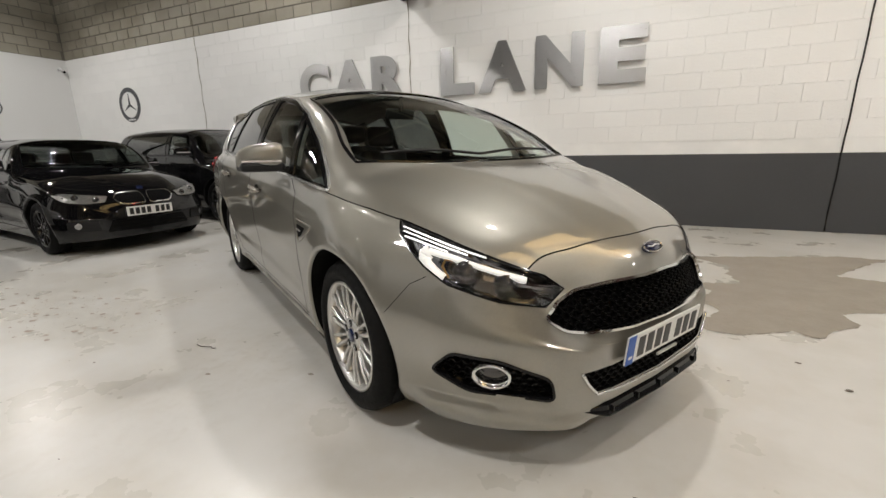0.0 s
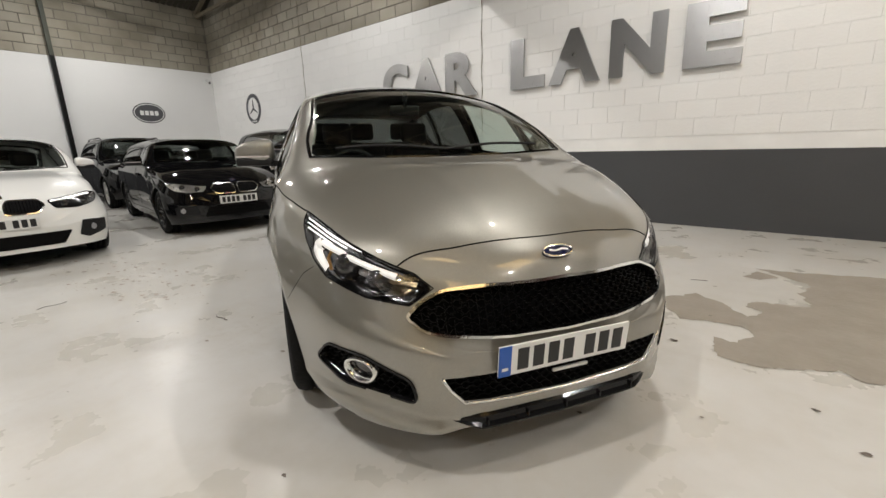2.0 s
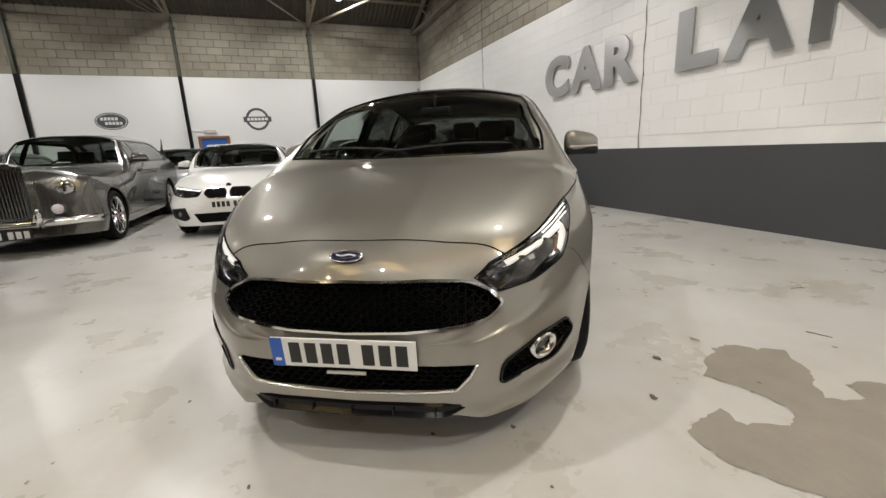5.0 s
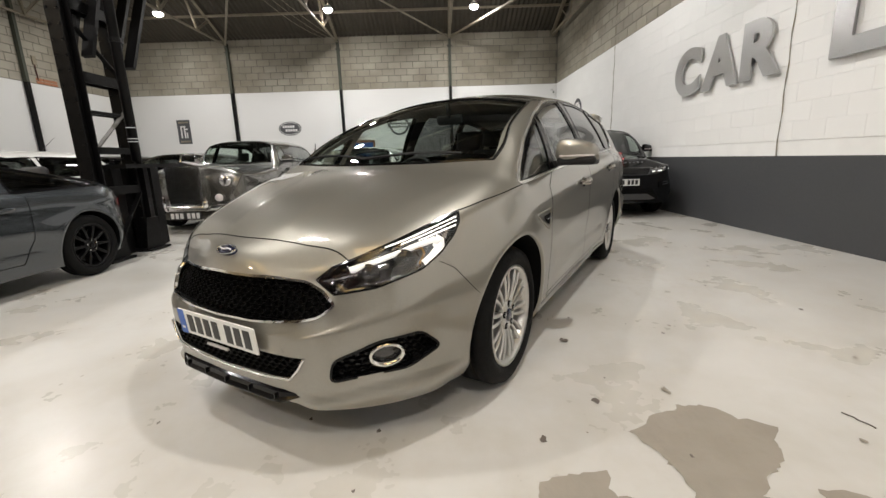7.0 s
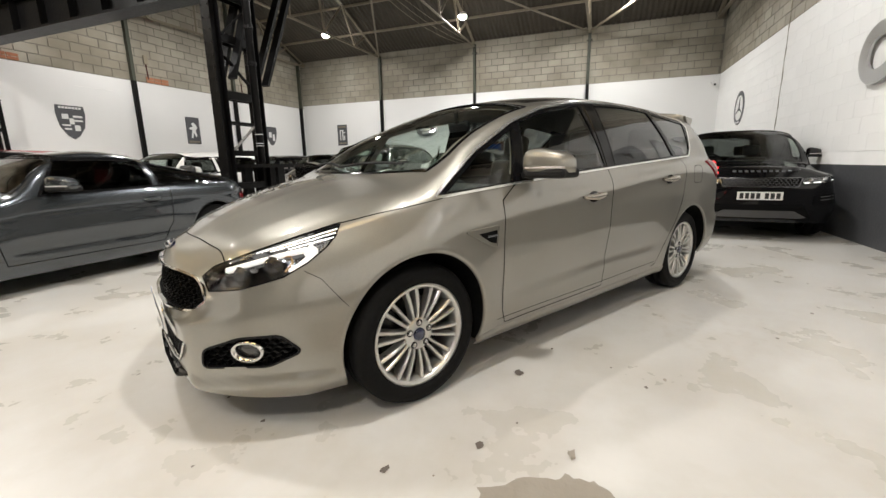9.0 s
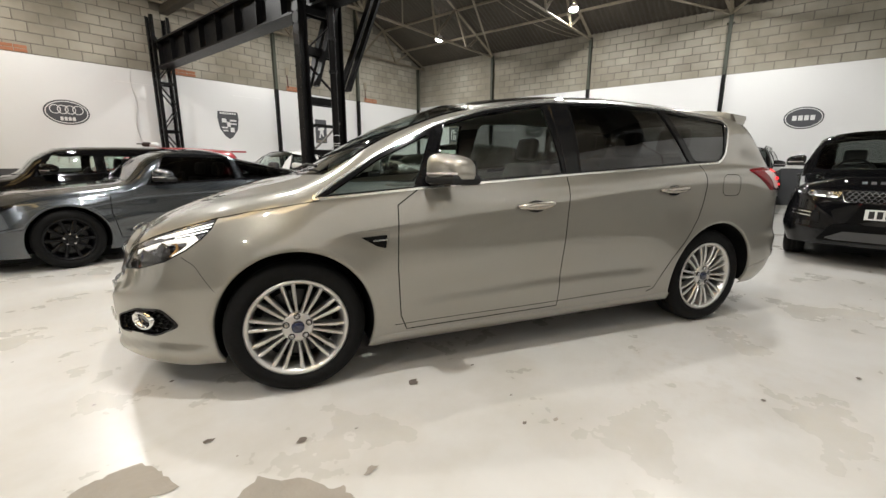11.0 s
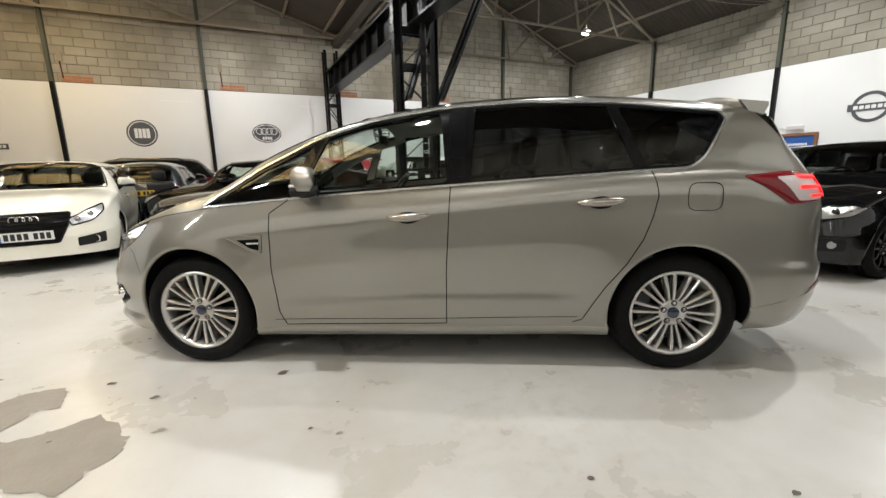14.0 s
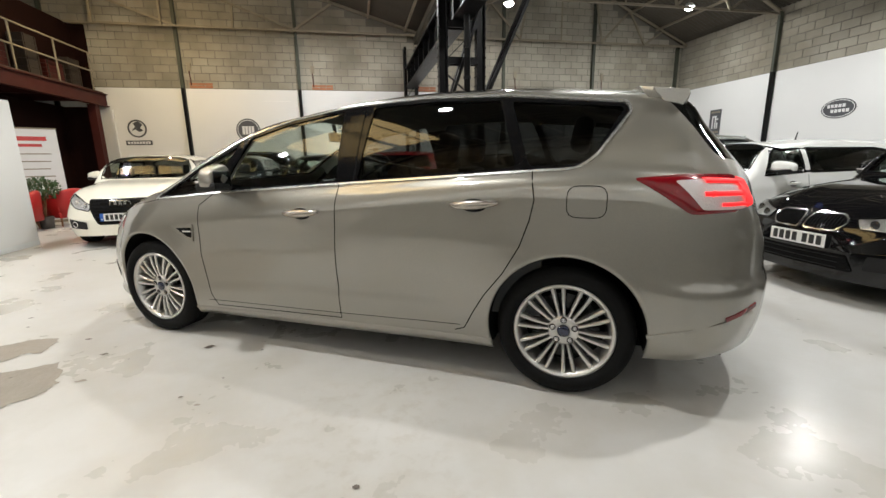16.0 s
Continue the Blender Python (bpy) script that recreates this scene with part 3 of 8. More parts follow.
# hanging lamps
# the warm lamp is placed out of view to yellow the upper south blockwork
M_LIT, M_LIT_WARM = glow("lit_lamp_face", LAMP_TINT, 230), glow("warm_lit_lamp_face", WARM_TINT, 520)
for x, y in LAMPS:
    lamp = thing("high_bay_lamp", "round white high-bay lamp, lit, hung from the roof truss", "lamp", pose(x, y, LAMP_Z), "high-bay lamps")
    bm = bmesh.new(); rod(bm, [(0, 0, 0.1), (0, 0, roof_height(x) - LAMP_Z + 0.1)], 0.008, 6); part("suspension_rod", bm, M_ANGLE, lamp)
    bm = bmesh.new(); lathe(bm, [(0.03, 0.12), (0.09, 0.10), (0.13, 0.02), (0.14, 0.0), (0.128, 0.0)], 24, pose(0, 0, 0, 90)); part("housing", bm, M_OFFWHITE, lamp, smooth=True)
    bm = bmesh.new(); lathe(bm, [(0.127, 0.004), (0.11, -0.045), (0.065, -0.078), (0.0005, -0.09)], 24, pose(0, 0, 0, 90)); part("diffuser", bm, M_LIT_WARM if y < -5 and x > 0 else M_LIT, lamp)
    data = bpy.data.lights.new("high_bay_light", "AREA")
    data.shape, data.size = "DISK", 0.2
    data.energy, data.color = LAMP_POWER * (0.35 if y < -5 and x > 0 else 1.0), WARM_TINT if y < -5 and x > 0 else LAMP_TINT
    lo = new("high_bay_light", data)
    lo.location = (x, y, LAMP_Z - 0.11)

# ---- cars ----
from mathutils.bvhtree import BVHTree


def curve(*keys):
    """A smooth line through (x, value) keys, without overshoot."""
    keys = sorted(keys)
    xs, vs = [k[0] for k in keys], [k[1] for k in keys]
    n = len(xs)
    d = [(vs[i + 1] - vs[i]) / (xs[i + 1] - xs[i]) for i in range(n - 1)]
    m = [d[0]] + [0 if d[i - 1] * d[i] <= 0 else 2 * d[i - 1] * d[i] / (d[i - 1] + d[i]) for i in range(1, n - 1)] + [d[-1]]

    def at(x):
        if x <= xs[0]:
            return vs[0]
        if x >= xs[-1]:
            return vs[-1]
        i = max(k for k in range(n - 1) if xs[k] <= x)
        h = xs[i + 1] - xs[i]
        t = (x - xs[i]) / h
        return (2 * t**3 - 3 * t**2 + 1) * vs[i] + (t**3 - 2 * t**2 + t) * h * m[i] + (3 * t**2 - 2 * t**3) * vs[i + 1] + (t**3 - t**2) * h * m[i + 1]

    return at


def inside(poly, x, y):
    hit = False
    for (x0, y0), (x1, y1) in zip(poly, poly[1:] + poly[:1]):
        if (y0 > y) != (y1 > y) and x < (x1 - x0) * (y - y0) / (y1 - y0) + x0:
            hit = not hit
    return hit


def dense(poly, step, closed=True):
    out = []
    ends = poly[1:] + poly[:1] if closed else poly[1:]
    for a, b in zip(poly, ends):
        k = max(1, round(math.dist(a, b) / step))
        out += [tuple(p + (q - p) * i / k for p, q in zip(a, b)) for i in range(k)]
    return out if closed else out + [poly[-1]]


def rounded(poly, r, n=4):
    """A 2D outline with its corners rounded to the radius r."""
    out = []
    k = len(poly)
    for i in range(k):
        p, a, b = Vector(poly[i]), Vector(poly[i - 1]), Vector(poly[(i + 1) % k])
        u, v = a - p, b - p
        ra = min(r, u.length * 0.45, v.length * 0.45)
        s, e = p + u.normalized() * ra, p + v.normalized() * ra
        for j in range(n + 1):
            t = j / n
            out.append(tuple(s * (1 - t) ** 2 + p * 2 * t * (1 - t) + e * t**2))
    return out


def grown(poly, d):
    """A closed 2D outline moved outwards by d."""
    area = sum(a[0] * b[1] - b[0] * a[1] for a, b in zip(poly, poly[1:] + poly[:1]))
    s = 1 if area > 0 else -1
    out = []
    k = len(poly)
    for i in range(k):
        a, b = Vector(poly[i - 1]), Vector(poly[(i + 1) % k])
        t = (b - a).normalized()
        out.append((poly[i][0] + s * t.y * d, poly[i][1] - s * t.x * d))
    return out


SIDE, FRONT, REAR = 90, 0, 180


def gap(poly, x, y):
    """Signed distance from a closed outline, negative within it."""
    best = 1e9
    for (x0, y0), (x1, y1) in zip(poly, poly[1:] + poly[:1]):
        dx, dy = x1 - x0, y1 - y0
        t = max(0.0, min(1.0, ((x - x0) * dx + (y - y0) * dy) / (dx * dx + dy * dy + 1e-12)))
        best = min(best, math.hypot(x - x0 - t * dx, y - y0 - t * dy))
    return -best if inside(poly, x, y) else best


def arch_cut(x, z, r, y0, top, tall=1.0):
    return lambda p: max(math.hypot(p.x - x, (p.z - z) / tall) - r, y0 - abs(p.y), p.z - top)


def side_cut(poly, y0):
    lo, hi = min(q[0] for q in poly) - 0.1, max(q[0] for q in poly) + 0.1
    return lambda p: max(gap(poly, p.x, p.z), y0 - abs(p.y)) if lo < p.x < hi else 1.0


class Shell:
    """A car's outer skin: cross-sections along its length, from sill over the roof to sill."""

    def __init__(self, rear, front, lines, round_front=(0.8, 2.2), round_rear=(0.45, 2.6), stations=110, bulge=0.02, relief=None, crown=2.3, counts=(3, 9, 10, 4, 9, 12), plan=None):
        self.counts = counts
        self.rear, self.front = rear, front
        rows = []
        for i in range(stations + 1):
            s = i / stations
            x = rear + (front - rear) * (0.35 * s + 0.65 * (0.5 - 0.5 * math.cos(math.pi * s)))
            f = 1.0
            if plan:
                f = plan(x)
            elif x > front - round_front[0]:
                f = (1 - min(1, (x - front + round_front[0]) / round_front[0]) ** round_front[1]) ** (1 / round_front[1])
            if x < rear + round_rear[0]:
                f = (1 - min(1, (rear + round_rear[0] - x) / round_rear[0]) ** round_rear[1]) ** (1 / round_rear[1])
            v = {k: c(x) for k, c in lines.items()}
            zb, zc = v["bottom"], v["top"]
            lim = lambda z, q: min(z, zb + (zc - zb) * q)
            zs = [zb, lim(zb + 0.10, 0.2), lim(v["wide_z"], 0.5), lim(v["crease_z"], 0.7), lim(v["belt_z"], 0.83), lim(v["rail_z"], 0.935)]
            ys = [v["sill"], v["wide"] - 0.03, v["wide"], v["crease"], v["belt"], v["rail"]]
            low = [Vector((y * f, z)) for y, z in zip(ys[:5], zs[:5])]
            sec = []
            for k, cnt in enumerate(counts[:4]):
                p0, p1, p2, p3 = low[max(0, k - 1)], low[k], low[k + 1], low[min(4, k + 2)]
                for j in range(cnt):
                    t = j / cnt
                    sec.append(0.5 * (2 * p1 + (p2 - p0) * t + (2 * p0 - 5 * p1 + 4 * p2 - p3) * t * t + (3 * p1 - p0 - 3 * p2 + p3) * t**3))
            rail = Vector((ys[5] * f, zs[5]))
            for j in range(counts[4]):
                t = j / counts[4]
                p = low[4].lerp(rail, t)
                p.x += bulge * f * math.sin(math.pi * t)
                sec.append(p)
            for j in range(counts[5] + 1):
                t = j / counts[5]
                sec.append(Vector((rail.x * (1 - t), rail.y + (zc - rail.y) * (1 - (1 - t) ** crown))))
            for _ in range(2):
                sec = [sec[0]] + [(sec[j - 1] + 2 * sec[j] + sec[j + 1]) / 4 for j in range(1, len(sec) - 1)] + [sec[-1]]
            rows.append([Vector((x, p.x, p.y)) for p in sec] + [Vector((x, -p.x, p.y)) for p in sec[-2::-1]])
        self.rows, self.width = rows, len(rows[0])
        w = self.width
        self.points = [p for r in rows for p in r]
        self.quads = [(i * w + j, i * w + j + 1, (i + 1) * w + j + 1, (i + 1) * w + j) for i in range(stations) for j in range(w - 1)]
        for turn in range(2 if relief else 1):
            nor = [Vector() for _ in self.points]
            for q in self.quads:
                a, b, c, d = (self.points[k] for k in q)
                n = (c - a).cross(d - b)
                for k in q:
                    nor[k] += n
            self.normals = [n.normalized() if n.length > 0 else Vector((1, 0, 0)) for n in nor]
            if relief and turn == 0:
                self.points = [p + n * relief(p) for p, n in zip(self.points, self.normals)]
        self.tree = BVHTree.FromPolygons(self.points, self.quads)

    def segment(self, j):
        """0 lower side, 1 side glass, 2 roof, bonnet and screens."""
        j = min(j, self.width - 2 - j)
        low = sum(self.counts[:4])
        return 0 if j < low else 1 if j < low + self.counts[4] else 2

    def on(self, u, z, turn, off=0.0, mirror=False):
        """The place on the skin met by a level ray that comes in from the heading turn, at u across and z up."""
        a = radians(turn)
        d, s = Vector((math.cos(a), math.sin(a), 0)), Vector((-math.sin(a), math.cos(a), 0))
        hit = None
        for k in range(80):
            hit, _, index, _ = self.tree.ray_cast(d * 6 + s * u + Vector((0, 0, z)), -d)
            if hit is not None:
                break
            u, z = u - math.copysign(0.006, u), z + (0.55 - z) * 0.012
        if hit is None:
            hit, _, index, _ = self.tree.find_nearest(d + s * u + Vector((0, 0, z)))
        n = Vector()
        for i in self.quads[index]:
            n += self.normals[i] / ((self.points[i] - hit).length + 0.002) ** 2
        n.normalize()
        p = hit + n * off
        return Vector((p.x, -p.y, p.z)) if mirror else p

    def split(self, car, names, material, mats={}, off=0.0, cuts=()):
        """Makes the skin's panels: names(centre, segment) tells the panel of a face, or None for an opening.
        cuts: (panel or None, signed distance that is negative within it), each cut cleanly along its edge."""
        pts, nrm, groups = list(self.points), list(self.normals), {}
        faces = [(list(q), self.segment(k % (self.width - 1))) for k, q in enumerate(self.quads)]
        for nm, dist in cuts:
            val, made, rest = [dist(p) for p in pts], {}, []

            def crossing(i, j):
                key = (min(i, j), max(i, j))
                if key not in made:
                    t = val[i] / (val[i] - val[j])
                    made[key] = len(pts)
                    pts.append(pts[i].lerp(pts[j], t))
                    nrm.append(nrm[i].lerp(nrm[j], t).normalized())
                return made[key]

            for q, seg in faces:
                neg = [val[i] < 0 for i in q]
                if not any(neg):
                    rest.append((q, seg))
                    continue
                keep, drop = [], []
                for k, i in enumerate(q):
                    j = q[(k + 1) % len(q)]
                    (drop if val[i] < 0 else keep).append(i)
                    if (val[i] < 0) != (val[j] < 0):
                        x = crossing(i, j)
                        keep.append(x)
                        drop.append(x)
                if len(keep) > 2:
                    rest.append((keep, seg))
                if nm and len(drop) > 2:
                    groups.setdefault(nm, []).append(drop)
            faces = rest
        for q, seg in faces:
            nm = names(sum((pts[i] for i in q), Vector()) / len(q), seg)
            if nm:
                groups.setdefault(nm, []).append(q)
        for nm, quads in groups.items():
            used = sorted({i for q in quads for i in q})
            idx = {v: i for i, v in enumerate(used)}
            me = bpy.data.meshes.new(nm)
            me.from_pydata([pts[i] + nrm[i] * off for i in used], [], [[idx[i] for i in q] for q in quads])
            me.shade_smooth()
            me.normals_split_custom_set_from_vertices([nrm[i] for i in used])
            me.materials.append(mats.get(nm, material))
            ob = new(nm.rsplit("|")[0], me)
            ob.parent = car

    def patch(self, outline, turn, off, mirror=False, dome=0.0, rim=0.0, rings=5):
        """A skin piece within the outline (u, z), off the surface by off; rim: depth of its turned-in edge."""
        bm = bmesh.new()
        k = len(outline)
        cu, cz = sum(p[0] for p in outline) / k, sum(p[1] for p in outline) / k
        loops = []
        if rim:
            loops.append([bm.verts.new(self.on(u, z, turn, off - rim, mirror)) for u, z in outline])
        for r in range(rings):
            t = r / rings
            loops.append([bm.verts.new(self.on(u + (cu - u) * t, z + (cz - z) * t, turn, off + dome * (1 - (1 - t) ** 2), mirror)) for u, z in outline])
        mid = bm.verts.new(self.on(cu, cz, turn, off + dome, mirror))
        for a, b in zip(loops, loops[1:]):
            for i in range(k):
                bm.faces.new((a[i], a[(i + 1) % k], b[(i + 1) % k], b[i]))
        for i in range(k):
            bm.faces.new((loops[-1][i], loops[-1][(i + 1) % k], mid))
        bmesh.ops.recalc_face_normals(bm, faces=bm.faces)
        c = sum((f.normal for f in bm.faces), Vector())
        out = Vector((math.cos(radians(turn)), math.sin(radians(turn)) * (-1 if mirror else 1), 0))
        if c.dot(out) < 0:
            bmesh.ops.reverse_faces(bm, faces=bm.faces)
        return bm

    def ribbon(self, line, turn, width, off, mirror=False, closed=False, bm=None, sink=0.012):
        """A raised strip of the given width along a line (u, z) on the skin."""
        bm = bm or bmesh.new()
        k = len(line)
        rows = []
        for i in range(k):
            a = Vector(line[i - 1] if closed or i else line[0])
            b = Vector(line[(i + 1) % k] if closed or i < k - 1 else line[-1])
            t = b - a
            t = t.normalized() if t.length > 1e-9 else Vector((1, 0))
            nx, nz = -t.y * width / 2, t.x * width / 2
            u, z = line[i]
            rows.append([bm.verts.new(self.on(u + nx * s, z + nz * s, turn, o, mirror)) for s, o in ((-1, off - sink), (-0.8, off), (0.8, off), (1, off - sink))])
        for i in range(k if closed else k - 1):
            a, b = rows[i], rows[(i + 1) % k]
            for j in range(3):
                bm.faces.new((a[j], a[j + 1], b[j + 1], b[j]))
        bmesh.ops.recalc_face_normals(bm, faces=bm.faces)
        return bm


def wheel(name, r, width, rim_r, spokes, alloy, cap=None, pair=False, style="thin"):
    """A wheel whose outer face looks along +y, hub at its origin."""
    w = new(name)
    bm = bmesh.new()
    h = width / 2
    lathe(bm, [(rim_r - 0.004, -h * 0.8), (rim_r + 0.02, -h * 0.95), (r - 0.05, -h), (r - 0.015, -h * 0.86), (r, -h * 0.6), (r, -h * 0.3), (r - 0.007, -h * 0.28), (r - 0.007, -h * 0.2), (r, -h * 0.18), (r, h * 0.18), (r - 0.007, h * 0.2), (r - 0.007, h * 0.28), (r, h * 0.3), (r, h * 0.6), (r - 0.015, h * 0.86), (r - 0.05, h), (rim_r + 0.022, h * 0.95), (rim_r + 0.012, h * 0.86), (rim_r - 0.004, h * 0.8)], 56)
    part("tyre", bm, M_RUBBER, w, smooth=True)
    bm = bmesh.new()
    lathe(bm, [(rim_r + 0.004, h * 0.80), (rim_r + 0.006, h * 0.87), (rim_r - 0.008, h * 0.88), (rim_r - 0.018, h * 0.74), (rim_r - 0.03, h * 0.5), (rim_r - 0.035, -h * 0.8), (rim_r, -h * 0.85)], 56)
    part("rim", bm, alloy, w, smooth=True)
    hub = 0.078 if style != "five" else 0.075
    for k in range(spokes):
        bm = bmesh.new()
        w0, w1 = {"thin": (0.015, 0.021), "slim": (0.026, 0.034)}.get(style, (0.05, 0.085))
        a0 = a1 = 2 * math.pi * k / spokes
        if pair:
            mid = 2 * math.pi * (k // 2 + 0.25) / (spokes / 2)
            a0, a1 = (mid + (s * (1 if k % 2 else -1)) for s in (0.16, 0.118))
        inner, outer = hub * 0.8, rim_r - 0.012
        p0, p1 = Vector((inner * math.cos(a0), inner * math.sin(a0))), Vector((outer * math.cos(a1), outer * math.sin(a1)))
        side = Vector((-(p1 - p0).y, (p1 - p0).x)).normalized()
        rows = []
        for t, y, ww in ((0.0, h * 0.64, w0), (0.25, h * 0.72, w0), (0.6, h * 0.78, (w0 + w1) / 2), (1.0, h * 0.76, w1)):
            c = p0.lerp(p1, t)
            rows.append([bm.verts.new((c.x + side.x * s, yy, c.y + side.y * s)) for s, yy in ((-ww / 2, y - 0.05), (-ww / 2, y - 0.006), (-ww / 4, y), (ww / 4, y), (ww / 2, y - 0.006), (ww / 2, y - 0.05))])
        for p, q in zip(rows, rows[1:]):
            for j in range(5):
                bm.faces.new((p[j], q[j], q[j + 1], p[j + 1]))
        bmesh.ops.recalc_face_normals(bm, faces=bm.faces)
        part("spoke", bm, alloy, w, smooth=False)
    bm = bmesh.new()
    lathe(bm, [(hub, h * 0.45), (hub, h * 0.66), (hub * 0.85, h * 0.72), (0.035, h * 0.72), (0.03, h * 0.68)], 32)
    part("hub", bm, alloy, w, smooth=True)
    bm = bmesh.new()
    lathe(bm, [(0.032, h * 0.68), (0.031, h * 0.76), (0.02, h * 0.79), (0.0005, h * 0.80)], 24)
    part("centre_cap", bm, cap or alloy, w, smooth=True)
    for k in range(5):
        a = 2 * math.pi * k / 5 + 0.3
        bm = bmesh.new()
        m = Matrix.Translation((0.058 * math.cos(a), 0, 0.058 * math.sin(a)))
        lathe(bm, [(0.017, h * 0.70), (0.017, h * 0.735), (0.012, h * 0.735), (0.0105, h * 0.68)], 14, m)
        seatring = part("nut_seat", bm, M_VOID, w)
        bm = bmesh.new()
        lathe(bm, [(0.0105, h * 0.68), (0.0105, h * 0.77), (0.006, h * 0.79), (0.0005, h * 0.79)], 8, m)
        part("wheel_nut", bm, M_REFLECT, seatring)
    bm = bmesh.new()
    lathe(bm, [(0.06, 0.0), (rim_r * 0.72, 0.0), (rim_r * 0.72, -0.025), (0.06, -0.025)], 32)
    part("brake_disc", bm, M_DARKALLOY, w)
    bm = bmesh.new()
    lathe(bm, [(rim_r - 0.036, -h * 0.35), (0.0005, -h * 0.35)], 32)
    part("wheel_back", bm, M_VOID, w)
    return w


def put_wheels(car, proto, places):
    """Copies a wheel to (x, y) places at its radius; the first takes the prototype itself."""
    for k, (x, y, z, steer) in enumerate(places):
        m = pose(x, y, z, 0, 0, steer + (0 if y > 0 else 180))
        o = proto if k == 0 else copy_thing(proto, m)
        o.parent = car
        o.matrix_parent_inverse = Matrix()
        o.matrix_basis = m


def plate(car, m, width, height, ink_groups, material=None, band=False, name="number_plate"):
    """A number plate facing -y of m, its characters as plain bars."""
    p = new(name)
    p.parent, p.matrix_basis = car, m
    bm = bmesh.new(); box(bm, (-width / 2, -0.004, -height / 2), (width / 2, 0.004, height / 2), bevel=0.003); part("plate_face", bm, material or M_PLATE, p)
    x0 = -width / 2 + 0.02
    if band:
        bm = bmesh.new(); box(bm, (-width / 2, -0.0055, -height / 2), (-width / 2 + 0.045, -0.004, height / 2)); part("plate_band", bm, M_BLUE, p)
        bm = bmesh.new(); box(bm, (-width / 2 + 0.012, -0.0065, -height * 0.3), (-width / 2 + 0.034, -0.0055, -height * 0.2)); part("band_mark", bm, M_OFFWHITE, p)
        x0 += 0.04
    cw = (width / 2 - 0.02 - x0) / (sum(ink_groups) + 0.5 * (len(ink_groups) - 1))
    for gi, n in enumerate(ink_groups):
        for k in range(n):
            bm = bmesh.new(); box(bm, (x0 + 0.15 * cw, -0.0055, -height * 0.355), (x0 + 0.85 * cw, -0.004, height * 0.355)); part("plate_bar", bm, M_INK, p)
            x0 += cw
        x0 += 0.5 * cw
    return p


def seat(car, x, y, z=0.42, back=0.62, material=None):
    s = new("seat")
    s.parent, s.location = car, (x, y, z)
    material = material or M_SEAT
    bm = bmesh.new(); box(bm, (-0.25, -0.25, -0.12), (0.27, 0.25, 0.05), bevel=0.05); part("cushion", bm, material, s, smooth=True)
    bm = bmesh.new(); box(bm, (-0.08, -0.24, 0), (0.08, 0.24, back), pose(-0.27, 0, 0.02, 0, -14), bevel=0.05); part("seat_back", bm, material, s, smooth=True)
    bm = bmesh.new(); box(bm, (-0.05, -0.13, 0), (0.05, 0.13, 0.19), pose(-0.27 - 0.155, 0, back + 0.04, 0, -10), bevel=0.04); part("headrest", bm, material, s, smooth=True)


def steering_wheel(car, x, y, z, tilt=62):
    s = new("steering_wheel")
    s.parent, s.matrix_basis = car, pose(x, y, z, 0, -tilt + 90 - 64, 0)
    bm = bmesh.new(); rod(bm, [(0, 0.185 * math.cos(a), 0.185 * math.sin(a)) for a in np.linspace(0, 2 * math.pi, 28, endpoint=False)], 0.016, 8, True); part("wheel_rim", bm, M_PLASTIC, s, smooth=True)
    bm = bmesh.new(); box(bm, (-0.02, -0.07, -0.06), (0.03, 0.07, 0.06), bevel=0.02); part("airbag_pad", bm, M_PLASTIC, s, smooth=True)
    for a in (0, math.pi, -math.pi / 2):
        bm = bmesh.new(); bar(bm, (0, 0.05 * math.cos(a), 0.05 * math.sin(a)), (0, 0.18 * math.cos(a), 0.18 * math.sin(a)), 0.035, 0.015, (1, 0, 0)); part("wheel_spoke", bm, M_REFLECT, s)


def arch(shell, car, x, z, r, material, depth=0.3, lip=0.04, tall=1.0):
    """Lip and dark liner of one pair of wheel arches."""
    for mirror in (False, True):
        angs = [radians(-40 + 260 * k / 80) for k in range(81)]
        bm, rows = bmesh.new(), []
        for a in angs:
            row = []
            for rr, off in ((r - 0.004, -0.014), (r - 0.003, -0.004), (r + 0.001, 0.001), (r + lip * 0.5, 0.0016), (r + lip, 0.0003)):
                px, pz = x + rr * math.cos(a), z + rr * tall * math.sin(a)
                hit, n, _, _ = shell.tree.ray_cast(Vector((px, 3, pz)), Vector((0, -1, 0)))
                if hit is None or hit.y < 0.5:
                    row = None
                    break
                p = hit + n * (off if n.y > 0 else -off)
                row.append(Vector((p.x, -p.y if mirror else p.y, p.z)))
            rows.append(row)
        vs = [[bm.verts.new(p) for p in row] if row else None for row in rows]
        for a, b in zip(vs, vs[1:]):
            if a and b:
                for j in range(4):
                    bm.faces.new((a[j], a[j + 1], b[j + 1], b[j]))
        bmesh.ops.recalc_face_normals(bm, faces=bm.faces)
        part("wheel_arch_lip", bm, material, car, smooth=True)
        bm = bmesh.new()
        prev = None
        for row, a in zip(rows, angs):
            if row is None:
                prev = None
                continue
            p = row[0]
            q = Vector((p.x, p.y * (abs(p.y) - depth) / abs(p.y), p.z))
            cur = (bm.verts.new(p), bm.verts.new(q), bm.verts.new((x, q.y, z)))
            if prev:
                bm.faces.new((prev[0], prev[1], cur[1], cur[0]))
                bm.faces.new((prev[1], prev[2], cur[2], cur[1]))
            prev = cur
        part("wheel_arch_liner", bm, M_VOID, car)


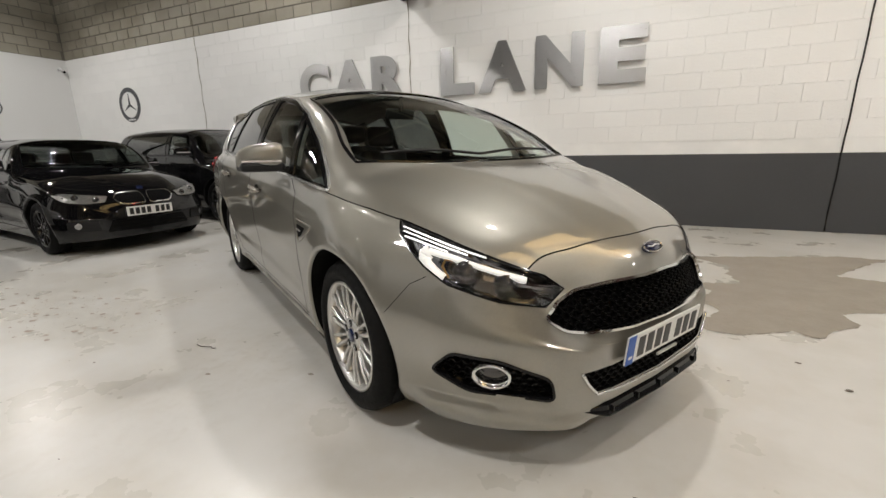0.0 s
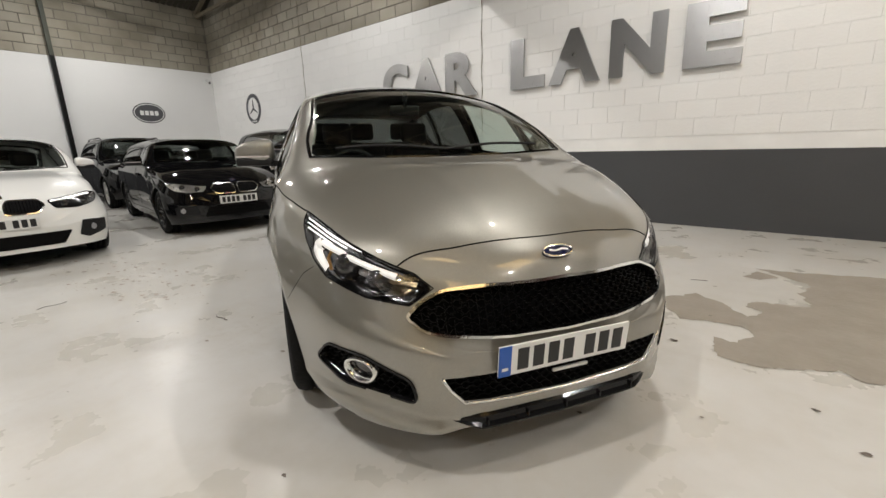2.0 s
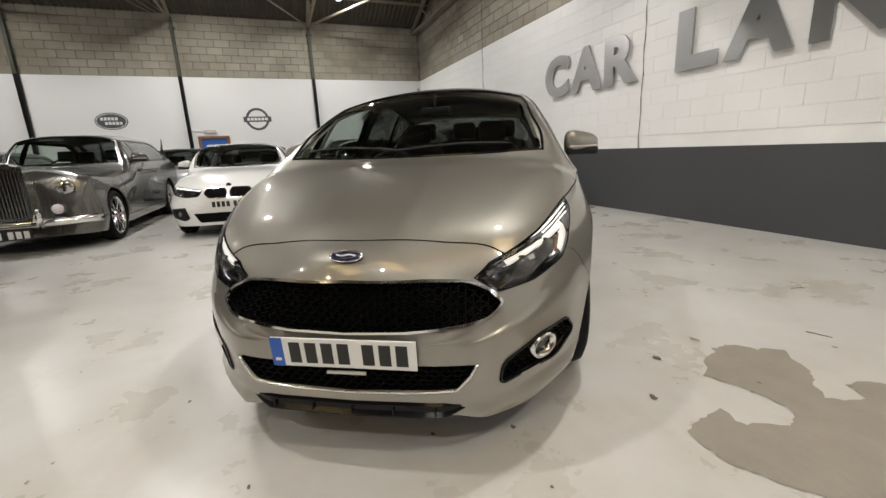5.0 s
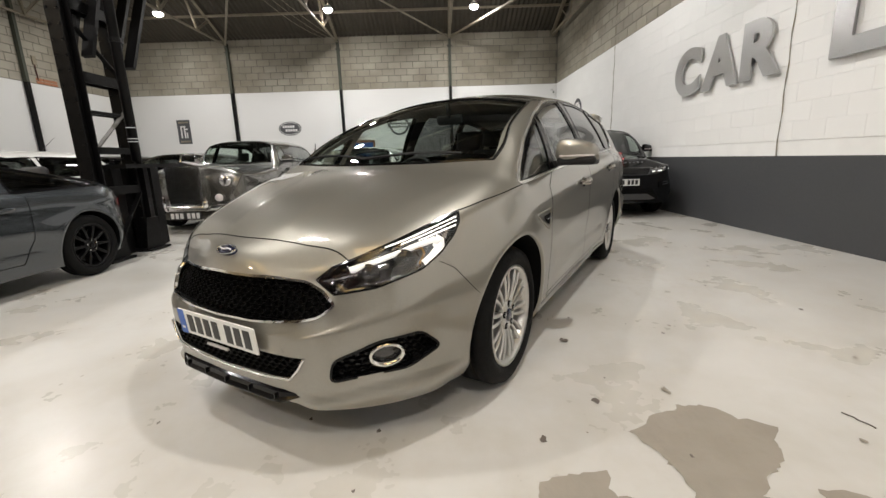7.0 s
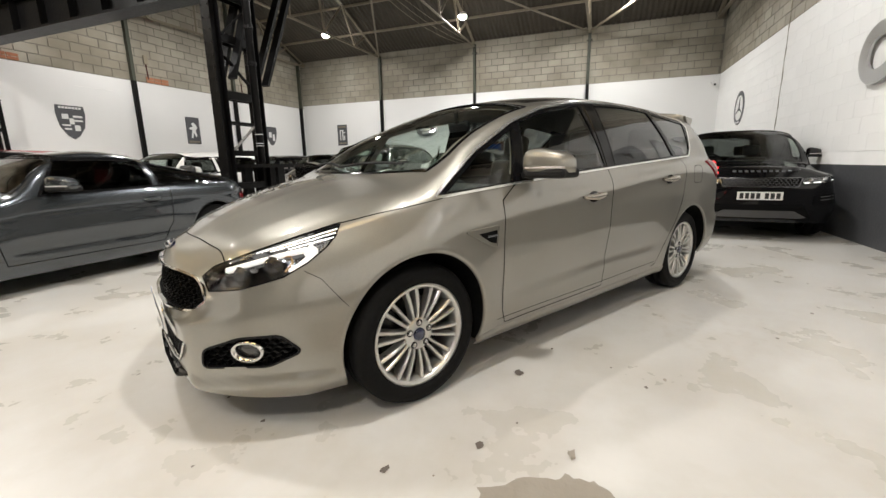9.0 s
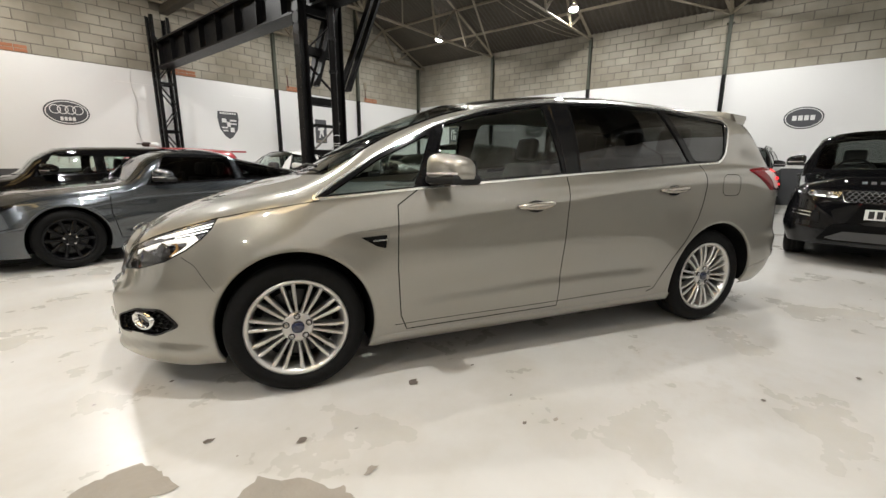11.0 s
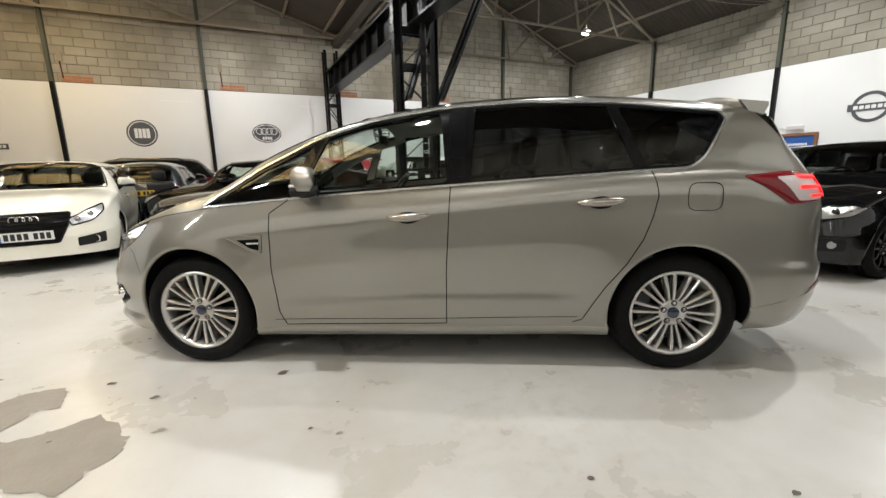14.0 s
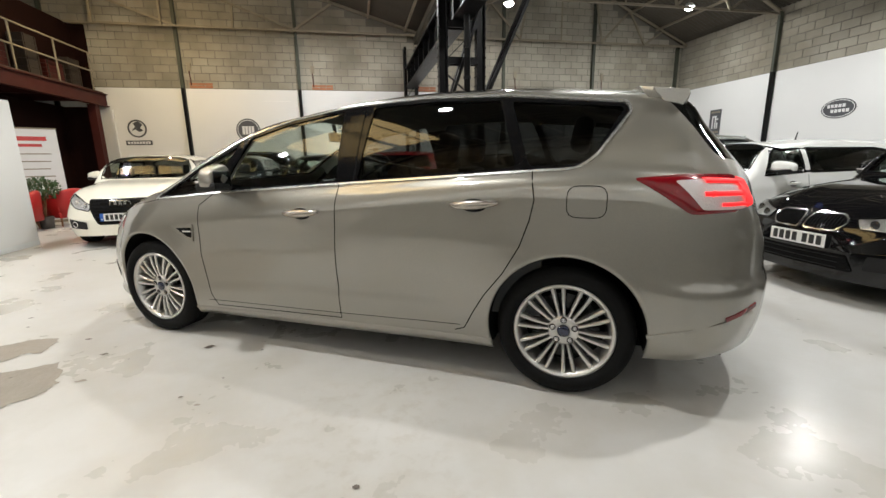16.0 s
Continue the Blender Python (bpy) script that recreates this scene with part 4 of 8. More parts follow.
def mirror_pod(car, x, y, z, paint_mat, size=1.0):
    """Both door mirrors."""
    for s in (1, -1):
        mr = new("door_mirror")
        mr.parent, mr.matrix_basis = car, pose(x, s * y, z) @ Matrix.Diagonal((size, s * size, size, 1))
        bm = bmesh.new()
        bmesh.ops.create_uvsphere(bm, u_segments=20, v_segments=12, radius=1)
        for v in bm.verts:
            px, py, pz = v.co
            e = 0.62
            px, py, pz = (math.copysign(abs(c) ** e, c) for c in (px, py, pz))
            v.co = (px * 0.078 * (1 - 0.15 * py) + 0.025 - 0.045 * (py + 1), py * 0.118 + 0.115, max(pz, -0.45) * (0.082 - 0.012 * py) + 0.02 - 0.01 * py)
        part("mirror_cap", bm, paint_mat, mr, smooth=True)
        bm = bmesh.new(); box(bm, (-0.068, 0.012, -0.05), (0.093, 0.225, 0.002), bevel=0.018)
        for v in bm.verts:
            v.co.x -= 0.38 * v.co.y - 0.01
        bar(bm, (0.02, -0.1, -0.05), (0.01, 0.10, -0.025), 0.09, 0.035, (0, 0, 1)); part("mirror_base", bm, M_PLASTIC, mr)
        bm = bmesh.new(); box(bm, (0.06, 0.03, 0.0), (0.094, 0.218, 0.012), bevel=0.004)
        for v in bm.verts:
            v.co.x -= 0.38 * v.co.y - 0.01
        part("mirror_indicator", bm, M_WHITELENS, mr)
        bm = bmesh.new(); box(bm, (-0.072, 0.03, -0.03), (-0.064, 0.205, 0.07), bevel=0.003)
        for v in bm.verts:
            v.co.x -= 0.30 * v.co.y - 0.01
        part("mirror_glass", bm, M_DARKMIRROR, mr)


def handle(shell, car, x, z, mirror, material, length=0.23, grip=None):
    h = new("door_handle")
    h.parent = car
    line = [(-(x + length / 2) + length * k / 10, z + 0.012 * k / 10) for k in range(11)]
    bm, rings = bmesh.new(), []
    for k, (u, zz) in enumerate(line):
        t = k / 10
        o = 0.006 + 0.036 * math.sin(math.pi * min(1, max(0, t))) ** 0.5
        p = shell.on(u, zz, SIDE, 0, mirror)
        s, q = -1 if mirror else 1, 0.4 + 0.6 * math.sin(math.pi * t) ** 0.7
        rings.append([bm.verts.new(p + Vector((0, s * (o + b), c * q))) for b, c in ((0, -0.027), (0.010, -0.021), (0.014, 0.0), (0.004, 0.018), (-0.008, 0.018), (-0.010, -0.024))])
    for a, b in zip(rings, rings[1:]):
        for j in range(6):
            bm.faces.new((a[j], a[(j + 1) % 6], b[(j + 1) % 6], b[j]))
    bmesh.ops.recalc_face_normals(bm, faces=bm.faces)
    part("handle_grip", bm, grip or material, h, smooth=True)
    cup = [(-x + 0.084 * math.cos(a), z - 0.012 + 0.044 * math.sin(a)) for a in np.linspace(0, 2 * math.pi, 20, endpoint=False)]
    part("handle_recess", shell.patch(cup, SIDE, 0.002, mirror, dome=-0.001, rings=2), material, h)
    # flat dark patch on the skin, painting the shade behind the grip
    slot = [(-x + 0.068 * math.cos(a), z - 0.004 + 0.034 * math.sin(a)) for a in np.linspace(0, 2 * math.pi, 18, endpoint=False)]
    part("handle_slot_shade", shell.patch(slot, SIDE, 0.004, mirror, rings=2), M_TRIM, h)


def flat_side(line):
    """(x, z) as the side heading sees it."""
    return [(-x, z) for x, z in line]

# ---- the taupe people carrier ----
P_TAUPE = paint("taupe_metallic_paint", (0.250, 0.236, 0.202), 0.62, 0.42, 0.2, 0.5, 2.0)
M_DARKLENS = plain("projector_glass", (0.02, 0.02, 0.022), 0.04, vary=0.1, coat=1.0)
M_GUIDE = glow("lit_light_guide", (1.0, 0.98, 0.93), 0.75)
# grip colour made lighter than the body taupe to carry its highlight
M_GRIP = plain("lightened_satin_taupe_handle", (0.40, 0.37, 0.33), 0.25, metal=0.8, vary=0.05)
M_MESH = plain("black_grille_mesh", (0.002, 0.002, 0.002), 0.45, vary=0.1, spec=0.08)
M_SMOKED = plain("smoked_lamp_chrome", (0.16, 0.16, 0.165), 0.16, metal=1.0, vary=0.3, scale=18)
HERO_POSE = pose(-1.881, 2.981, 0, 0, 0, -30.61)
HERO_PLAN = curve((1.2, 1.0), (1.4, 1.0), (1.55, 0.987), (1.7, 0.955), (1.83, 0.905), (1.95, 0.855), (2.05, 0.795), (2.13, 0.73), (2.2, 0.66), (2.25, 0.60), (2.29, 0.545), (2.315, 0.50), (2.335, 0.44), (2.35, 0.33), (2.357, 0.19), (2.36, 0.0))
HERO_LINES = dict(
    top=curve((-2.43, 0.60), (-2.415, 0.80), (-2.37, 0.99), (-2.30, 1.10), (-2.20, 1.215), (-2.12, 1.30), (-2.01, 1.43), (-1.94, 1.53), (-1.8, 1.575), (-1.5, 1.61), (-1.1, 1.643), (-0.7, 1.655), (-0.35, 1.645), (0.1, 1.60), (0.5, 1.52), (0.85, 1.39), (1.15, 1.23), (1.38, 1.095), (1.6, 1.045), (1.9, 0.955), (2.1, 0.875), (2.2, 0.825), (2.29, 0.775), (2.325, 0.72), (2.35, 0.66), (2.36, 0.62)),
    bottom=curve((-2.43, 0.40), (-2.30, 0.325), (-1.85, 0.26), (-1.3, 0.22), (-1.0, 0.21), (1.0, 0.19), (1.8, 0.18), (2.1, 0.19), (2.25, 0.205), (2.36, 0.225)),
    rail_z=curve((-2.43, 0.6), (-2.25, 1.09), (-2.12, 1.235), (-1.95, 1.45), (-1.5, 1.566), (-1.0, 1.592), (-0.6, 1.592), (-0.1, 1.565), (0.3, 1.505), (0.66, 1.405), (0.97, 1.262), (1.25, 1.09), (1.6, 0.975), (1.9, 0.88), (2.1, 0.80), (2.36, 0.49)),
    rail=curve((-2.43, 0.68), (-1.9, 0.68), (-1.5, 0.655), (-0.6, 0.645), (0.0, 0.66), (0.66, 0.715), (0.97, 0.745), (1.25, 0.79), (1.7, 0.78), (2.36, 0.72)),
    belt_z=curve((-2.43, 0.58), (-2.1, 1.10), (-1.6, 1.16), (-1.23, 1.145), (-0.17, 1.075), (0.62, 1.03), (1.33, 0.965), (1.7, 0.89), (2.0, 0.80), (2.36, 0.48)),
    belt=curve((-2.43, 0.86), (-1.6, 0.865), (-0.2, 0.885), (0.8, 0.90), (1.33, 0.90), (1.8, 0.86), (2.36, 0.83)),
    crease_z=curve((-2.43, 0.56), (-2.2, 0.95), (-1.9, 1.05), (-1.25, 1.055), (-0.93, 1.03), (-0.14, 0.95), (0.9, 0.845), (1.8, 0.76), (2.36, 0.48)),
    crease=curve((-2.43, 0.93), (-1.4, 0.945), (0.2, 0.94), (1.4, 0.945), (1.9, 0.905), (2.36, 0.90)),
    wide_z=curve((-2.43, 0.55), (-1.5, 0.62), (1.5, 0.58), (2.36, 0.48)),
    wide=curve((-2.43, 0.945), (-1.45, 0.955), (-0.6, 0.935), (0.6, 0.935), (1.45, 0.955), (2.36, 0.945)),
    sill=curve((-2.43, 0.84), (-1.4, 0.88), (-0.7, 0.87), (0.8, 0.87), (1.5, 0.875), (1.9, 0.85), (2.36, 0.82)),
)


def ease(a, b, v):
    t = max(0.0, min(1.0, (v - a) / (b - a)))
    return t * t * (3 - 2 * t)


BONNET_INNER = curve((1.3, 0.31), (1.47, 0.27), (1.72, 0.205), (2.12, 0.165), (2.4, 0.15))
BONNET_OUTER = curve((1.3, 0.80), (1.45, 0.74), (1.75, 0.61), (2.0, 0.53), (2.2, 0.475), (2.4, 0.44))


def hero_relief(p):
    """Pressed lines of the skin: shoulder line, door scallop, arch flares, bonnet bulge, bumper shelf."""
    x, y, z = p.x, abs(p.y), p.z
    d = 0.0
    if y > 0.6:
        cz = HERO_LINES["crease_z"](x)
        run = ease(-2.1, -1.6, x) * ease(1.45, 1.0, x)
        low = max(0.0, cz - z)
        u = min(1.0, low / 0.25)
        d -= 0.006 * 6.75 * run * u * (1 - u) ** 2
        door = ease(-1.0, -0.7, x) * ease(1.0, 0.7, x)
        fold = 0.475 - 0.05 * max(0.0, x)
        d -= 0.011 * door * max(0.0, 1 - (z - fold) / 0.2 if z > fold else 1 - (fold - z) / 0.05)
        for w in (1.4245, -1.4245):
            d += 0.007 * math.exp(-(((math.hypot(x - w, (z - 0.35) / 1.05) - 0.385) / 0.075) ** 2))
    if x < -1.7 and z < 0.9:
        d += 0.022 * ease(-1.75, -2.0, x) * ease(0.68, 0.60, z)
    if x > 1.75 and z < 0.5:
        lip = 0.25 + 0.035 * ease(0.42, 0.78, y)
        d += 0.028 * ease(1.75, 1.95, x) * ease(0.36, 0.46, y) * ease(lip + 0.012, lip - 0.02, z)
    if x > 1.3 and z > 0.7:
        run = ease(1.38, 1.6, x)
        d += 0.005 * run * ease(2.22, 2.1, x) * max(0.0, 1 - abs(y - BONNET_INNER(x)) / 0.07)
        d += 0.003 * run * ease(2.22, 2.1, x) * ease(BONNET_INNER(x), BONNET_INNER(x) - 0.08, y)
        d += 0.006 * run * ease(2.34, 2.28, x) * max(0.0, 1 - abs(y - BONNET_OUTER(x)) / 0.14) ** 1.2
    return d


hero_shell = Shell(-2.43, 2.36, HERO_LINES, (0.8, 2.2), (0.57, 2.3), 190, relief=hero_relief, counts=(6, 20, 18, 6, 9, 30), plan=HERO_PLAN)
hero = thing("people_carrier", "taupe metallic seven-seat people carrier with multi-spoke alloys", "car", HERO_POSE)
S = hero_shell

W_SAIL = [(1.27, 1.0), (0.80, 1.035), (0.66, 1.335), (0.98, 1.185)]
W_FRONT = [(0.72, 1.05), (0.585, 1.375), (0.30, 1.455), (0.0, 1.505), (-0.10, 1.515), (-0.14, 1.10)]
W_REAR = [(-0.26, 1.105), (-0.29, 1.53), (-0.7, 1.54), (-1.05, 1.525), (-1.17, 1.165)]
W_QUARTER = rounded([(-1.22, 1.17), (-1.10, 1.515), (-1.35, 1.49), (-1.665, 1.455), (-1.515, 1.198), (-1.42, 1.172)], 0.03)
DAYLIGHT = [(1.33, 0.985), (0.72, 1.035), (-0.17, 1.09), (-1.23, 1.15), (-1.45, 1.162), (-1.53, 1.215), (-1.685, 1.43), (-1.66, 1.475), (-1.1, 1.54), (-0.6, 1.56), (-0.1, 1.54), (0.30, 1.475), (0.64, 1.37), (0.98, 1.205)]
DAYLIGHT = rounded(DAYLIGHT, 0.045, 5)
D_FRONT = [(0.90, 0.95), (0.91, 0.62), (0.895, 0.35), (0.86, 0.265), (-0.12, 0.28), (-0.125, 0.60), (-0.155, 1.09), (0.55, 1.04)]
D_REAR = [(-0.12, 0.28), (-0.85, 0.295), (-0.905, 0.315), (-0.96, 0.42), (-1.02, 0.52), (-1.12, 0.65), (-1.20, 0.79), (-1.245, 0.92), (-1.265, 1.02), (-1.245, 1.15), (-0.155, 1.09), (-0.125, 0.60)]
FUEL = rounded([(-1.415, 0.94), (-1.59, 0.94), (-1.59, 1.085), (-1.415, 1.085)], 0.05)
WB, WR, WY = 1.4245, 0.345, 0.797


GRILLE_HALF = [(0.527, 0.604), (0.48, 0.648), (0.405, 0.680), (0.25, 0.696), (0.0, 0.704)]
GRILLE_LOW = [(-0.48, 0.562), (-0.40, 0.545), (-0.2, 0.536), (0, 0.533), (0.2, 0.536), (0.40, 0.545), (0.48, 0.562)]
GRILLE = GRILLE_HALF + [(-u, z) for u, z in GRILLE_HALF[-2::-1]] + GRILLE_LOW
LOWER = [(0.445, 0.418), (0.42, 0.375), (0.375, 0.325), (0.2, 0.313), (0, 0.31), (-0.2, 0.313), (-0.375, 0.325), (-0.42, 0.375), (-0.445, 0.418), (-0.2, 0.415), (0, 0.413), (0.2, 0.415)]
LAMP = [(-1.27, 0.688), (-1.21, 0.640), (-1.056, 0.657), (-0.879, 0.705), (-0.788, 0.757), (-0.724, 0.812), (-0.69, 0.858), (-0.68, 0.906), (-0.841, 0.858), (-1.019, 0.80), (-1.205, 0.734)]
FOG = rounded([(-1.235, 0.401), (-1.25, 0.318), (-0.951, 0.336), (-0.815, 0.396), (-0.894, 0.474), (-1.064, 0.462)], 0.03)
TAIL = [(0.55, 1.118), (0.736, 1.134), (0.92, 1.13), (1.02, 1.09), (1.01, 1.02), (0.875, 0.975), (0.696, 0.964)]


def hero_panel(c, seg):
    if seg == 2:
        if c.x > 1.3 and c.x < 2.17 - 0.15 * (c.y / 0.6) ** 2 and abs(c.y) < 0.76:
            return "bonnet"
        if c.x < -1.95:
            return "tailgate"
    if abs(c.y) > 0.6:
        if inside(D_FRONT, c.x, c.z):
            return "front_door|" + ("l" if c.y > 0 else "r")
        if inside(D_REAR, c.x, c.z):
            return "rear_door|" + ("l" if c.y > 0 else "r")
    if c.z < 0.9 and c.x > 1.72:
        return "front_bumper"
    if c.z < 0.88 and c.x < -1.9:
        return "rear_bumper"
    return "body"


HERO_WINDOWS = (W_SAIL, W_FRONT, W_REAR, W_QUARTER)
SCREEN_CUTS = [
    (None, lambda p: max(abs(p.y) - HERO_LINES["rail"](p.x) + 0.075, 0.42 - p.x, p.x - 1.375 + 0.15 * (p.y / 0.75) ** 2, 1.05 - p.z)),
    ("rear_window", side_cut([(-1.84, 1.47), (-1.885, 1.415), (-2.03, 1.222), (-2.075, 1.20), (-2.15, 1.19), (-2.4, 1.19), (-2.4, 1.7), (-1.84, 1.7)], -1)),
]
LAMP_CUT, FOG_CUT, GRILLE_CUT, LOWER_CUT = grown(LAMP, -0.002), grown(FOG, -0.003), grown(GRILLE, -0.003), grown(LOWER, -0.003)
HERO_CUTS = SCREEN_CUTS + [
    ("roof_panel", lambda p: max(-1.3 - p.x, p.x - 0.30, abs(p.y) - 0.54, 1.45 - p.z)),
    (None, lambda p: gap(LAMP_CUT, (abs(p.y) - p.x) * math.sqrt(0.5), p.z) if p.x > 1.2 else 1.0),
    (None, lambda p: gap(FOG_CUT, (abs(p.y) - p.x) * math.sqrt(0.5), p.z) if p.x > 1.6 and p.z < 0.55 else 1.0),
    (None, lambda p: gap(GRILLE_CUT, p.y, p.z) if p.x > 1.9 else 1.0),
    (None, lambda p: gap(LOWER_CUT, p.y, p.z) if p.x > 1.9 and p.z < 0.5 else 1.0),
] + [(None, arch_cut(x, 0.35, 0.386, 0.5, 0.85, 1.045)) for x in (WB, -WB)] + [(None, side_cut(w, 0.4)) for w in HERO_WINDOWS] + [("window_surround", side_cut(DAYLIGHT, 0.4))]
S.split(hero, hero_panel, P_TAUPE, mats={"roof_panel": M_TRIM, "window_surround": M_TRIM, "rear_window": M_PRIVACY}, cuts=HERO_CUTS)


def hero_lining(c, seg):
    if c.x > 1.1 or c.x < -1.9 or c.z < 1.1:
        return None
    return "headlining" if c.z > 1.49 else "screen_pillar_lining" if c.x > 0.35 else "pillar_lining"


S.split(hero, hero_lining, M_LINER, mats={"pillar_lining": M_PLASTIC, "screen_pillar_lining": M_LINER}, off=-0.035, cuts=[(None, c[1]) for c in SCREEN_CUTS] + [(None, side_cut(grown(w, 0.004), 0.4)) for w in HERO_WINDOWS])
for x in (WB, -WB):
    arch(S, hero, x, 0.35, 0.386, P_TAUPE, 0.3, 0.03, 1.045)
proto = wheel("road_wheel", WR, 0.235, 0.247, 20, M_ALLOY, M_BADGE, pair=True)
put_wheels(hero, proto, [(WB, WY, WR, 0), (WB, -WY, WR, 0), (-WB, WY, WR, 0), (-WB, -WY, WR, 0)])
bm = bmesh.new(); box(bm, (-2.2, -0.62, 0.2), (2.1, 0.62, 0.3)); box(bm, (-0.98, -0.84, 0.22), (0.98, 0.84, 0.3)); part("underbody", bm, M_VOID, hero)
for mirror in (False, True):
    for nm, w, mat in (("quarter_light", W_SAIL, M_GLASS), ("door_glass", W_FRONT, M_GLASS), ("door_glass", W_REAR, M_PRIVACY), ("rear_quarter_glass", W_QUARTER, M_PRIVACY)):
        o = part(nm, S.patch(flat_side(dense(grown(w, 0.012), 0.06)), SIDE, -0.004, mirror), mat, hero, smooth=True)
    for w in (W_SAIL, W_FRONT, W_REAR, W_QUARTER):
        part("window_seal", S.ribbon(flat_side(dense(w, 0.04)), SIDE, 0.016, 0.002, mirror, True), M_TRIM, hero)
    for pil in ([(-0.20, 1.10), (-0.195, 1.525)], [(-1.195, 1.165), (-1.075, 1.52)], [(0.77, 1.05), (0.62, 1.36)]):
        part("pillar_trim", S.ribbon(flat_side(dense(pil, 0.05, False)), SIDE, 0.115 if pil[0][0] == -0.20 else 0.06, 0.004, mirror), M_TRIM, hero)
    part("window_chrome", S.ribbon(flat_side(dense(DAYLIGHT, 0.05)), SIDE, 0.014, 0.007, mirror, True), M_BRIGHT, hero)
    part("waist_chrome", S.ribbon(flat_side(dense([(1.28, 0.988), (0.72, 1.035), (-0.17, 1.09), (-1.23, 1.15), (-1.42, 1.16)], 0.05, False)), SIDE, 0.014, 0.008, mirror), M_BRIGHT, hero)
    for d in (D_FRONT, D_REAR):
        part("panel_gap", S.ribbon(flat_side(dense(d[1:7] if d is D_FRONT else d[1:10], 0.03, False)), SIDE, 0.006, 0.0015, mirror, sink=0.0005), M_SEAM, hero)
    part("panel_gap", S.ribbon(flat_side(dense([(0.895, 0.35), (0.91, 0.62), (0.90, 0.95), (0.78, 1.03)], 0.03, False)), SIDE, 0.006, 0.0015, mirror, sink=0.0005), M_SEAM, hero)
    part("fuel_flap_gap", S.ribbon(flat_side(FUEL), SIDE, 0.004, 0.003, mirror, True, sink=0.0005), M_SEAM, hero) if not mirror else None
    part("bumper_gap", S.ribbon(dense([(-0.80, 0.725), (-0.735, 0.69), (-0.625, 0.565)], 0.02, False), 45, 0.0024, 0.0006, mirror, sink=0.0004), M_SEAM, hero)
    part("bonnet_side_gap", S.ribbon(flat_side(dense([(1.74, 0.905), (1.60, 0.935), (1.40, 0.965), (1.27, 0.985)], 0.03, False)), SIDE, 0.004, 0.0008, mirror, sink=0.0005), M_SEAM, hero)
    handle(S, hero, 0.085, 0.922, mirror, P_TAUPE, 0.25, M_GRIP)
    handle(S, hero, -0.967, 0.992, mirror, P_TAUPE, 0.25, M_GRIP)
mirror_pod(hero, 0.66, 0.90, 1.105, P_TAUPE, 0.98)


# screens
def pane(sh, lines, x0, x1, inset, bow, cap=9.0, drop=0.004):
    """A curved pane that follows the skin between two stations; returns its bmesh and its edge."""
    bm, rows = bmesh.new(), []
    for i in range(13):
        x = x0 + (x1 - x0) * i / 12
        w = min(cap, lines["rail"](x) - inset)
        row = []
        for j in range(17):
            y = w * (j / 8 - 1)
            xx = x - bow * (y / 0.75) ** 2 * i / 12
            hit, n, _, _ = sh.tree.ray_cast(Vector((xx, y, 4)), Vector((0, 0, -1)))
            row.append(bm.verts.new(hit - Vector((0, 0, drop))))
        rows.append(row)
    for a, b in zip(rows, rows[1:]):
        for j in range(16):
            bm.faces.new((a[j], b[j], b[j + 1], a[j + 1]))
    edge = [v.co.copy() for v in rows[0]] + [r[-1].co.copy() for r in rows[1:]] + [v.co.copy() for v in rows[-1][-2::-1]] + [r[0].co.copy() for r in rows[-2:0:-1]]
    return bm, edge


bm, edge = pane(S, HERO_LINES, 0.40, 1.385, 0.066, 0.15)
part("windscreen", bm, M_GLASS, hero, smooth=True)
bm = bmesh.new(); rod(bm, edge, 0.011, 6, True); part("windscreen_seal", bm, M_TRIM, hero)
bm = bmesh.new()
rows = []
for j in range(21):
    y = 0.665 * (j / 10 - 1)
    k = 1 - 0.42 * (y / 0.665) ** 2
    sec = [(-1.72, 1.586), (-1.86, 1.570), (-1.84 - 0.145 * k, 1.550), (-1.845 - 0.15 * k, 1.54), (-1.92, 1.50), (-1.78, 1.50)]
    rows.append([bm.verts.new((x, y, z - 0.03 * (y / 0.665) ** 4 - 0.015 * (y / 0.665) ** 2)) for x, z in sec])
for a, b in zip(rows, rows[1:]):
    for j in range(6):
        bm.faces.new((a[j], b[j], b[(j + 1) % 6], a[(j + 1) % 6]))
bm.faces.new(rows[0]); bm.faces.new(rows[-1][::-1])
bmesh.ops.recalc_face_normals(bm, faces=bm.faces)
spoiler = part("tailgate_spoiler", bm, P_TAUPE, hero, smooth=True)
for s in (1, -1):
    bm = bmesh.new(); slab(bm, [(-1.77, 1.53), (-1.922, 1.515), (-1.925, 1.495), (-1.885, 1.405), (-1.855, 1.43)], 0.03, Matrix.Translation((0, s * 0.672 - 0.015, 0))); part("spoiler_fin", bm, P_TAUPE, spoiler)

# front end
part("grille_back", S.patch(dense(GRILLE, 0.03), FRONT, -0.05, rim=-0.05), M_VOID, hero, smooth=True)
grille = part("grille_mesh", bmesh.new(), M_MESH, hero)
bm = bmesh.new()
for k in range(9):
    z0 = 0.541 + 0.0185 * k
    run = []
    for i in range(-54, 55):
        u, z = i * 0.0098, z0 + (0.0045 if (i // 2 + k) % 2 else -0.0045)
        if inside(GRILLE, u, z):
            run.append((u, z))
    if len(run) > 2:
        S.ribbon(run, FRONT, 0.0045, -0.012, False, False, bm, 0.012)
for i in range(-20, 21):
    run = [(i * 0.0255, 0.53 + 0.018 * q) for q in range(11) if inside(GRILLE, i * 0.0255, 0.53 + 0.018 * q)]
    if len(run) > 2:
        S.ribbon(run, FRONT, 0.003, -0.013, False, False, bm, 0.012)
bm.to_mesh(grille.data); bm.free()
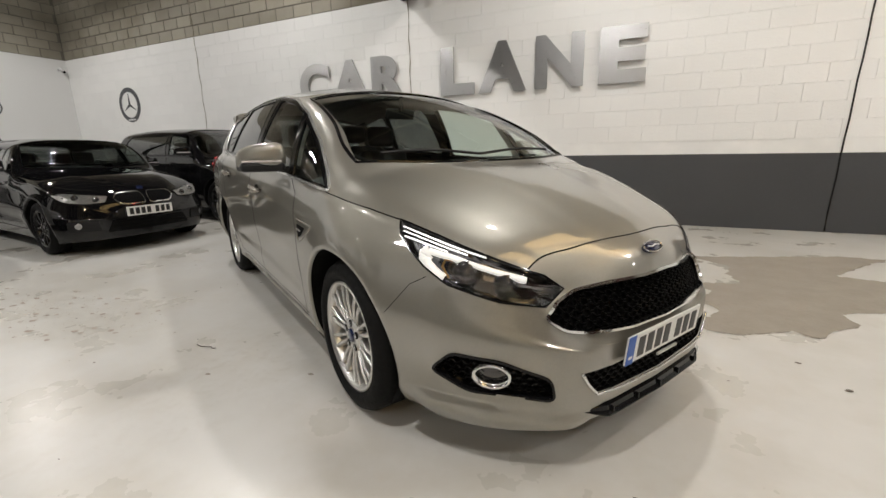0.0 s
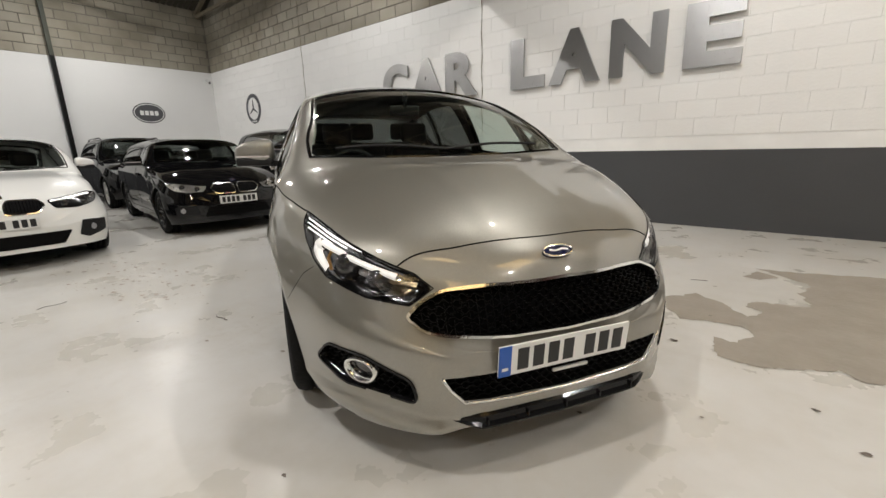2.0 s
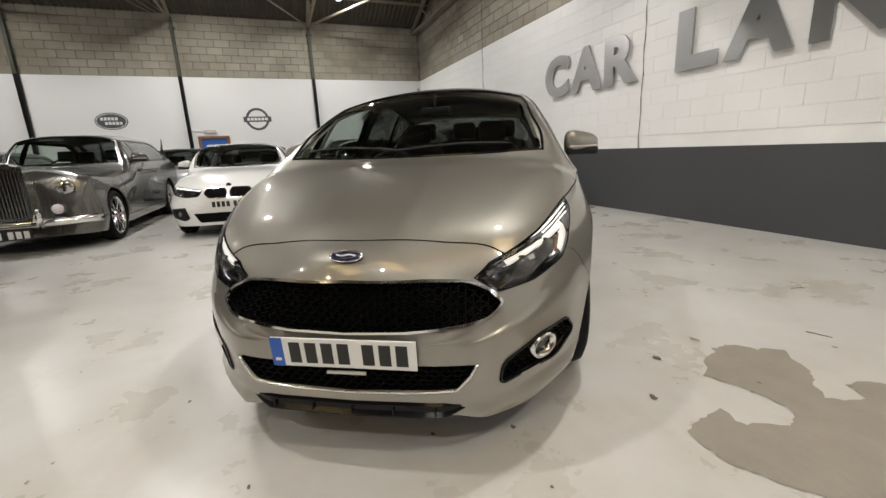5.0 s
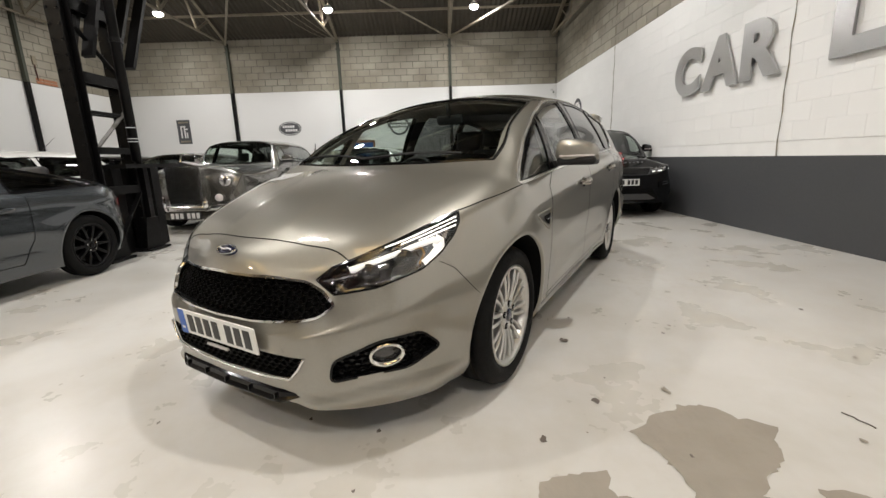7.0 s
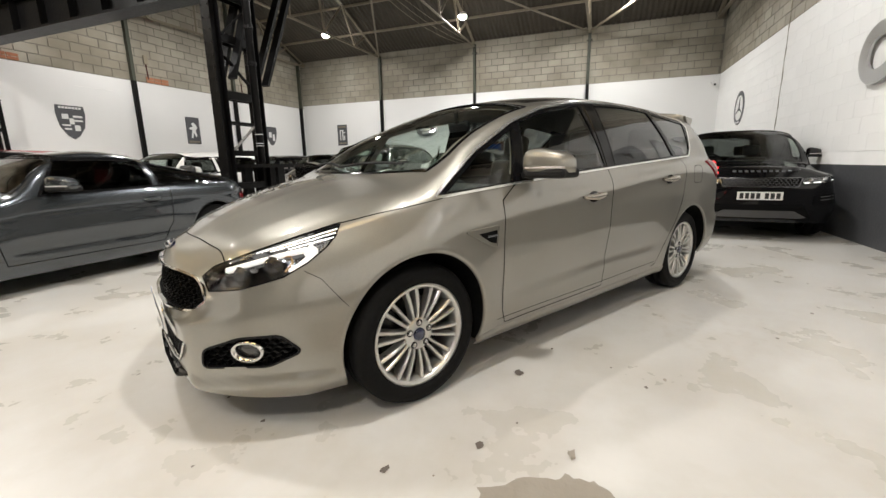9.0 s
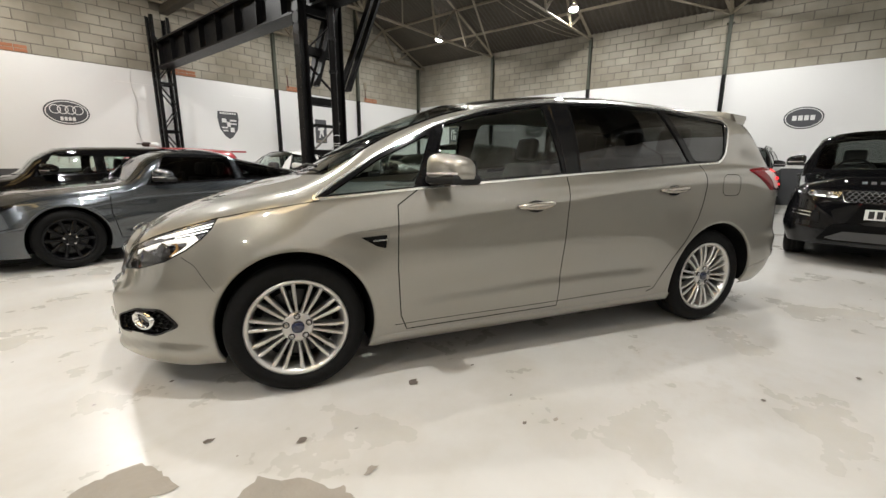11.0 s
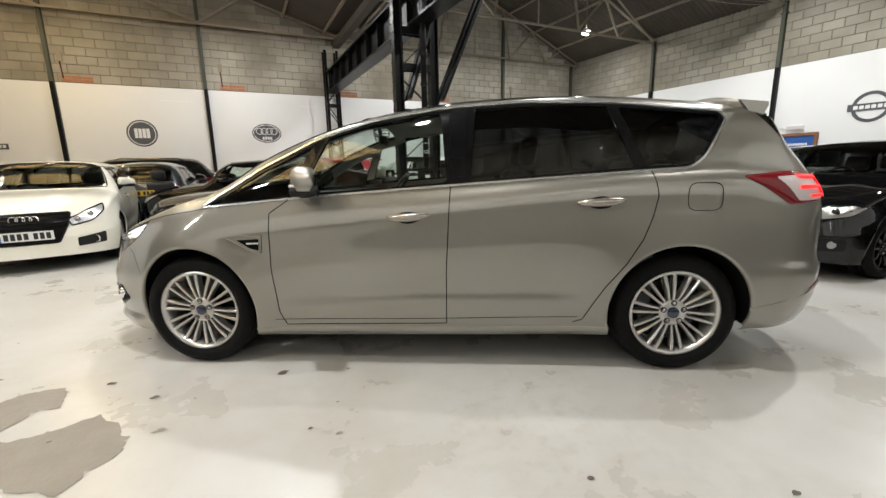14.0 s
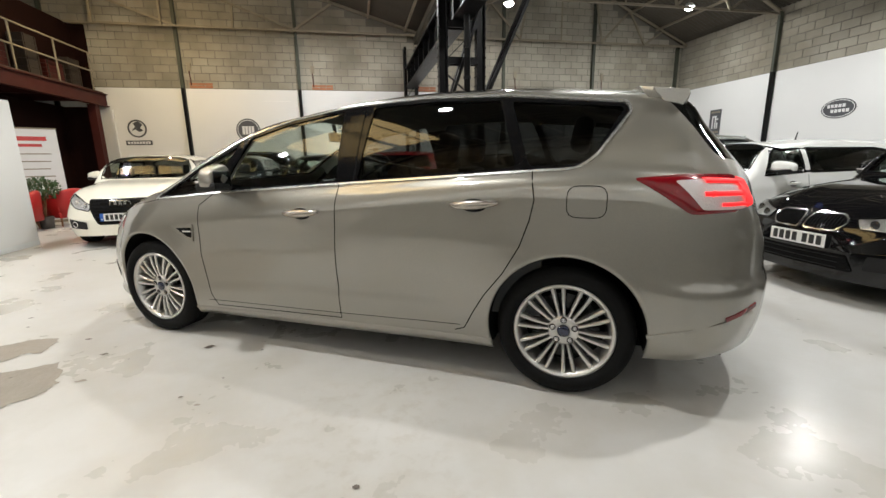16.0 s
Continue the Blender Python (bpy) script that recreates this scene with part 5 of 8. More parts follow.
part("grille_chrome", S.ribbon(dense(rounded(GRILLE, 0.02), 0.012), FRONT, 0.011, 0.014, False, True, sink=0.014), M_CHROME, hero)
part("lower_intake", S.patch(dense(LOWER, 0.03), FRONT, -0.04, rim=-0.04), M_VOID, hero, smooth=True)
bm = bmesh.new()
for k in range(6):
    run = [(i * 0.0098, 0.318 + 0.018 * k + (0.004 if (i // 2 + k) % 2 else -0.004)) for i in range(-45, 46)]
    run = [p for p in run if inside(LOWER, *p)]
    if len(run) > 2:
        S.ribbon(run, FRONT, 0.006, -0.008, False, False, bm, 0.012)
part("lower_mesh", bm, M_MESH, hero)
bm = bmesh.new(); rod(bm, [(S.on(u, max(z, 0.32), FRONT).x + 0.009, u, z) for u, z in dense(LOWER[:9], 0.025, False)], 0.0055, 6); part("lower_chrome", bm, M_BRIGHT, hero, smooth=True)
bm, rows = bmesh.new(), []
for k in range(29):
    y = 0.41 * (k / 14 - 1)
    x, t = S.on(y, 0.29, FRONT).x, max(0.0, abs(y) / 0.41 - 0.8) * 5
    rows.append([bm.verts.new((x + a * (1 - 0.7 * t) - 0.012 * t, y, 0.262 + (b - 0.262) * (1 - 0.75 * t))) for a, b in ((-0.12, 0.262), (0.0, 0.272), (0.010, 0.264), (0.012, 0.245), (0.024, 0.232), (0.022, 0.226), (-0.12, 0.222))])
for a, b in zip(rows, rows[1:]):
    for j in range(7):
        bm.faces.new((a[j], b[j], b[(j + 1) % 7], a[(j + 1) % 7]))
bmesh.ops.recalc_face_normals(bm, faces=bm.faces)
splitter = part("splitter", bm, M_TRIM, hero)
for u in (-0.3, -0.15, 0.0, 0.15, 0.3):
    bm = bmesh.new(); x = S.on(u, 0.29, FRONT).x; box(bm, (x - 0.01, u - 0.003, 0.230), (x + 0.022, u + 0.003, 0.256)); part("splitter_fin", bm, M_TRIM, splitter)
p = S.on(0, 0.463, FRONT, 0.02)
plate(hero, pose(p.x, -0.012, 0.463, 5, 0, 90) , 0.52, 0.111, (4, 3), None, True)
bm = bmesh.new(); q = S.on(0, 0.40, FRONT, 0.02); box(bm, (q.x + 0.004, -0.07, 0.392), (q.x + 0.012, 0.07, 0.401)); part("plate_holder_text_bar", bm, M_ALLOY, hero)
bm = bmesh.new()
p = S.on(0, 0.777, FRONT, 0.006)
n = (S.on(0, 0.80, FRONT) - S.on(0, 0.755, FRONT)).normalized()
tilt = math.degrees(math.atan2(-n.x, n.z))
m = pose(p.x, 0, p.z, 0, -tilt, 0)
lathe(bm, [(0.0005, 0.006), (0.95, 0.005), (1.0, 0.0), (1.0, -0.01)], 36, m @ Matrix.Rotation(math.pi / 2, 4, "Z").inverted() @ Matrix.Diagonal((0.058, 1, 0.0235, 1)))
badge = part("bonnet_badge", bm, M_BADGE, hero, smooth=True)
bm = bmesh.new(); rod(bm, [m @ Vector((0.004, 0.058 * math.cos(a), 0.0235 * math.sin(a))) for a in np.linspace(0, 2 * math.pi, 36, endpoint=False)], 0.0035, 6, True); part("badge_rim", bm, M_CHROME, badge, smooth=True)
bm = bmesh.new(); rod(bm, [m @ Vector((0.009, y, 0.0025 * math.sin(y * 120))) for y in np.linspace(-0.035, 0.035, 14)], 0.003, 5); part("badge_bar", bm, M_OFFWHITE, badge)
keys = [S.on(y, z, FRONT) for y, z in ((0.0, 0.82), (0.30, 0.807), (0.47, 0.787), (0.53, 0.758))]
shut = curve(*[(k.y, k.x) for k in keys], *[(-k.y, k.x) for k in keys[1:]])
bm = bmesh.new()
rod(bm, [S.tree.ray_cast(Vector((shut(y), y, 3)), Vector((0, 0, -1)))[0] - Vector((0, 0, 0.0015)) for y in np.linspace(-0.53, 0.53, 45)], 0.0035, 6)
part("bonnet_gap", bm, M_SEAM, hero, smooth=True)

for mirror in (False, True):
    lamp = new("headlamp"); lamp.parent = hero
    part("lamp_tray", S.patch(dense(LAMP, 0.03), 45, -0.055, mirror, rim=-0.055), M_SMOKED, lamp, smooth=True)
    guide = S.ribbon(dense([(-1.15, 0.728), (-1.10, 0.742), (-0.99, 0.770), (-0.88, 0.797), (-0.80, 0.812)], 0.02, False), 45, 0.022, -0.014, mirror)
    part("light_guide", S.ribbon(dense([(-0.80, 0.812), (-0.778, 0.800), (-0.783, 0.770), (-0.815, 0.742), (-0.855, 0.718)], 0.012, False), 45, 0.046, -0.014, mirror, bm=guide), M_GUIDE, lamp, smooth=True)
    for a, b, z in ((-1.01, -0.692, 0.0), (-0.945, -0.694, 0.0), (-0.871, -0.70, 0.0)):
        z0, z1 = {-1.01: (0.802, 0.889), -0.945: (0.809, 0.872), -0.871: (0.814, 0.853)}[a]
        line = [(a + (b - a) * k / 8, z0 + (z1 - z0) * k / 8) for k in range(9)]
        part("daylight_strip", S.ribbon(line, 45, 0.005, -0.012, mirror, sink=0.001), M_DRL, lamp)
    part("amber_edge", S.ribbon([(-0.94, 0.782), (-0.86, 0.788), (-0.85, 0.765), (-0.878, 0.727)], 45, 0.005, -0.016, mirror), M_AMBER, lamp)
    for u, z, r in ((-1.076, 0.712, 0.034), (-0.935, 0.750, 0.040)):
        c = S.on(u, z, 45, -0.045, mirror)
        ax = Vector((1, -0.55 if mirror else 0.55, 0)).normalized()
        bm = bmesh.new(); lathe(bm, [(r * 1.25, 0.0), (r * 1.2, 0.02), (r, 0.022), (r * 0.9, 0.03), (r * 0.5, 0.04), (0.0005, 0.043)], 24, Matrix.Translation(c) @ ax.to_track_quat("Y", "Z").to_matrix().to_4x4()); part("projector_lens", bm, M_DARKLENS, lamp, smooth=True)
    part("lamp_bezel", S.ribbon([(-1.22, 0.70), (-1.1, 0.718), (-1.0, 0.735)], 45, 0.022, -0.03, mirror), M_REFLECT, lamp)
    part("lens", S.patch(dense(LAMP, 0.03), 45, 0.001, mirror, dome=0.004), M_LENS, lamp, smooth=True)
    part("lamp_gap", S.ribbon(dense(LAMP, 0.03), 45, 0.007, 0.002, mirror, True, sink=0.004), M_TRIM, lamp)
    fog = new("fog_lamp_pod"); fog.parent = hero
    part("pod_panel", S.patch(dense(FOG, 0.03), 45, -0.03, mirror, rim=-0.03), M_TRIM, fog, smooth=True)
    bm = bmesh.new()
    for k in range(7):
        run = [(-1.25 + 0.0098 * i, 0.33 + 0.021 * k + (0.0045 if (i // 2 + k) % 2 else -0.0045)) for i in range(47)]
        run = [q for q in run if inside(FOG, *q)]
        if len(run) > 2:
            S.ribbon(run, 45, 0.004, -0.016, mirror, False, bm, 0.012)
    part("pod_mesh", bm, M_MESH, fog)
    ring = [(-1.035 + 0.062 * math.cos(a), 0.402 + 0.042 * math.sin(a)) for a in np.linspace(0, 2 * math.pi, 32, endpoint=False)]
    part("chrome_ring", S.ribbon(ring, 45, 0.011, 0.006, mirror, True, sink=0.03), M_CHROME, fog, smooth=True)
    part("fog_lens", S.patch([(-1.037 + (u + 1.037) * 0.85, 0.398 + (z - 0.398) * 0.85) for u, z in ring], 45, -0.02, mirror, dome=0.006, rings=3), M_DARKLENS, fog, smooth=True)
    part("pod_edge", S.ribbon(FOG, 45, 0.010, 0.006, mirror, True, sink=0.006), M_TRIM, fog)
    tail = new("tail_lamp"); tail.parent = hero
    TT = rounded(TAIL, 0.02, 3)
    part("red_lens", S.patch(dense(TT, 0.05), 135, 0.004, mirror, rim=0.01), M_REDLENS, tail, smooth=True)
    part("clear_lens", S.patch(dense(rounded([(0.665, 1.106), (0.80, 1.114), (0.985, 1.10), (0.985, 1.0), (0.90, 0.985), (0.735, 0.984), (0.70, 1.04)], 0.012), 0.03), 135, 0.006, mirror, rings=6), M_WHITELENS, tail, smooth=True)
    for a, b, c in (((0.76, 1.104), (0.97, 1.096), 0.018), ((0.74, 1.052), (0.97, 1.048), 0.018), ((0.80, 1.006), (0.97, 1.006), 0.014)):
        part("lit_strip", S.ribbon([(a[0] + (b[0] - a[0]) * k / 7, a[1] + (b[1] - a[1]) * k / 7) for k in range(8)], 135, c, 0.014, mirror, sink=0.006), M_TAILGLOW, tail, smooth=True)
    part("lit_panel", S.patch(dense(rounded([(0.92, 1.117), (0.985, 1.10), (1.0, 1.06), (0.995, 1.02), (0.97, 1.0), (0.92, 0.99)], 0.012), 0.02), 135, 0.014, mirror, rings=3), M_TAILGLOW, tail, smooth=True)
    c = S.on(0.775, 1.05, 135, 0.009, mirror)
    bm = bmesh.new(); disc(bm, 0.014, 14, look(c, c + Vector((0.7, 0.7 if mirror else -0.7, 0)))); part("tail_bulb", bm, M_TAILGLOW, tail)
    part("rear_reflector", S.ribbon([(0.86, 0.49), (0.94, 0.51), (1.06, 0.535)], 135, 0.025, 0.006, mirror), M_REDLENS, hero)
    part("bumper_crease", S.ribbon(flat_side([(-1.80, 0.385), (-1.95, 0.43), (-2.1, 0.47), (-2.25, 0.505)]), SIDE, 0.02, 0.008, mirror), P_TAUPE, hero)
    VENT = [(1.18, 0.815), (0.95, 0.826), (0.965, 0.712), (1.025, 0.735)]
    part("side_vent", S.patch(flat_side(dense(rounded(VENT, 0.012), 0.02)), SIDE, 0.003, mirror), P_TAUPE, hero)
    part("side_vent_mesh", S.patch(flat_side(dense(rounded([(1.10, 0.798), (0.965, 0.805), (0.973, 0.735), (1.02, 0.748)], 0.008), 0.02)), SIDE, 0.006, mirror), M_VOID, hero)
    part("side_vent_bar", S.ribbon(flat_side([(1.04, 0.778), (0.967, 0.780)]), SIDE, 0.012, 0.011, mirror), M_CHROME, hero)
    part("side_vent_edge", S.ribbon(flat_side(dense(rounded(VENT, 0.012), 0.02)), SIDE, 0.008, 0.007, mirror, True), P_TAUPE, hero)
    part("sill_skirt", S.ribbon(flat_side(dense([(1.055, 0.215), (0, 0.225), (-1.055, 0.24)], 0.08, False)), SIDE, 0.06, 0.009, mirror), P_TAUPE, hero, smooth=True)
    part("lower_door_gap", S.ribbon(flat_side(dense([(0.93, 0.30), (0.0, 0.31), (-0.88, 0.33)], 0.06, False)), SIDE, 0.004, 0.001, mirror, sink=0.0004), M_SEAM, hero)
    for u, z in ((-0.34, 0.43),) if mirror else ((-0.34, 0.43),):
        bm = bmesh.new(); q = S.on(u, z, FRONT, 0.002, mirror); disc(bm, 0.011, 16, look(q, q + Vector((-1, 0, 0)))); part("parking_sensor", bm, P_TAUPE, hero)
for s, y0, y1 in ((1, 0.55, -0.05), (1, -0.05, -0.60)):
    bm = bmesh.new()
    pts = []
    for k in range(9):
        y = y0 + (y1 - y0) * k / 8
        x = 1.37 - 0.14 * (y / 0.75) ** 2 - 0.035 - 0.03 * math.sin(math.pi * k / 8)
        hit, n, _, _ = S.tree.ray_cast(Vector((x, y, 4)), Vector((0, 0, -1)))
        pts.append(hit + Vector((0.01, 0, 0.016)))
    rod(bm, pts, 0.008, 6); part("wiper", bm, M_PLASTIC, hero)

# cabin
bm = bmesh.new(); box(bm, (0.45, -0.74, 0.72), (1.16, 0.74, 1.00), bevel=0.07); box(bm, (0.42, -0.12, 0.5), (0.75, 0.12, 1.02), bevel=0.04); part("dashboard", bm, M_DASH, hero, smooth=True)
steering_wheel(hero, 0.40, -0.38, 0.98)
for x, y, z in ((-0.20, 0.37, 0.55), (-0.20, -0.37, 0.55), (-1.02, 0.46, 0.60), (-1.02, 0.0, 0.60), (-1.02, -0.46, 0.60)):
    seat(hero, x, y, z, 0.60)
bm = bmesh.new(); box(bm, (-0.03, -0.11, -0.035), (0.0, 0.11, 0.035), pose(0.42, 0, 1.40, 0, 10), bevel=0.012); rod(bm, [(0.42, 0, 1.42), (0.44, 0, 1.52)], 0.015, 8); part("rear_view_mirror", bm, M_PLASTIC, hero, smooth=True)
for s in (1, -1):
    bm = bmesh.new(); box(bm, (-1.3, s * 0.83 - 0.02, 0.4), (1.0, s * 0.83 + 0.02, 1.0)); part("door_card", bm, M_DASH, hero)

# ---- the other cars ----


def saloon(name, label, at, yaw, L, W, H, wb, fo, hood_z, cowl, belt, roof_x, tail, paint_mat, wheel_mat, wr=0.32, spokes=10, style="slim", nose_r=(0.6, 2.4), tail_r=(0.45, 2.6), stations=64, ride=0.17, glass_rear=None, cowl_x=None, nose_z=0.66, tumble=0.24, win_end=None, arch_r=0.045, trim=None, post=-0.09, glass_front=None, frame_h=0.045, upper=None, two_door=False):
    """A hatchback, coupe or off-roader from its leading sizes; returns the car and its skin."""
    car = thing(name, label, "car", pose(at[0], at[1], 0, 0, 0, yaw))
    xf, hw = wb / 2 + fo, W / 2
    xr = xf - L
    cx = cowl_x if cowl_x is not None else xf - cowl
    r0, r1 = roof_x
    tz, lid = tail, 0.55 if two_door else 1.0
    lines = dict(
        top=curve((xr, 0.55), (xr + 0.02, tz * 0.85), (xr + 0.08, tz), (xr + 0.22, tz + 0.10 * (H - tz)), (r1 - 0.08, H - 0.10), (r1 + 0.1, H - 0.03), ((r0 + r1) / 2, H), (r0, H - 0.04), ((r0 + cx) / 2, (H + hood_z) / 2 + 0.07), (cx, hood_z + 0.02), (cx + 0.12, hood_z), ((cx + xf) / 2, hood_z - 0.06), (xf - 0.22, nose_z + 0.12), (xf - 0.07, nose_z), (xf - 0.015, nose_z - 0.08), (xf, nose_z - 0.13)),
        bottom=curve((xr, ride + 0.12), (xr + 0.2, ride + 0.04), (0, ride), (xf - 0.4, ride), (xf, ride + 0.02)),
        rail_z=curve((xr, 0.5), (xr + 0.2, tz), (r1 + 0.05, H - 0.10 * lid), ((r0 + r1) / 2, H - 0.075 * lid), (r0, H - 0.11 * lid), ((r0 + cx) / 2, (H + hood_z) / 2 + 0.0), (cx, hood_z - 0.03), ((cx + xf) / 2, hood_z - 0.12), (xf - 0.2, nose_z), (xf, 0.44)),
        rail=curve((xr, hw * 0.75), (r1, hw - tumble * 0.95), ((r0 + r1) / 2, hw - tumble), (r0, hw - tumble * 0.9), (cx, hw - 0.12), (xf, hw * 0.8)),
        belt_z=curve((xr, 0.49), (xr + 0.3, belt + 0.02), (-0.5, belt + 0.01), (cx, belt - 0.06), (xf - 0.3, nose_z + 0.02), (xf, 0.43)),
        belt=curve((xr, hw - 0.07), (0, hw - 0.06), (cx, hw - 0.05), (xf, hw - 0.10)),
        crease_z=curve((xr, 0.48), (xr + 0.3, belt - 0.12), (cx, belt - 0.18), (xf, 0.42)),
        crease=curve((xr, hw - 0.02), (xf, hw - 0.02)),
        wide_z=curve((xr, 0.46), (0, 0.55), (xf, 0.42)),
        wide=curve((xr, hw - 0.005), (-wb / 2, hw), (0, hw - 0.02), (wb / 2, hw), (xf, hw - 0.005)),
        sill=curve((xr, hw - 0.12), (-wb / 2, hw - 0.06), (0, hw - 0.08), (wb / 2, hw - 0.06), (xf, hw - 0.08)),
    )

    def pressed(p):
        """Shoulder line, door scallop, sill step, arch flares and bonnet ridges."""
        x, y, z, d = p.x, abs(p.y), p.z, 0.0
        if y > hw * 0.6:
            run = ease(xr + 0.1, xr + 0.5, x) * ease(xf - 0.25, xf - 0.7, x)
            u = min(1.0, max(0.0, lines["crease_z"](x) - z) / 0.22)
            d -= 0.009 * 6.75 * run * u * (1 - u) ** 2
            door = ease(-wb / 2 + 0.35, -wb / 2 + 0.6, x) * ease(wb / 2 - 0.35, wb / 2 - 0.6, x)
            d -= 0.014 * door * max(0.0, 1 - (z - 0.40) / 0.16 if z > 0.40 else 1 - (0.40 - z) / 0.05)
            for w in (wb / 2, -wb / 2):
                d += 0.010 * math.exp(-(((math.hypot(x - w, z - wr) - wr - 0.06) / 0.07) ** 2))
        if x > cx and z > nose_z:
            ridge = hw * (0.62 - 0.22 * (x - cx) / (xf - cx))
            d += 0.009 * ease(cx, cx + 0.15, x) * ease(xf - 0.1, xf - 0.3, x) * max(0.0, 1 - abs(y - ridge) / 0.12)
        return d

    sh = Shell(xr, xf, lines, nose_r, tail_r, stations, crown=3.6, relief=None if upper else pressed)
    head = lambda x: lines["rail_z"](x) - frame_h
    we = win_end if win_end is not None else xr + 0.55
    wz = H - 0.145
    b0, b1 = cx - 0.12, (cx + r0) / 2 - 0.02
    side_f = [(b0 - 0.08, belt + 0.0), (b1 - 0.16, (H + belt) / 2 + 0.13), (r0 - 0.14, head(r0 - 0.14)), (max(post + 0.3, -0.05), head(max(post + 0.3, -0.05))), (post + 0.05, head(post + 0.05)), (post + 0.05, belt + 0.035)]
    side_r = [(post - 0.05, belt + 0.035), (post - 0.05, head(post - 0.05)), (min(r1 + 0.34, post - 0.1), head(min(r1 + 0.34, post - 0.1)) - 0.01), (we + 0.12, min((wz + belt) / 2 + 0.10, head(we + 0.12))), (we + 0.05, belt + 0.06)]
    rr = wr + arch_r
    if two_door:
        side_r = [(post - 0.04, belt + 0.035), (post - 0.04, head(post - 0.04)), (post - 0.25, head(post - 0.25) - 0.015), (post - 0.5, head(post - 0.5) - 0.05), (we + 0.06, belt + 0.085), (we + 0.05, belt + 0.055)]
    fold_x = post - 0.1 if two_door else -0.05

    def panel(c, seg):
        if upper and seg == 2 and c.z > belt:
            return "roof"
        return "bonnet" if seg == 2 and cx - 0.02 <= c.x < xf - 0.14 and abs(c.y) < lines["rail"](c.x) - 0.05 else "body"

    rail = lines["rail"]
    cuts = [(None, arch_cut(x, wr, rr, hw - 0.4, 0.95)) for x in (wb / 2, -wb / 2)]
    cuts += [
        (None, lambda p: max(abs(p.y) - rail(p.x) + 0.064, r0 + 0.035 - p.x, p.x - cx - 0.004 + 0.06 * (p.y / 0.7) ** 2, belt - 0.06 - p.z)),
        (None, lambda p: max(abs(p.y) - min(0.58, rail(p.x) - 0.05), xr + 0.16 - p.x, p.x - r1 + 0.06, belt + 0.04 - p.z)),
    ]
    cuts += [(None, side_cut(w, 0.35)) for w in (side_f, side_r)]
    sh.split(car, panel, paint_mat, {"roof": upper, "bonnet": upper} if upper else {}, cuts=cuts)
    for x in (wb / 2, -wb / 2):
        arch(sh, car, x, wr, rr, trim or paint_mat, 0.28, 0.034)
    proto = wheel("road_wheel", wr, 0.21, wr - 0.095, spokes, wheel_mat, None, False, style)
    wy = hw - 0.125
    put_wheels(car, proto, [(wb / 2, wy, wr, 0), (wb / 2, -wy, wr, 0), (-wb / 2, wy, wr, 0), (-wb / 2, -wy, wr, 0)])
    bm = bmesh.new(); box(bm, (xr + 0.25, -hw + 0.32, ride), (xf - 0.25, hw - 0.32, ride + 0.12)); box(bm, (-wb / 2 + rr, -hw + 0.1, ride + 0.02), (wb / 2 - rr, hw - 0.1, ride + 0.1)); part("underbody", bm, M_VOID, car)
    for mirror in (False, True):
        for w, mat in ((side_f, glass_front or M_GLASS), (side_r, glass_rear or M_PRIVACY)):
            part("door_glass", sh.patch(flat_side(dense(grown(w, 0.02), 0.08)), SIDE, -0.004, mirror, rings=4), mat, car, smooth=True)
            part("window_seal", sh.ribbon(flat_side(dense(w, 0.06)), SIDE, 0.034, 0.003, mirror, True), M_TRIM, car)
        part("pillar_trim", sh.ribbon(flat_side([(post, belt + 0.03), (post, head(post))]), SIDE, 0.10, 0.004, mirror), M_TRIM, car)
        for line in ([(wb / 2 - rr - 0.04, belt - 0.06), (wb / 2 - rr - 0.03, 0.6), (wb / 2 - rr - 0.09, ride + 0.12), (fold_x + (0.12 if two_door else 0.0), ride + 0.12), (fold_x, 0.5), (fold_x - 0.04, belt)], None if two_door else [(-0.05, ride + 0.12), (-wb / 2 + rr + 0.1, ride + 0.12), (-wb / 2 + rr + 0.04, 0.6), (-wb / 2 + 0.1, belt - 0.1)]):
            if line is None:
                continue
            part("panel_gap", sh.ribbon(flat_side(dense(line, 0.06, False)), SIDE, 0.008, 0.002, mirror, sink=0.001), M_SEAM, car)
        handle(sh, car, fold_x + 0.2, belt - 0.11, mirror, paint_mat, 0.2)
    mirror_pod(car, b0 - 0.22, hw - 0.07, belt + 0.08, paint_mat, 0.95)
    # windscreen and rear window as skin-following panes
    for nm, x0, x1, e in (("windscreen", r0 + 0.03, cx + 0.01, 0.02), ("rear_window", xr + 0.14, r1 - 0.03, 0.02)):
        bm, rows = bmesh.new(), []
        for i in range(11):
            x = x0 + (x1 - x0) * i / 10
            w = lines["rail"](x) - 0.06 if nm == "windscreen" else min(0.62, lines["rail"](x) - 0.03)
            row = []
            for j in range(13):
                y = w * (j / 6 - 1)
                xx = x - (0.06 * (y / 0.7) ** 2 * i / 10 if nm == "windscreen" else 0)
                hit, n, _, _ = sh.tree.ray_cast(Vector((xx, y, 4)), Vector((0, 0, -1)))
                row.append(bm.verts.new((hit + Vector((0, 0, -0.004))) if hit else Vector((xx, y, H))))
            rows.append(row)
        for a, b in zip(rows, rows[1:]):
            for j in range(12):
                bm.faces.new((a[j], b[j], b[j + 1], a[j + 1]))
        edge = [v.co.copy() for v in rows[0]] + [r[-1].co.copy() for r in rows[1:]] + [v.co.copy() for v in rows[-1][-2::-1]] + [r[0].co.copy() for r in rows[-2:0:-1]]
        part(nm, bm, M_GLASS if nm == "windscreen" else M_PRIVACY, car, smooth=True)
        bm = bmesh.new(); rod(bm, edge, 0.010, 6, True); part("screen_seal", bm, M_TRIM, car)
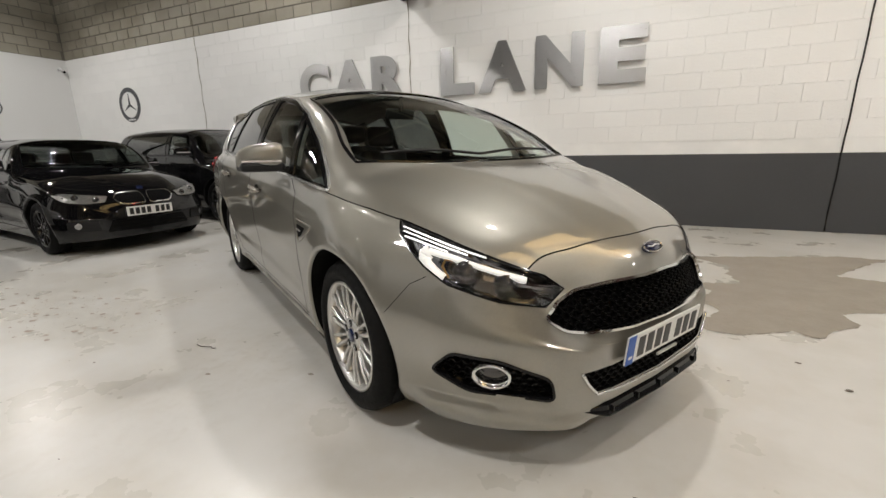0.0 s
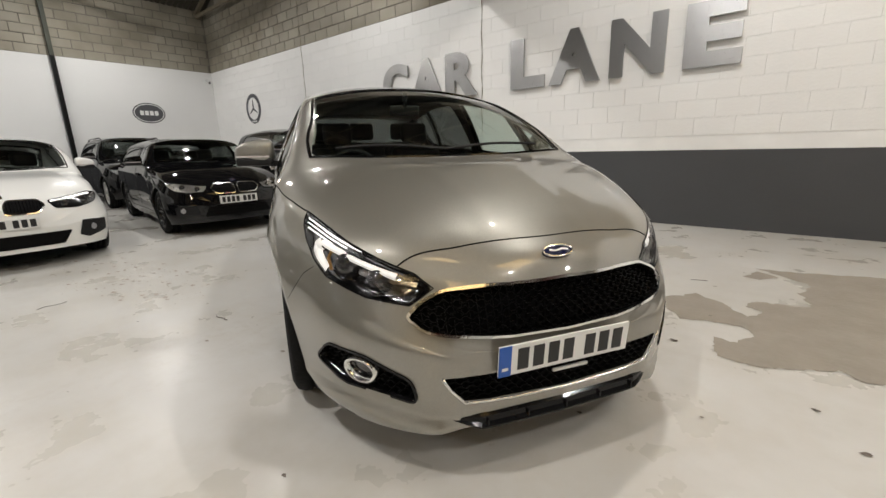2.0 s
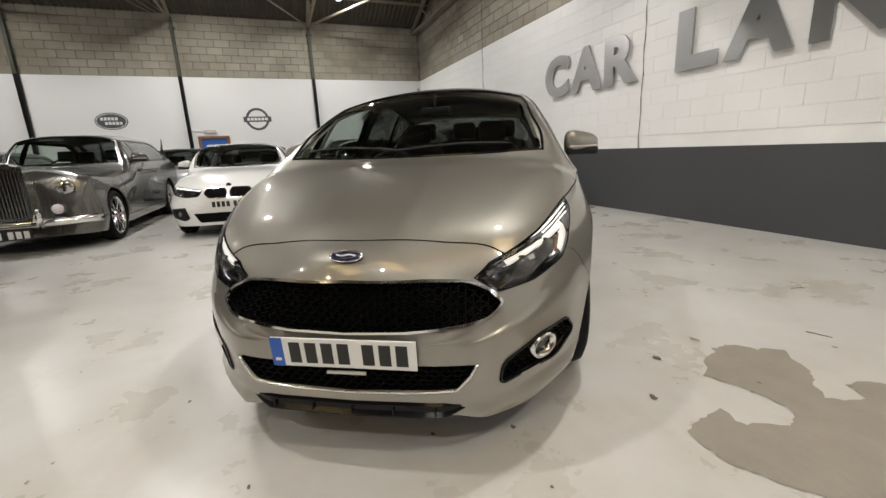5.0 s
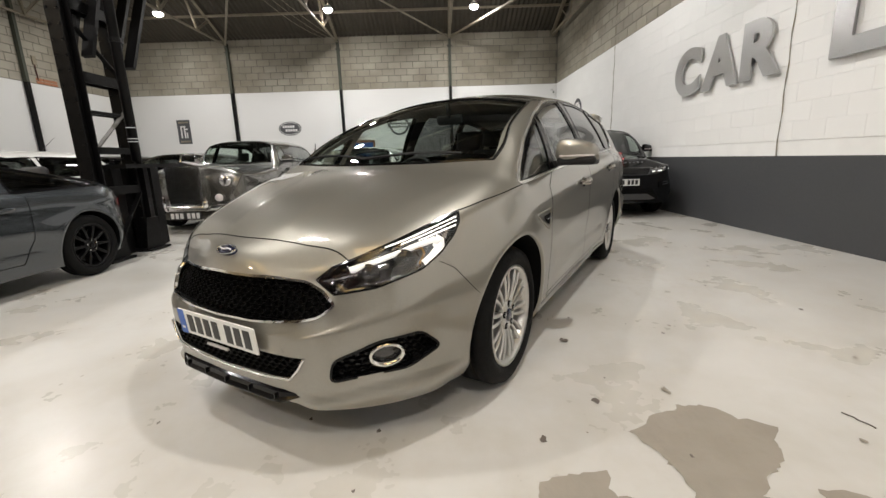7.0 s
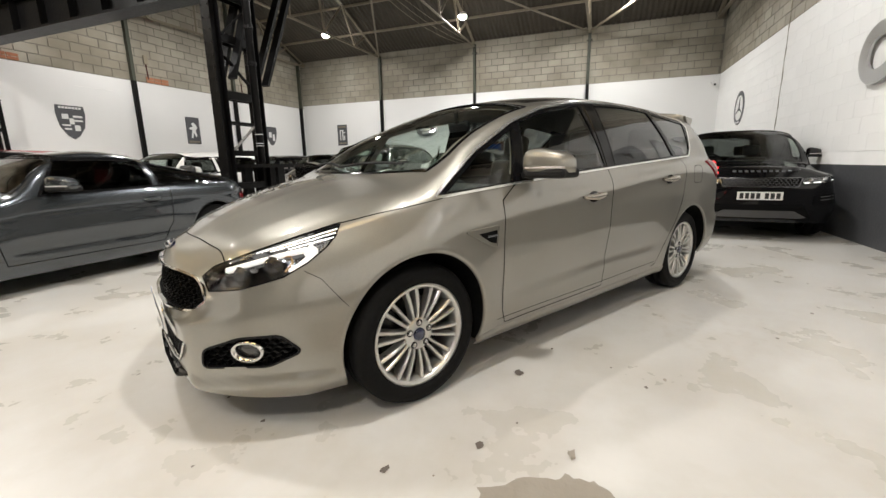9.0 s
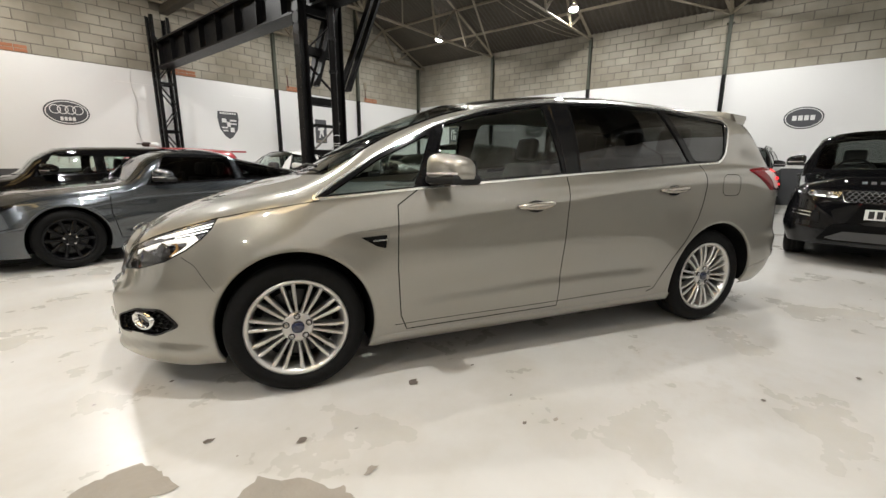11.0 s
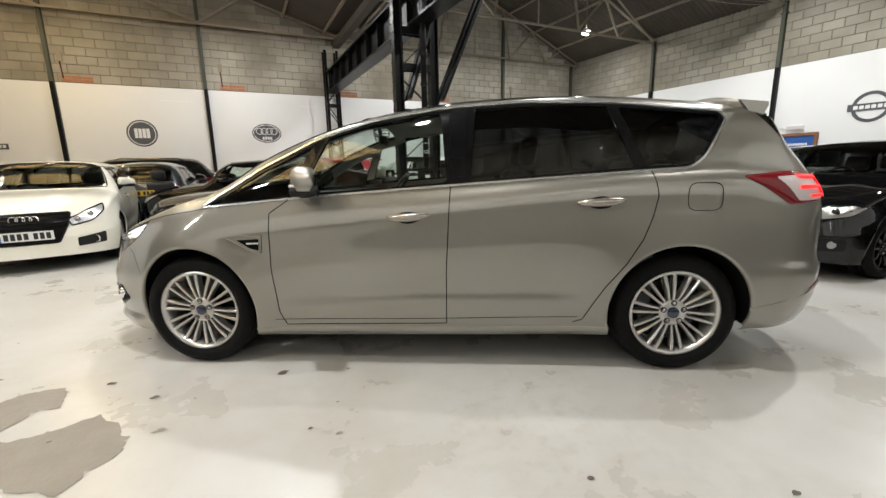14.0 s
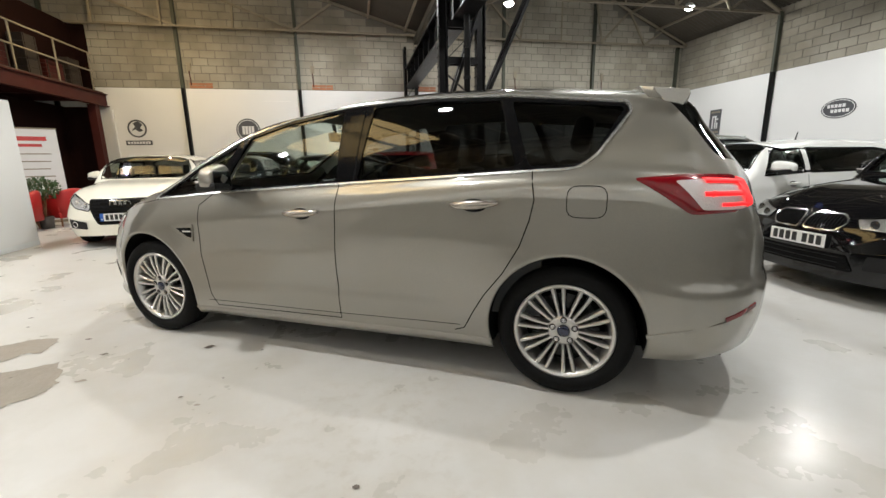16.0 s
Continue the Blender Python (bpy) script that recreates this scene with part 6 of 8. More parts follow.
    # cabin
    bm = bmesh.new(); box(bm, (cx - 0.75, -hw + 0.2, belt - 0.3), (cx - 0.12, hw - 0.2, belt - 0.04), bevel=0.05); part("dashboard", bm, M_DASH, car, smooth=True)
    steering_wheel(car, cx - 0.85, -0.37, belt - 0.03)
    for x, y in ((-0.05, 0.36), (-0.05, -0.36), (-0.9, 0.36), (-0.9, -0.36)):
        seat(car, x, y, belt - 0.52, 0.56)
    for s in (1, -1):
        bm = bmesh.new(); rod(bm, [(cx - 0.1, s * 0.05, hood_z + 0.03), (cx - 0.12, s * 0.05 - 0.5, hood_z + 0.035)], 0.009, 6); part("wiper", bm, M_PLASTIC, car)
    return car, sh, dict(xf=xf, xr=xr, hw=hw, belt=belt)


def corner(sh, pts):
    """Places on a front corner, given as (across, back from the nose, up), as the 45 degree heading sees them."""
    return [((y - (sh.front - d)) * math.sqrt(0.5), z) for y, d, z in pts]


def lamp_pair(car, sh, outline, turn, name, back, lens=None, glow_line=None, inner=()):
    """A pair of lamps let into the skin: tray, lens and inner pieces."""
    if len(outline[0]) == 3:
        outline = rounded(corner(sh, outline), 0.02)
        inner = [(*corner(sh, [q[:3]])[0], *q[3:]) for q in inner]
    for mirror in (False, True):
        o = new(name)
        o.parent = car
        part("lamp_tray", sh.patch(dense(outline, 0.05), turn, 0.004, mirror, rings=3), back, o, smooth=True)
        part("lamp_surround", sh.ribbon(dense(outline, 0.04), turn, 0.014, 0.008, mirror, True), M_TRIM, o)
        for u, z, r, mat in inner:
            bm = bmesh.new()
            p, q = sh.on(u, z, turn, 0.012, mirror), sh.on(u, z, turn, 0.03, mirror)
            bmesh.ops.create_uvsphere(bm, u_segments=14, v_segments=8, radius=r, matrix=Matrix.Translation(p) @ Matrix.Diagonal((0.35, 1, 1, 1)))
            part("projector", bm, mat, o, smooth=True)
        if glow_line:
            part("daylight_strip", sh.ribbon(glow_line, turn, 0.014, 0.012, mirror), M_DRL, o)
        if lens:
            part("lens", sh.patch(dense(outline, 0.05), turn, 0.022, mirror, dome=0.006, rings=3), lens, o, smooth=True)


def intake(car, sh, outline, turn, name="air_intake", mirror_too=False, mat=None, edge=None, bars=0, edge_w=0.014):
    if len(outline[0]) == 3:
        outline = rounded(corner(sh, outline), 0.02)
    for mirror in ((False, True) if mirror_too else (False,)):
        part(name, sh.patch(dense(outline, 0.03), turn, 0.009, mirror, rings=7), mat or M_PLASTIC, car, smooth=True)
        if edge:
            part(name + "_edge", sh.ribbon(dense(outline, 0.03), turn, edge_w, 0.012, mirror, True), edge, car)
        if bars:
            zs = [p[1] for p in outline]
            bm = bmesh.new()
            for k in range(bars):
                z = min(zs) + (max(zs) - min(zs)) * (k + 0.5) / bars
                us = [u / 100 for u in range(-90, 91, 3) if inside(outline, u / 100, z)]
                if len(us) > 1:
                    sh.ribbon([(u, z) for u in us], turn, 0.010, 0.014, mirror, False, bm)
            part(name + "_insert", bm, M_TRIM, car)


def front_plate(car, sh, z, mat=None, w=0.52, groups=(4, 3), band=False, u=0.0):
    p = sh.on(u, z, FRONT, 0.012)
    plate(car, pose(p.x, p.y, p.z, 0, 0, 90), w, 0.111, groups, mat, band)


M_BOWL = plain("silver_lamp_bowl", (0.55, 0.55, 0.56), 0.32, metal=0.8, vary=0.45, scale=26, bump=0.5, bump_scale=34)
M_HAZED = plain("dull_lamp_chrome", (0.30, 0.29, 0.27), 0.3, metal=0.9, vary=0.5, scale=24, bump=0.5, bump_scale=30)
P_BLACK = paint("black_gloss_paint", (0.004, 0.004, 0.0045), 0.0, 0.4, 0.0, 0.0, 1.5)
P_WHITE = paint("white_solid_paint", (0.80, 0.80, 0.77), 0.0, 0.35)
P_CREAM = paint("warm_white_paint", (0.80, 0.78, 0.68), 0.0, 0.35)
P_GREY = paint("slate_grey_metallic", (0.060, 0.068, 0.076), 0.7, 0.24, 0.15)
P_SILVER = paint("silver_metallic", (0.42, 0.43, 0.44), 0.6, 0.3, 0.1)
P_SHELL = paint("shell_grey_coachwork", (0.36, 0.37, 0.36), 0.6, 0.25, 0.05)
P_PEWTER = paint("pewter_coachwork", (0.10, 0.095, 0.085), 0.6, 0.25, 0.05)
P_RED = paint("red_gloss_paint", (0.35, 0.01, 0.015), 0.0, 0.3)


def hatch(label, at, yaw, paint_mat, wheel_mat, sporty=False):
    """The compact five-door with twin rounded grilles."""
    car, sh, d = saloon("hatchback", label, at, yaw, 4.33, 1.765, 1.42, 2.69, 0.76, 0.98, 1.36, 0.95, (0.35, -1.55), 0.98, paint_mat, wheel_mat, 0.315, 10, "slim", nose_r=(0.55, 2.5))
    for s in (1, -1):
        g = [(s * u, z) for u, z in rounded([(0.025, 0.575), (0.27, 0.58), (0.335, 0.65), (0.28, 0.71), (0.05, 0.715), (0.02, 0.66)], 0.03)]
        intake(car, sh, g, FRONT, "kidney_grille", mat=M_VOID, edge=M_CHROME, bars=0)
        bm = bmesh.new()
        for k in range(11):
            u = s * (0.045 + 0.025 * k)
            zz = [z / 100 for z in range(56, 73, 2) if inside(g, u, z / 100)]
            if len(zz) > 1:
                sh.ribbon([(u, z) for z in zz], FRONT, 0.008, 0.014, False, False, bm)
        part("grille_insert", bm, M_TRIM, car)
    lamp_pair(car, sh, [(0.45, 0.06, 0.612), (0.63, 0.11, 0.602), (0.79, 0.24, 0.64), (0.855, 0.40, 0.725), (0.79, 0.28, 0.742), (0.42, 0.07, 0.69)], 45, "headlamp", M_SMOKED if sporty else M_HAZED, M_LENS, corner(sh, [(0.45, 0.06, 0.683), (0.62, 0.14, 0.705), (0.79, 0.28, 0.73)]) if sporty else None, ((0.54, 0.09, 0.65, 0.036, M_DARKLENS), (0.71, 0.17, 0.675, 0.038, M_DARKLENS)))
    bm = bmesh.new(); p = sh.on(0, 0.745, FRONT, 0.006); disc(bm, 0.037, 24, pose(p.x, p.y, p.z, 0, 70, 0)); part("bonnet_badge", bm, M_BADGE, car)
    if sporty:
        intake(car, sh, rounded([(-0.50, 0.37), (0.50, 0.37), (0.42, 0.235), (-0.42, 0.235)], 0.02), FRONT, "lower_intake", mat=M_VOID)
        intake(car, sh, [(0.56, 0.08, 0.30), (0.60, 0.10, 0.455), (0.83, 0.28, 0.44), (0.835, 0.28, 0.31), (0.66, 0.10, 0.26)], 45, "corner_intake", True, M_PLASTIC)
    else:
        intake(car, sh, rounded([(-0.40, 0.40), (0.40, 0.40), (0.46, 0.27), (-0.46, 0.27)], 0.02), FRONT, "lower_intake", mat=M_VOID, bars=3)
        intake(car, sh, [(0.50, 0.08, 0.30), (0.52, 0.08, 0.42), (0.78, 0.22, 0.42), (0.78, 0.22, 0.31)], 45, "corner_intake", True, M_PLASTIC)
    for mirror in (False, True):
        bm = bmesh.new(); p = sh.on(*corner(sh, [(0.70, 0.15, 0.37)])[0], 45, 0.012, mirror); disc(bm, 0.036, 20, look(p, p + Vector((-1, 0.9 if mirror else -0.9, 0)))); part("fog_lamp", bm, M_BOWL, car)
    front_plate(car, sh, 0.49)
    intake(car, sh, flat_side([(d["xr"] + 0.28, 0.92), (d["xr"] + 0.08, 0.93), (d["xr"] + 0.07, 0.78), (d["xr"] + 0.22, 0.78)]), SIDE, "tail_lamp", True, M_REDLENS)
    return car


hatch("black five-door hatchback with twin chrome-edged grilles", (-7.62, 3.55), -6, P_BLACK, M_DARKALLOY)
hatch("white sporty hatchback with black wheels and twin black grilles", (-7.42, 1.04), -4, P_WHITE, M_DARKALLOY, sporty=True)

# black off-roader against the north wall
car, sh, d = saloon("off_roader", "glossy black compact off-roader parked beside the wall", (-7.62, 5.98), -4, 4.37, 1.90, 1.64, 2.68, 0.85, 1.06, 1.25, 1.10, (0.25, -1.75), 1.15, P_BLACK, M_DARKALLOY, 0.36, 10, "slim", nose_r=(0.5, 2.8), ride=0.24, nose_z=0.90, tumble=0.22)
intake(car, sh, rounded([(-0.47, 0.86), (0.47, 0.86), (0.43, 0.74), (-0.43, 0.74)], 0.02), FRONT, "grille", mat=M_VOID, edge=M_SMOKED)
M_LATTICE = plain("graphite_grille_lattice", (0.10, 0.10, 0.105), 0.3, metal=0.6, vary=0.1)
for k in range(4):
    bm = bmesh.new()
    run = [(u / 40, 0.755 + 0.029 * k + (0.011 if (u + k) % 2 else -0.011)) for u in range(-18, 19)]
    run = [q for q in run if abs(q[0]) < 0.44]
    sh.ribbon(run, FRONT, 0.007, 0.016, False, False, bm)
    part("grille_lattice", bm, M_LATTICE, car)
lamp_pair(car, sh, [(0.50, 0.06, 0.78), (0.78, 0.16, 0.80), (0.86, 0.28, 0.83), (0.86, 0.28, 0.885), (0.50, 0.06, 0.855)], 45, "headlamp", M_SMOKED, M_LENS, corner(sh, [(0.52, 0.07, 0.79), (0.68, 0.12, 0.80), (0.84, 0.26, 0.83)]), ((0.60, 0.08, 0.81, 0.036, M_REFLECT), (0.74, 0.14, 0.825, 0.036, M_REFLECT)))
intake(car, sh, rounded([(-0.5, 0.50), (0.5, 0.50), (0.62, 0.30), (-0.62, 0.30)], 0.03), FRONT, "lower_intake", mat=M_VOID, bars=2)
intake(car, sh, [(0.60, 0.08, 0.50), (0.62, 0.09, 0.62), (0.88, 0.30, 0.66), (0.88, 0.30, 0.52)], 45, "corner_intake", True, M_TRIM)
for mirror in (False, True):
    for z in (0.575, 0.615):
        part("intake_blade", sh.ribbon(corner(sh, [(0.68, 0.12, z - 0.01), (0.76, 0.18, z), (0.85, 0.27, z + 0.01)]), 45, 0.012, 0.014, mirror), M_CHROME, car)
part("skid_plate", sh.patch(dense(rounded([(-0.40, 0.42), (0.40, 0.42), (0.55, 0.335), (0.48, 0.32), (-0.48, 0.32), (-0.55, 0.335)], 0.015), 0.04), FRONT, 0.022, rings=4), plain("satin_grey_skid_plate", (0.09, 0.09, 0.092), 0.35, metal=0.6), car)
bm = bmesh.new()
for k in range(10):
    sh.ribbon([(-0.32 + 0.07 * k, 0.952), (-0.28 + 0.07 * k, 0.952)], FRONT, 0.03, 0.004, False, False, bm)
part("bonnet_lettering", bm, M_LATTICE, car)
front_plate(car, sh, 0.62)

# white small hatchback facing the people carrier
car, sh, d = saloon("small_hatchback", "warm white three-door hatchback with trapezoid black grille", (2.04, -2.78), 95, 3.95, 1.74, 1.42, 2.47, 0.80, 0.98, 1.22, 0.95, (0.40, -1.45), 0.95, P_CREAM, M_ALLOY, 0.31, 5, "five", nose_r=(0.55, 2.4))
intake(car, sh, rounded([(-0.42, 0.72), (0.42, 0.72), (0.40, 0.58), (0.30, 0.36), (-0.30, 0.36), (-0.40, 0.58)], 0.03), FRONT, "grille", mat=M_VOID, edge=M_DARKALLOY, bars=8)
lamp_pair(car, sh, [(0.45, 0.06, 0.555), (0.66, 0.13, 0.60), (0.79, 0.28, 0.72), (0.80, 0.36, 0.80), (0.66, 0.16, 0.73), (0.44, 0.07, 0.64)], 45, "headlamp", M_BOWL, M_LENS, None, ((0.53, 0.08, 0.625, 0.036, M_REFLECT), (0.67, 0.15, 0.675, 0.036, M_REFLECT)))
intake(car, sh, [(0.46, 0.06, 0.29), (0.46, 0.06, 0.40), (0.74, 0.2, 0.45), (0.74, 0.2, 0.31)], 45, "corner_intake", True, M_PLASTIC)
bm = bmesh.new()
for k in range(4):
    p = Vector((sh.on(0.0, 0.66, FRONT).x + 0.02, -0.093 + 0.062 * k, 0.66))
    rod(bm, [p + Vector((0, 0.042 * math.cos(a), 0.042 * math.sin(a))) for a in np.linspace(0, 2 * math.pi, 20, endpoint=False)], 0.0055, 6, True)
part("grille_badge", bm, M_CHROME, car, smooth=True)
for mirror in (False, True):
    bm = bmesh.new(); p = sh.on(*corner(sh, [(0.64, 0.13, 0.365)])[0], 45, 0.014, mirror); rod(bm, [p + Vector((0.02 * math.cos(a), 0.035 * math.cos(a), 0.04 * math.sin(a))) for a in np.linspace(0, 2 * math.pi, 18, endpoint=False)], 0.008, 6, True); part("fog_lamp", bm, M_CHROME, car)
front_plate(car, sh, 0.465, band=True)

# slate coupe
M_INKALLOY = plain("satin_black_alloy", (0.003, 0.003, 0.0035), 0.3, vary=0.1, spec=0.25)
car, sh, d = saloon("coupe", "slate grey two-door coupe with black multi-spoke wheels", (-1.38, -2.02), -2.8, 4.29, 1.83, 1.35, 2.6, 0.87, 0.92, 1.45, 0.90, (0.15, -0.60), 0.97, P_GREY, M_INKALLOY, 0.325, 10, "slim", nose_r=(0.6, 2.3), tail_r=(0.6, 2.2), tumble=0.30, win_end=-1.62, cowl_x=0.71, post=-0.60, glass_front=M_PRIVACY, frame_h=0.05, two_door=True)
intake(car, sh, rounded([(-0.45, 0.66), (0.45, 0.66), (0.36, 0.36), (-0.36, 0.36)], 0.03), FRONT, "grille", mat=M_VOID, edge=M_TRIM, bars=6)
lamp_pair(car, sh, [(0.46, 0.06, 0.55), (0.70, 0.16, 0.60), (0.84, 0.32, 0.66), (0.86, 0.45, 0.72), (0.70, 0.2, 0.685), (0.44, 0.06, 0.61)], 45, "headlamp", M_TRIM, M_LENS, None, ((0.60, 0.1, 0.615, 0.034, M_REFLECT),))
intake(car, sh, [(0.55, 0.09, 0.29), (0.55, 0.09, 0.42), (0.82, 0.28, 0.46), (0.82, 0.28, 0.32)], 45, "corner_intake", True, M_PLASTIC)
lamp_pair(car, sh, [(u, z) for u, z in rounded([(0.78, 0.70), (0.62, 0.70), (0.60, 0.77), (0.76, 0.80)], 0.02)], 135, "tail_lamp", M_REDLENS)
bm = bmesh.new(); rod(bm, [sh.on(-(-1.48 + 0.06 * math.cos(a)), 0.80 + 0.06 * math.sin(a), SIDE, 0.003, True) for a in np.linspace(0, 2 * math.pi, 20, endpoint=False)], 0.006, 6, True); part("filler_cap", bm, M_CHROME, car)

# vintage limousine
car, sh, d = saloon("vintage_limousine", "two-tone grey vintage limousine with upright chrome grille", (-7.78, -1.62), -1, 5.38, 1.88, 1.66, 3.12, 0.78, 1.10, 1.72, 1.12, (0.28, -1.75), 1.05, P_PEWTER, M_CHROME, 0.37, 12, "slim", nose_r=(0.30, 3.2), tail_r=(0.7, 2.2), nose_z=1.0, ride=0.2, tumble=0.26, win_end=-1.95, glass_rear=M_GLASS, upper=P_SHELL)
bm = bmesh.new(); xf = d["xf"]
slab(bm, [(-0.30, 0.46), (0.30, 0.46), (0.30, 1.13), (0.0, 1.20), (-0.30, 1.13)], 0.24, pose(xf + 0.12, 0, 0, 0, 0, 90)); bmesh.ops.recalc_face_normals(bm, faces=bm.faces)
gr = part("radiator_shell", bm, M_CHROME, car)
for k in range(15):
    bm = bmesh.new(); box(bm, (xf + 0.115, -0.265 + 0.036 * k, 0.50), (xf + 0.145, -0.249 + 0.036 * k, 1.10)); part("grille_vane", bm, M_SMOKED, gr)
bm = bmesh.new(); rod(bm, [(xf + 0.10, 0, 1.19), (xf + 0.09, 0, 1.24), (xf + 0.03, 0, 1.33)], [0.02, 0.012, 0.006], 8); part("mascot_mount", bm, M_CHROME, gr)
bm = bmesh.new(); rod(bm, [(xf + 0.10 - 0.25 * abs(k / 8 - 1) ** 3, 0.92 * (k / 8 - 1), 0.42) for k in range(17)], 0.055, 10); part("front_bumper", bm, M_CHROME, car, smooth=True)
for s in (1, -1):
    bm = bmesh.new(); rod(bm, [(xf + 0.17, s * 0.36, 0.36), (xf + 0.19, s * 0.36, 0.46), (xf + 0.17, s * 0.36, 0.60)], [0.035, 0.05, 0.03], 10); part("overrider", bm, M_CHROME, car, smooth=True)
    hl = new("headlamp"); hl.parent = car
    bm = bmesh.new(); lathe(bm, [(0.04, -0.12), (0.095, -0.05), (0.10, 0.02), (0.088, 0.03)], 28, pose(xf - 0.06, s * 0.62, 0.86, 0, 0, -90)); part("lamp_rim", bm, M_CHROME, hl, smooth=True)
    bm = bmesh.new(); lathe(bm, [(0.088, 0.03), (0.06, 0.045), (0.0005, 0.05)], 28, pose(xf - 0.06, s * 0.62, 0.86, 0, 0, -90)); part("lamp_glass", bm, M_REFLECT, hl, smooth=True)
    bm = bmesh.new(); lathe(bm, [(0.03, -0.06), (0.065, -0.01), (0.06, 0.02), (0.0005, 0.03)], 24, pose(xf + 0.02, s * 0.52, 0.58, 0, 0, -90)); part("spot_lamp", bm, M_WHITELENS, car, smooth=True)
    bm = bmesh.new(); bar(bm, (xf - 0.2, s * 0.47, 1.115), (0.95, s * 0.66, 1.14), 0.012, 0.008); part("coach_line", bm, M_CHROME, car)
plate(car, pose(xf + 0.20, 0, 0.30, 0, 0, 90), 0.56, 0.13, (3, 3), M_INK)
for o in car.children_recursive:
    if o.name.startswith("plate_bar") and o.parent.parent == car:
        o.data.materials[0] = M_OFFWHITE

# far cars along the walls
car, sh, d = saloon("compact_off_roader", "black compact off-roader parked against the west wall", (-12.2, 3.85), -3, 3.95, 1.75, 1.60, 2.55, 0.72, 1.08, 1.1, 1.05, (0.35, -1.5), 1.15, P_BLACK, M_ALLOY, 0.34, 8, "slim", stations=48, nose_z=0.85, ride=0.22)
lamp_pair(car, sh, [(0.45, 0.07, 0.72), (0.70, 0.18, 0.74), (0.82, 0.36, 0.86), (0.70, 0.18, 0.85), (0.45, 0.07, 0.82)], 45, "headlamp", M_BOWL, M_LENS)
intake(car, sh, rounded([(-0.4, 0.70), (0.4, 0.70), (0.36, 0.50), (-0.36, 0.50)], 0.03), FRONT, "grille", mat=M_VOID, edge=M_CHROME, bars=4)
for s in (1, -1):
    bm = bmesh.new(); rod(bm, [(0.25, s * 0.58, 1.525), (0.1, s * 0.58, 1.565), (-1.2, s * 0.58, 1.56), (-1.35, s * 0.58, 1.50)], 0.018, 6); part("roof_rail", bm, M_TRIM, car)
car, sh, d = saloon("silver_hatchback", "silver five-door hatchback parked against the west wall", (-12.0, -0.75), 0, 4.0, 1.72, 1.48, 2.49, 0.78, 1.0, 1.1, 1.0, (0.4, -1.5), 1.02, P_SILVER, M_ALLOY, 0.31, 8, "slim", stations=48, nose_z=0.72)
lamp_pair(car, sh, [(0.42, 0.07, 0.62), (0.66, 0.16, 0.66), (0.80, 0.40, 0.86), (0.68, 0.22, 0.80), (0.44, 0.08, 0.70)], 45, "headlamp", M_BOWL, M_LENS)
intake(car, sh, rounded([(-0.4, 0.42), (0.4, 0.42), (0.34, 0.26), (-0.34, 0.26)], 0.03), FRONT, "lower_intake", mat=M_VOID, bars=3)
intake(car, sh, [(0.55, 0.09, 0.34), (0.56, 0.09, 0.46), (0.70, 0.18, 0.46), (0.70, 0.18, 0.34)], 45, "fog_recess", True, M_PLASTIC)
car, sh, d = saloon("white_estate", "white hatchback with a roof bar behind the limousine", (-12.0, 1.25), 2, 4.0, 1.72, 1.50, 2.5, 0.75, 1.0, 1.1, 1.0, (0.4, -1.6), 1.05, P_WHITE, M_ALLOY, 0.32, 8, "slim", stations=44, nose_z=0.75)
lamp_pair(car, sh, [(0.42, 0.07, 0.62), (0.66, 0.16, 0.66), (0.80, 0.40, 0.82), (0.68, 0.22, 0.78), (0.44, 0.08, 0.70)], 45, "headlamp", M_BOWL, M_LENS)
for at, yaw, lab in (((-9.0, -3.75), 0, "black hatchback parked beside the limousine"), ((-9.0, -5.9), 0, "dark hatchback parked near the south wall")):
    car, sh, d = saloon("dark_hatchback", lab, at, yaw, 4.1, 1.76, 1.46, 2.55, 0.8, 0.98, 1.2, 0.98, (0.4, -1.5), 1.0, P_BLACK, M_ALLOY, 0.315, 8, "slim", stations=44, nose_z=0.7)
    lamp_pair(car, sh, [(0.42, 0.07, 0.58), (0.66, 0.16, 0.62), (0.82, 0.36, 0.76), (0.68, 0.2, 0.74), (0.44, 0.08, 0.67)], 45, "headlamp", M_BOWL, M_LENS)
    intake(car, sh, rounded([(-0.4, 0.62), (0.4, 0.62), (0.34, 0.48), (-0.34, 0.48)], 0.03), FRONT, "grille", mat=M_VOID, edge=M_CHROME, bars=3)
    front_plate(car, sh, 0.40)
car, sh, d = saloon("white_supermini", "small white hatchback standing behind the lattice column", (-4.95, -4.45), 0, 3.9, 1.68, 1.46, 2.45, 0.75, 0.98, 1.05, 0.98, (0.45, -1.4), 1.0, P_WHITE, M_ALLOY, 0.30, 8, "slim", stations=44, nose_z=0.72)
intake(car, sh, flat_side([(d["xr"] + 0.30, 0.98), (d["xr"] + 0.12, 0.98), (d["xr"] + 0.10, 0.78), (d["xr"] + 0.24, 0.80)]), SIDE, "tail_lamp", True, M_REDLENS)
bm = bmesh.new(); rod(bm, [(-0.9, 0, 1.44), (-1.25, 0, 1.72)], [0.004, 0.002], 5); part("aerial", bm, M_PLASTIC, car)
car, sh, d = saloon("black_hatchback", "black hatchback parked behind the slate coupe", (-0.85, -4.25), -4, 4.1, 1.76, 1.42, 2.55, 0.8, 0.96, 1.2, 0.96, (0.35, -1.5), 0.98, P_BLACK, M_ALLOY, 0.31, 8, "slim", stations=44, nose_z=0.7, glass_rear=M_GLASS)
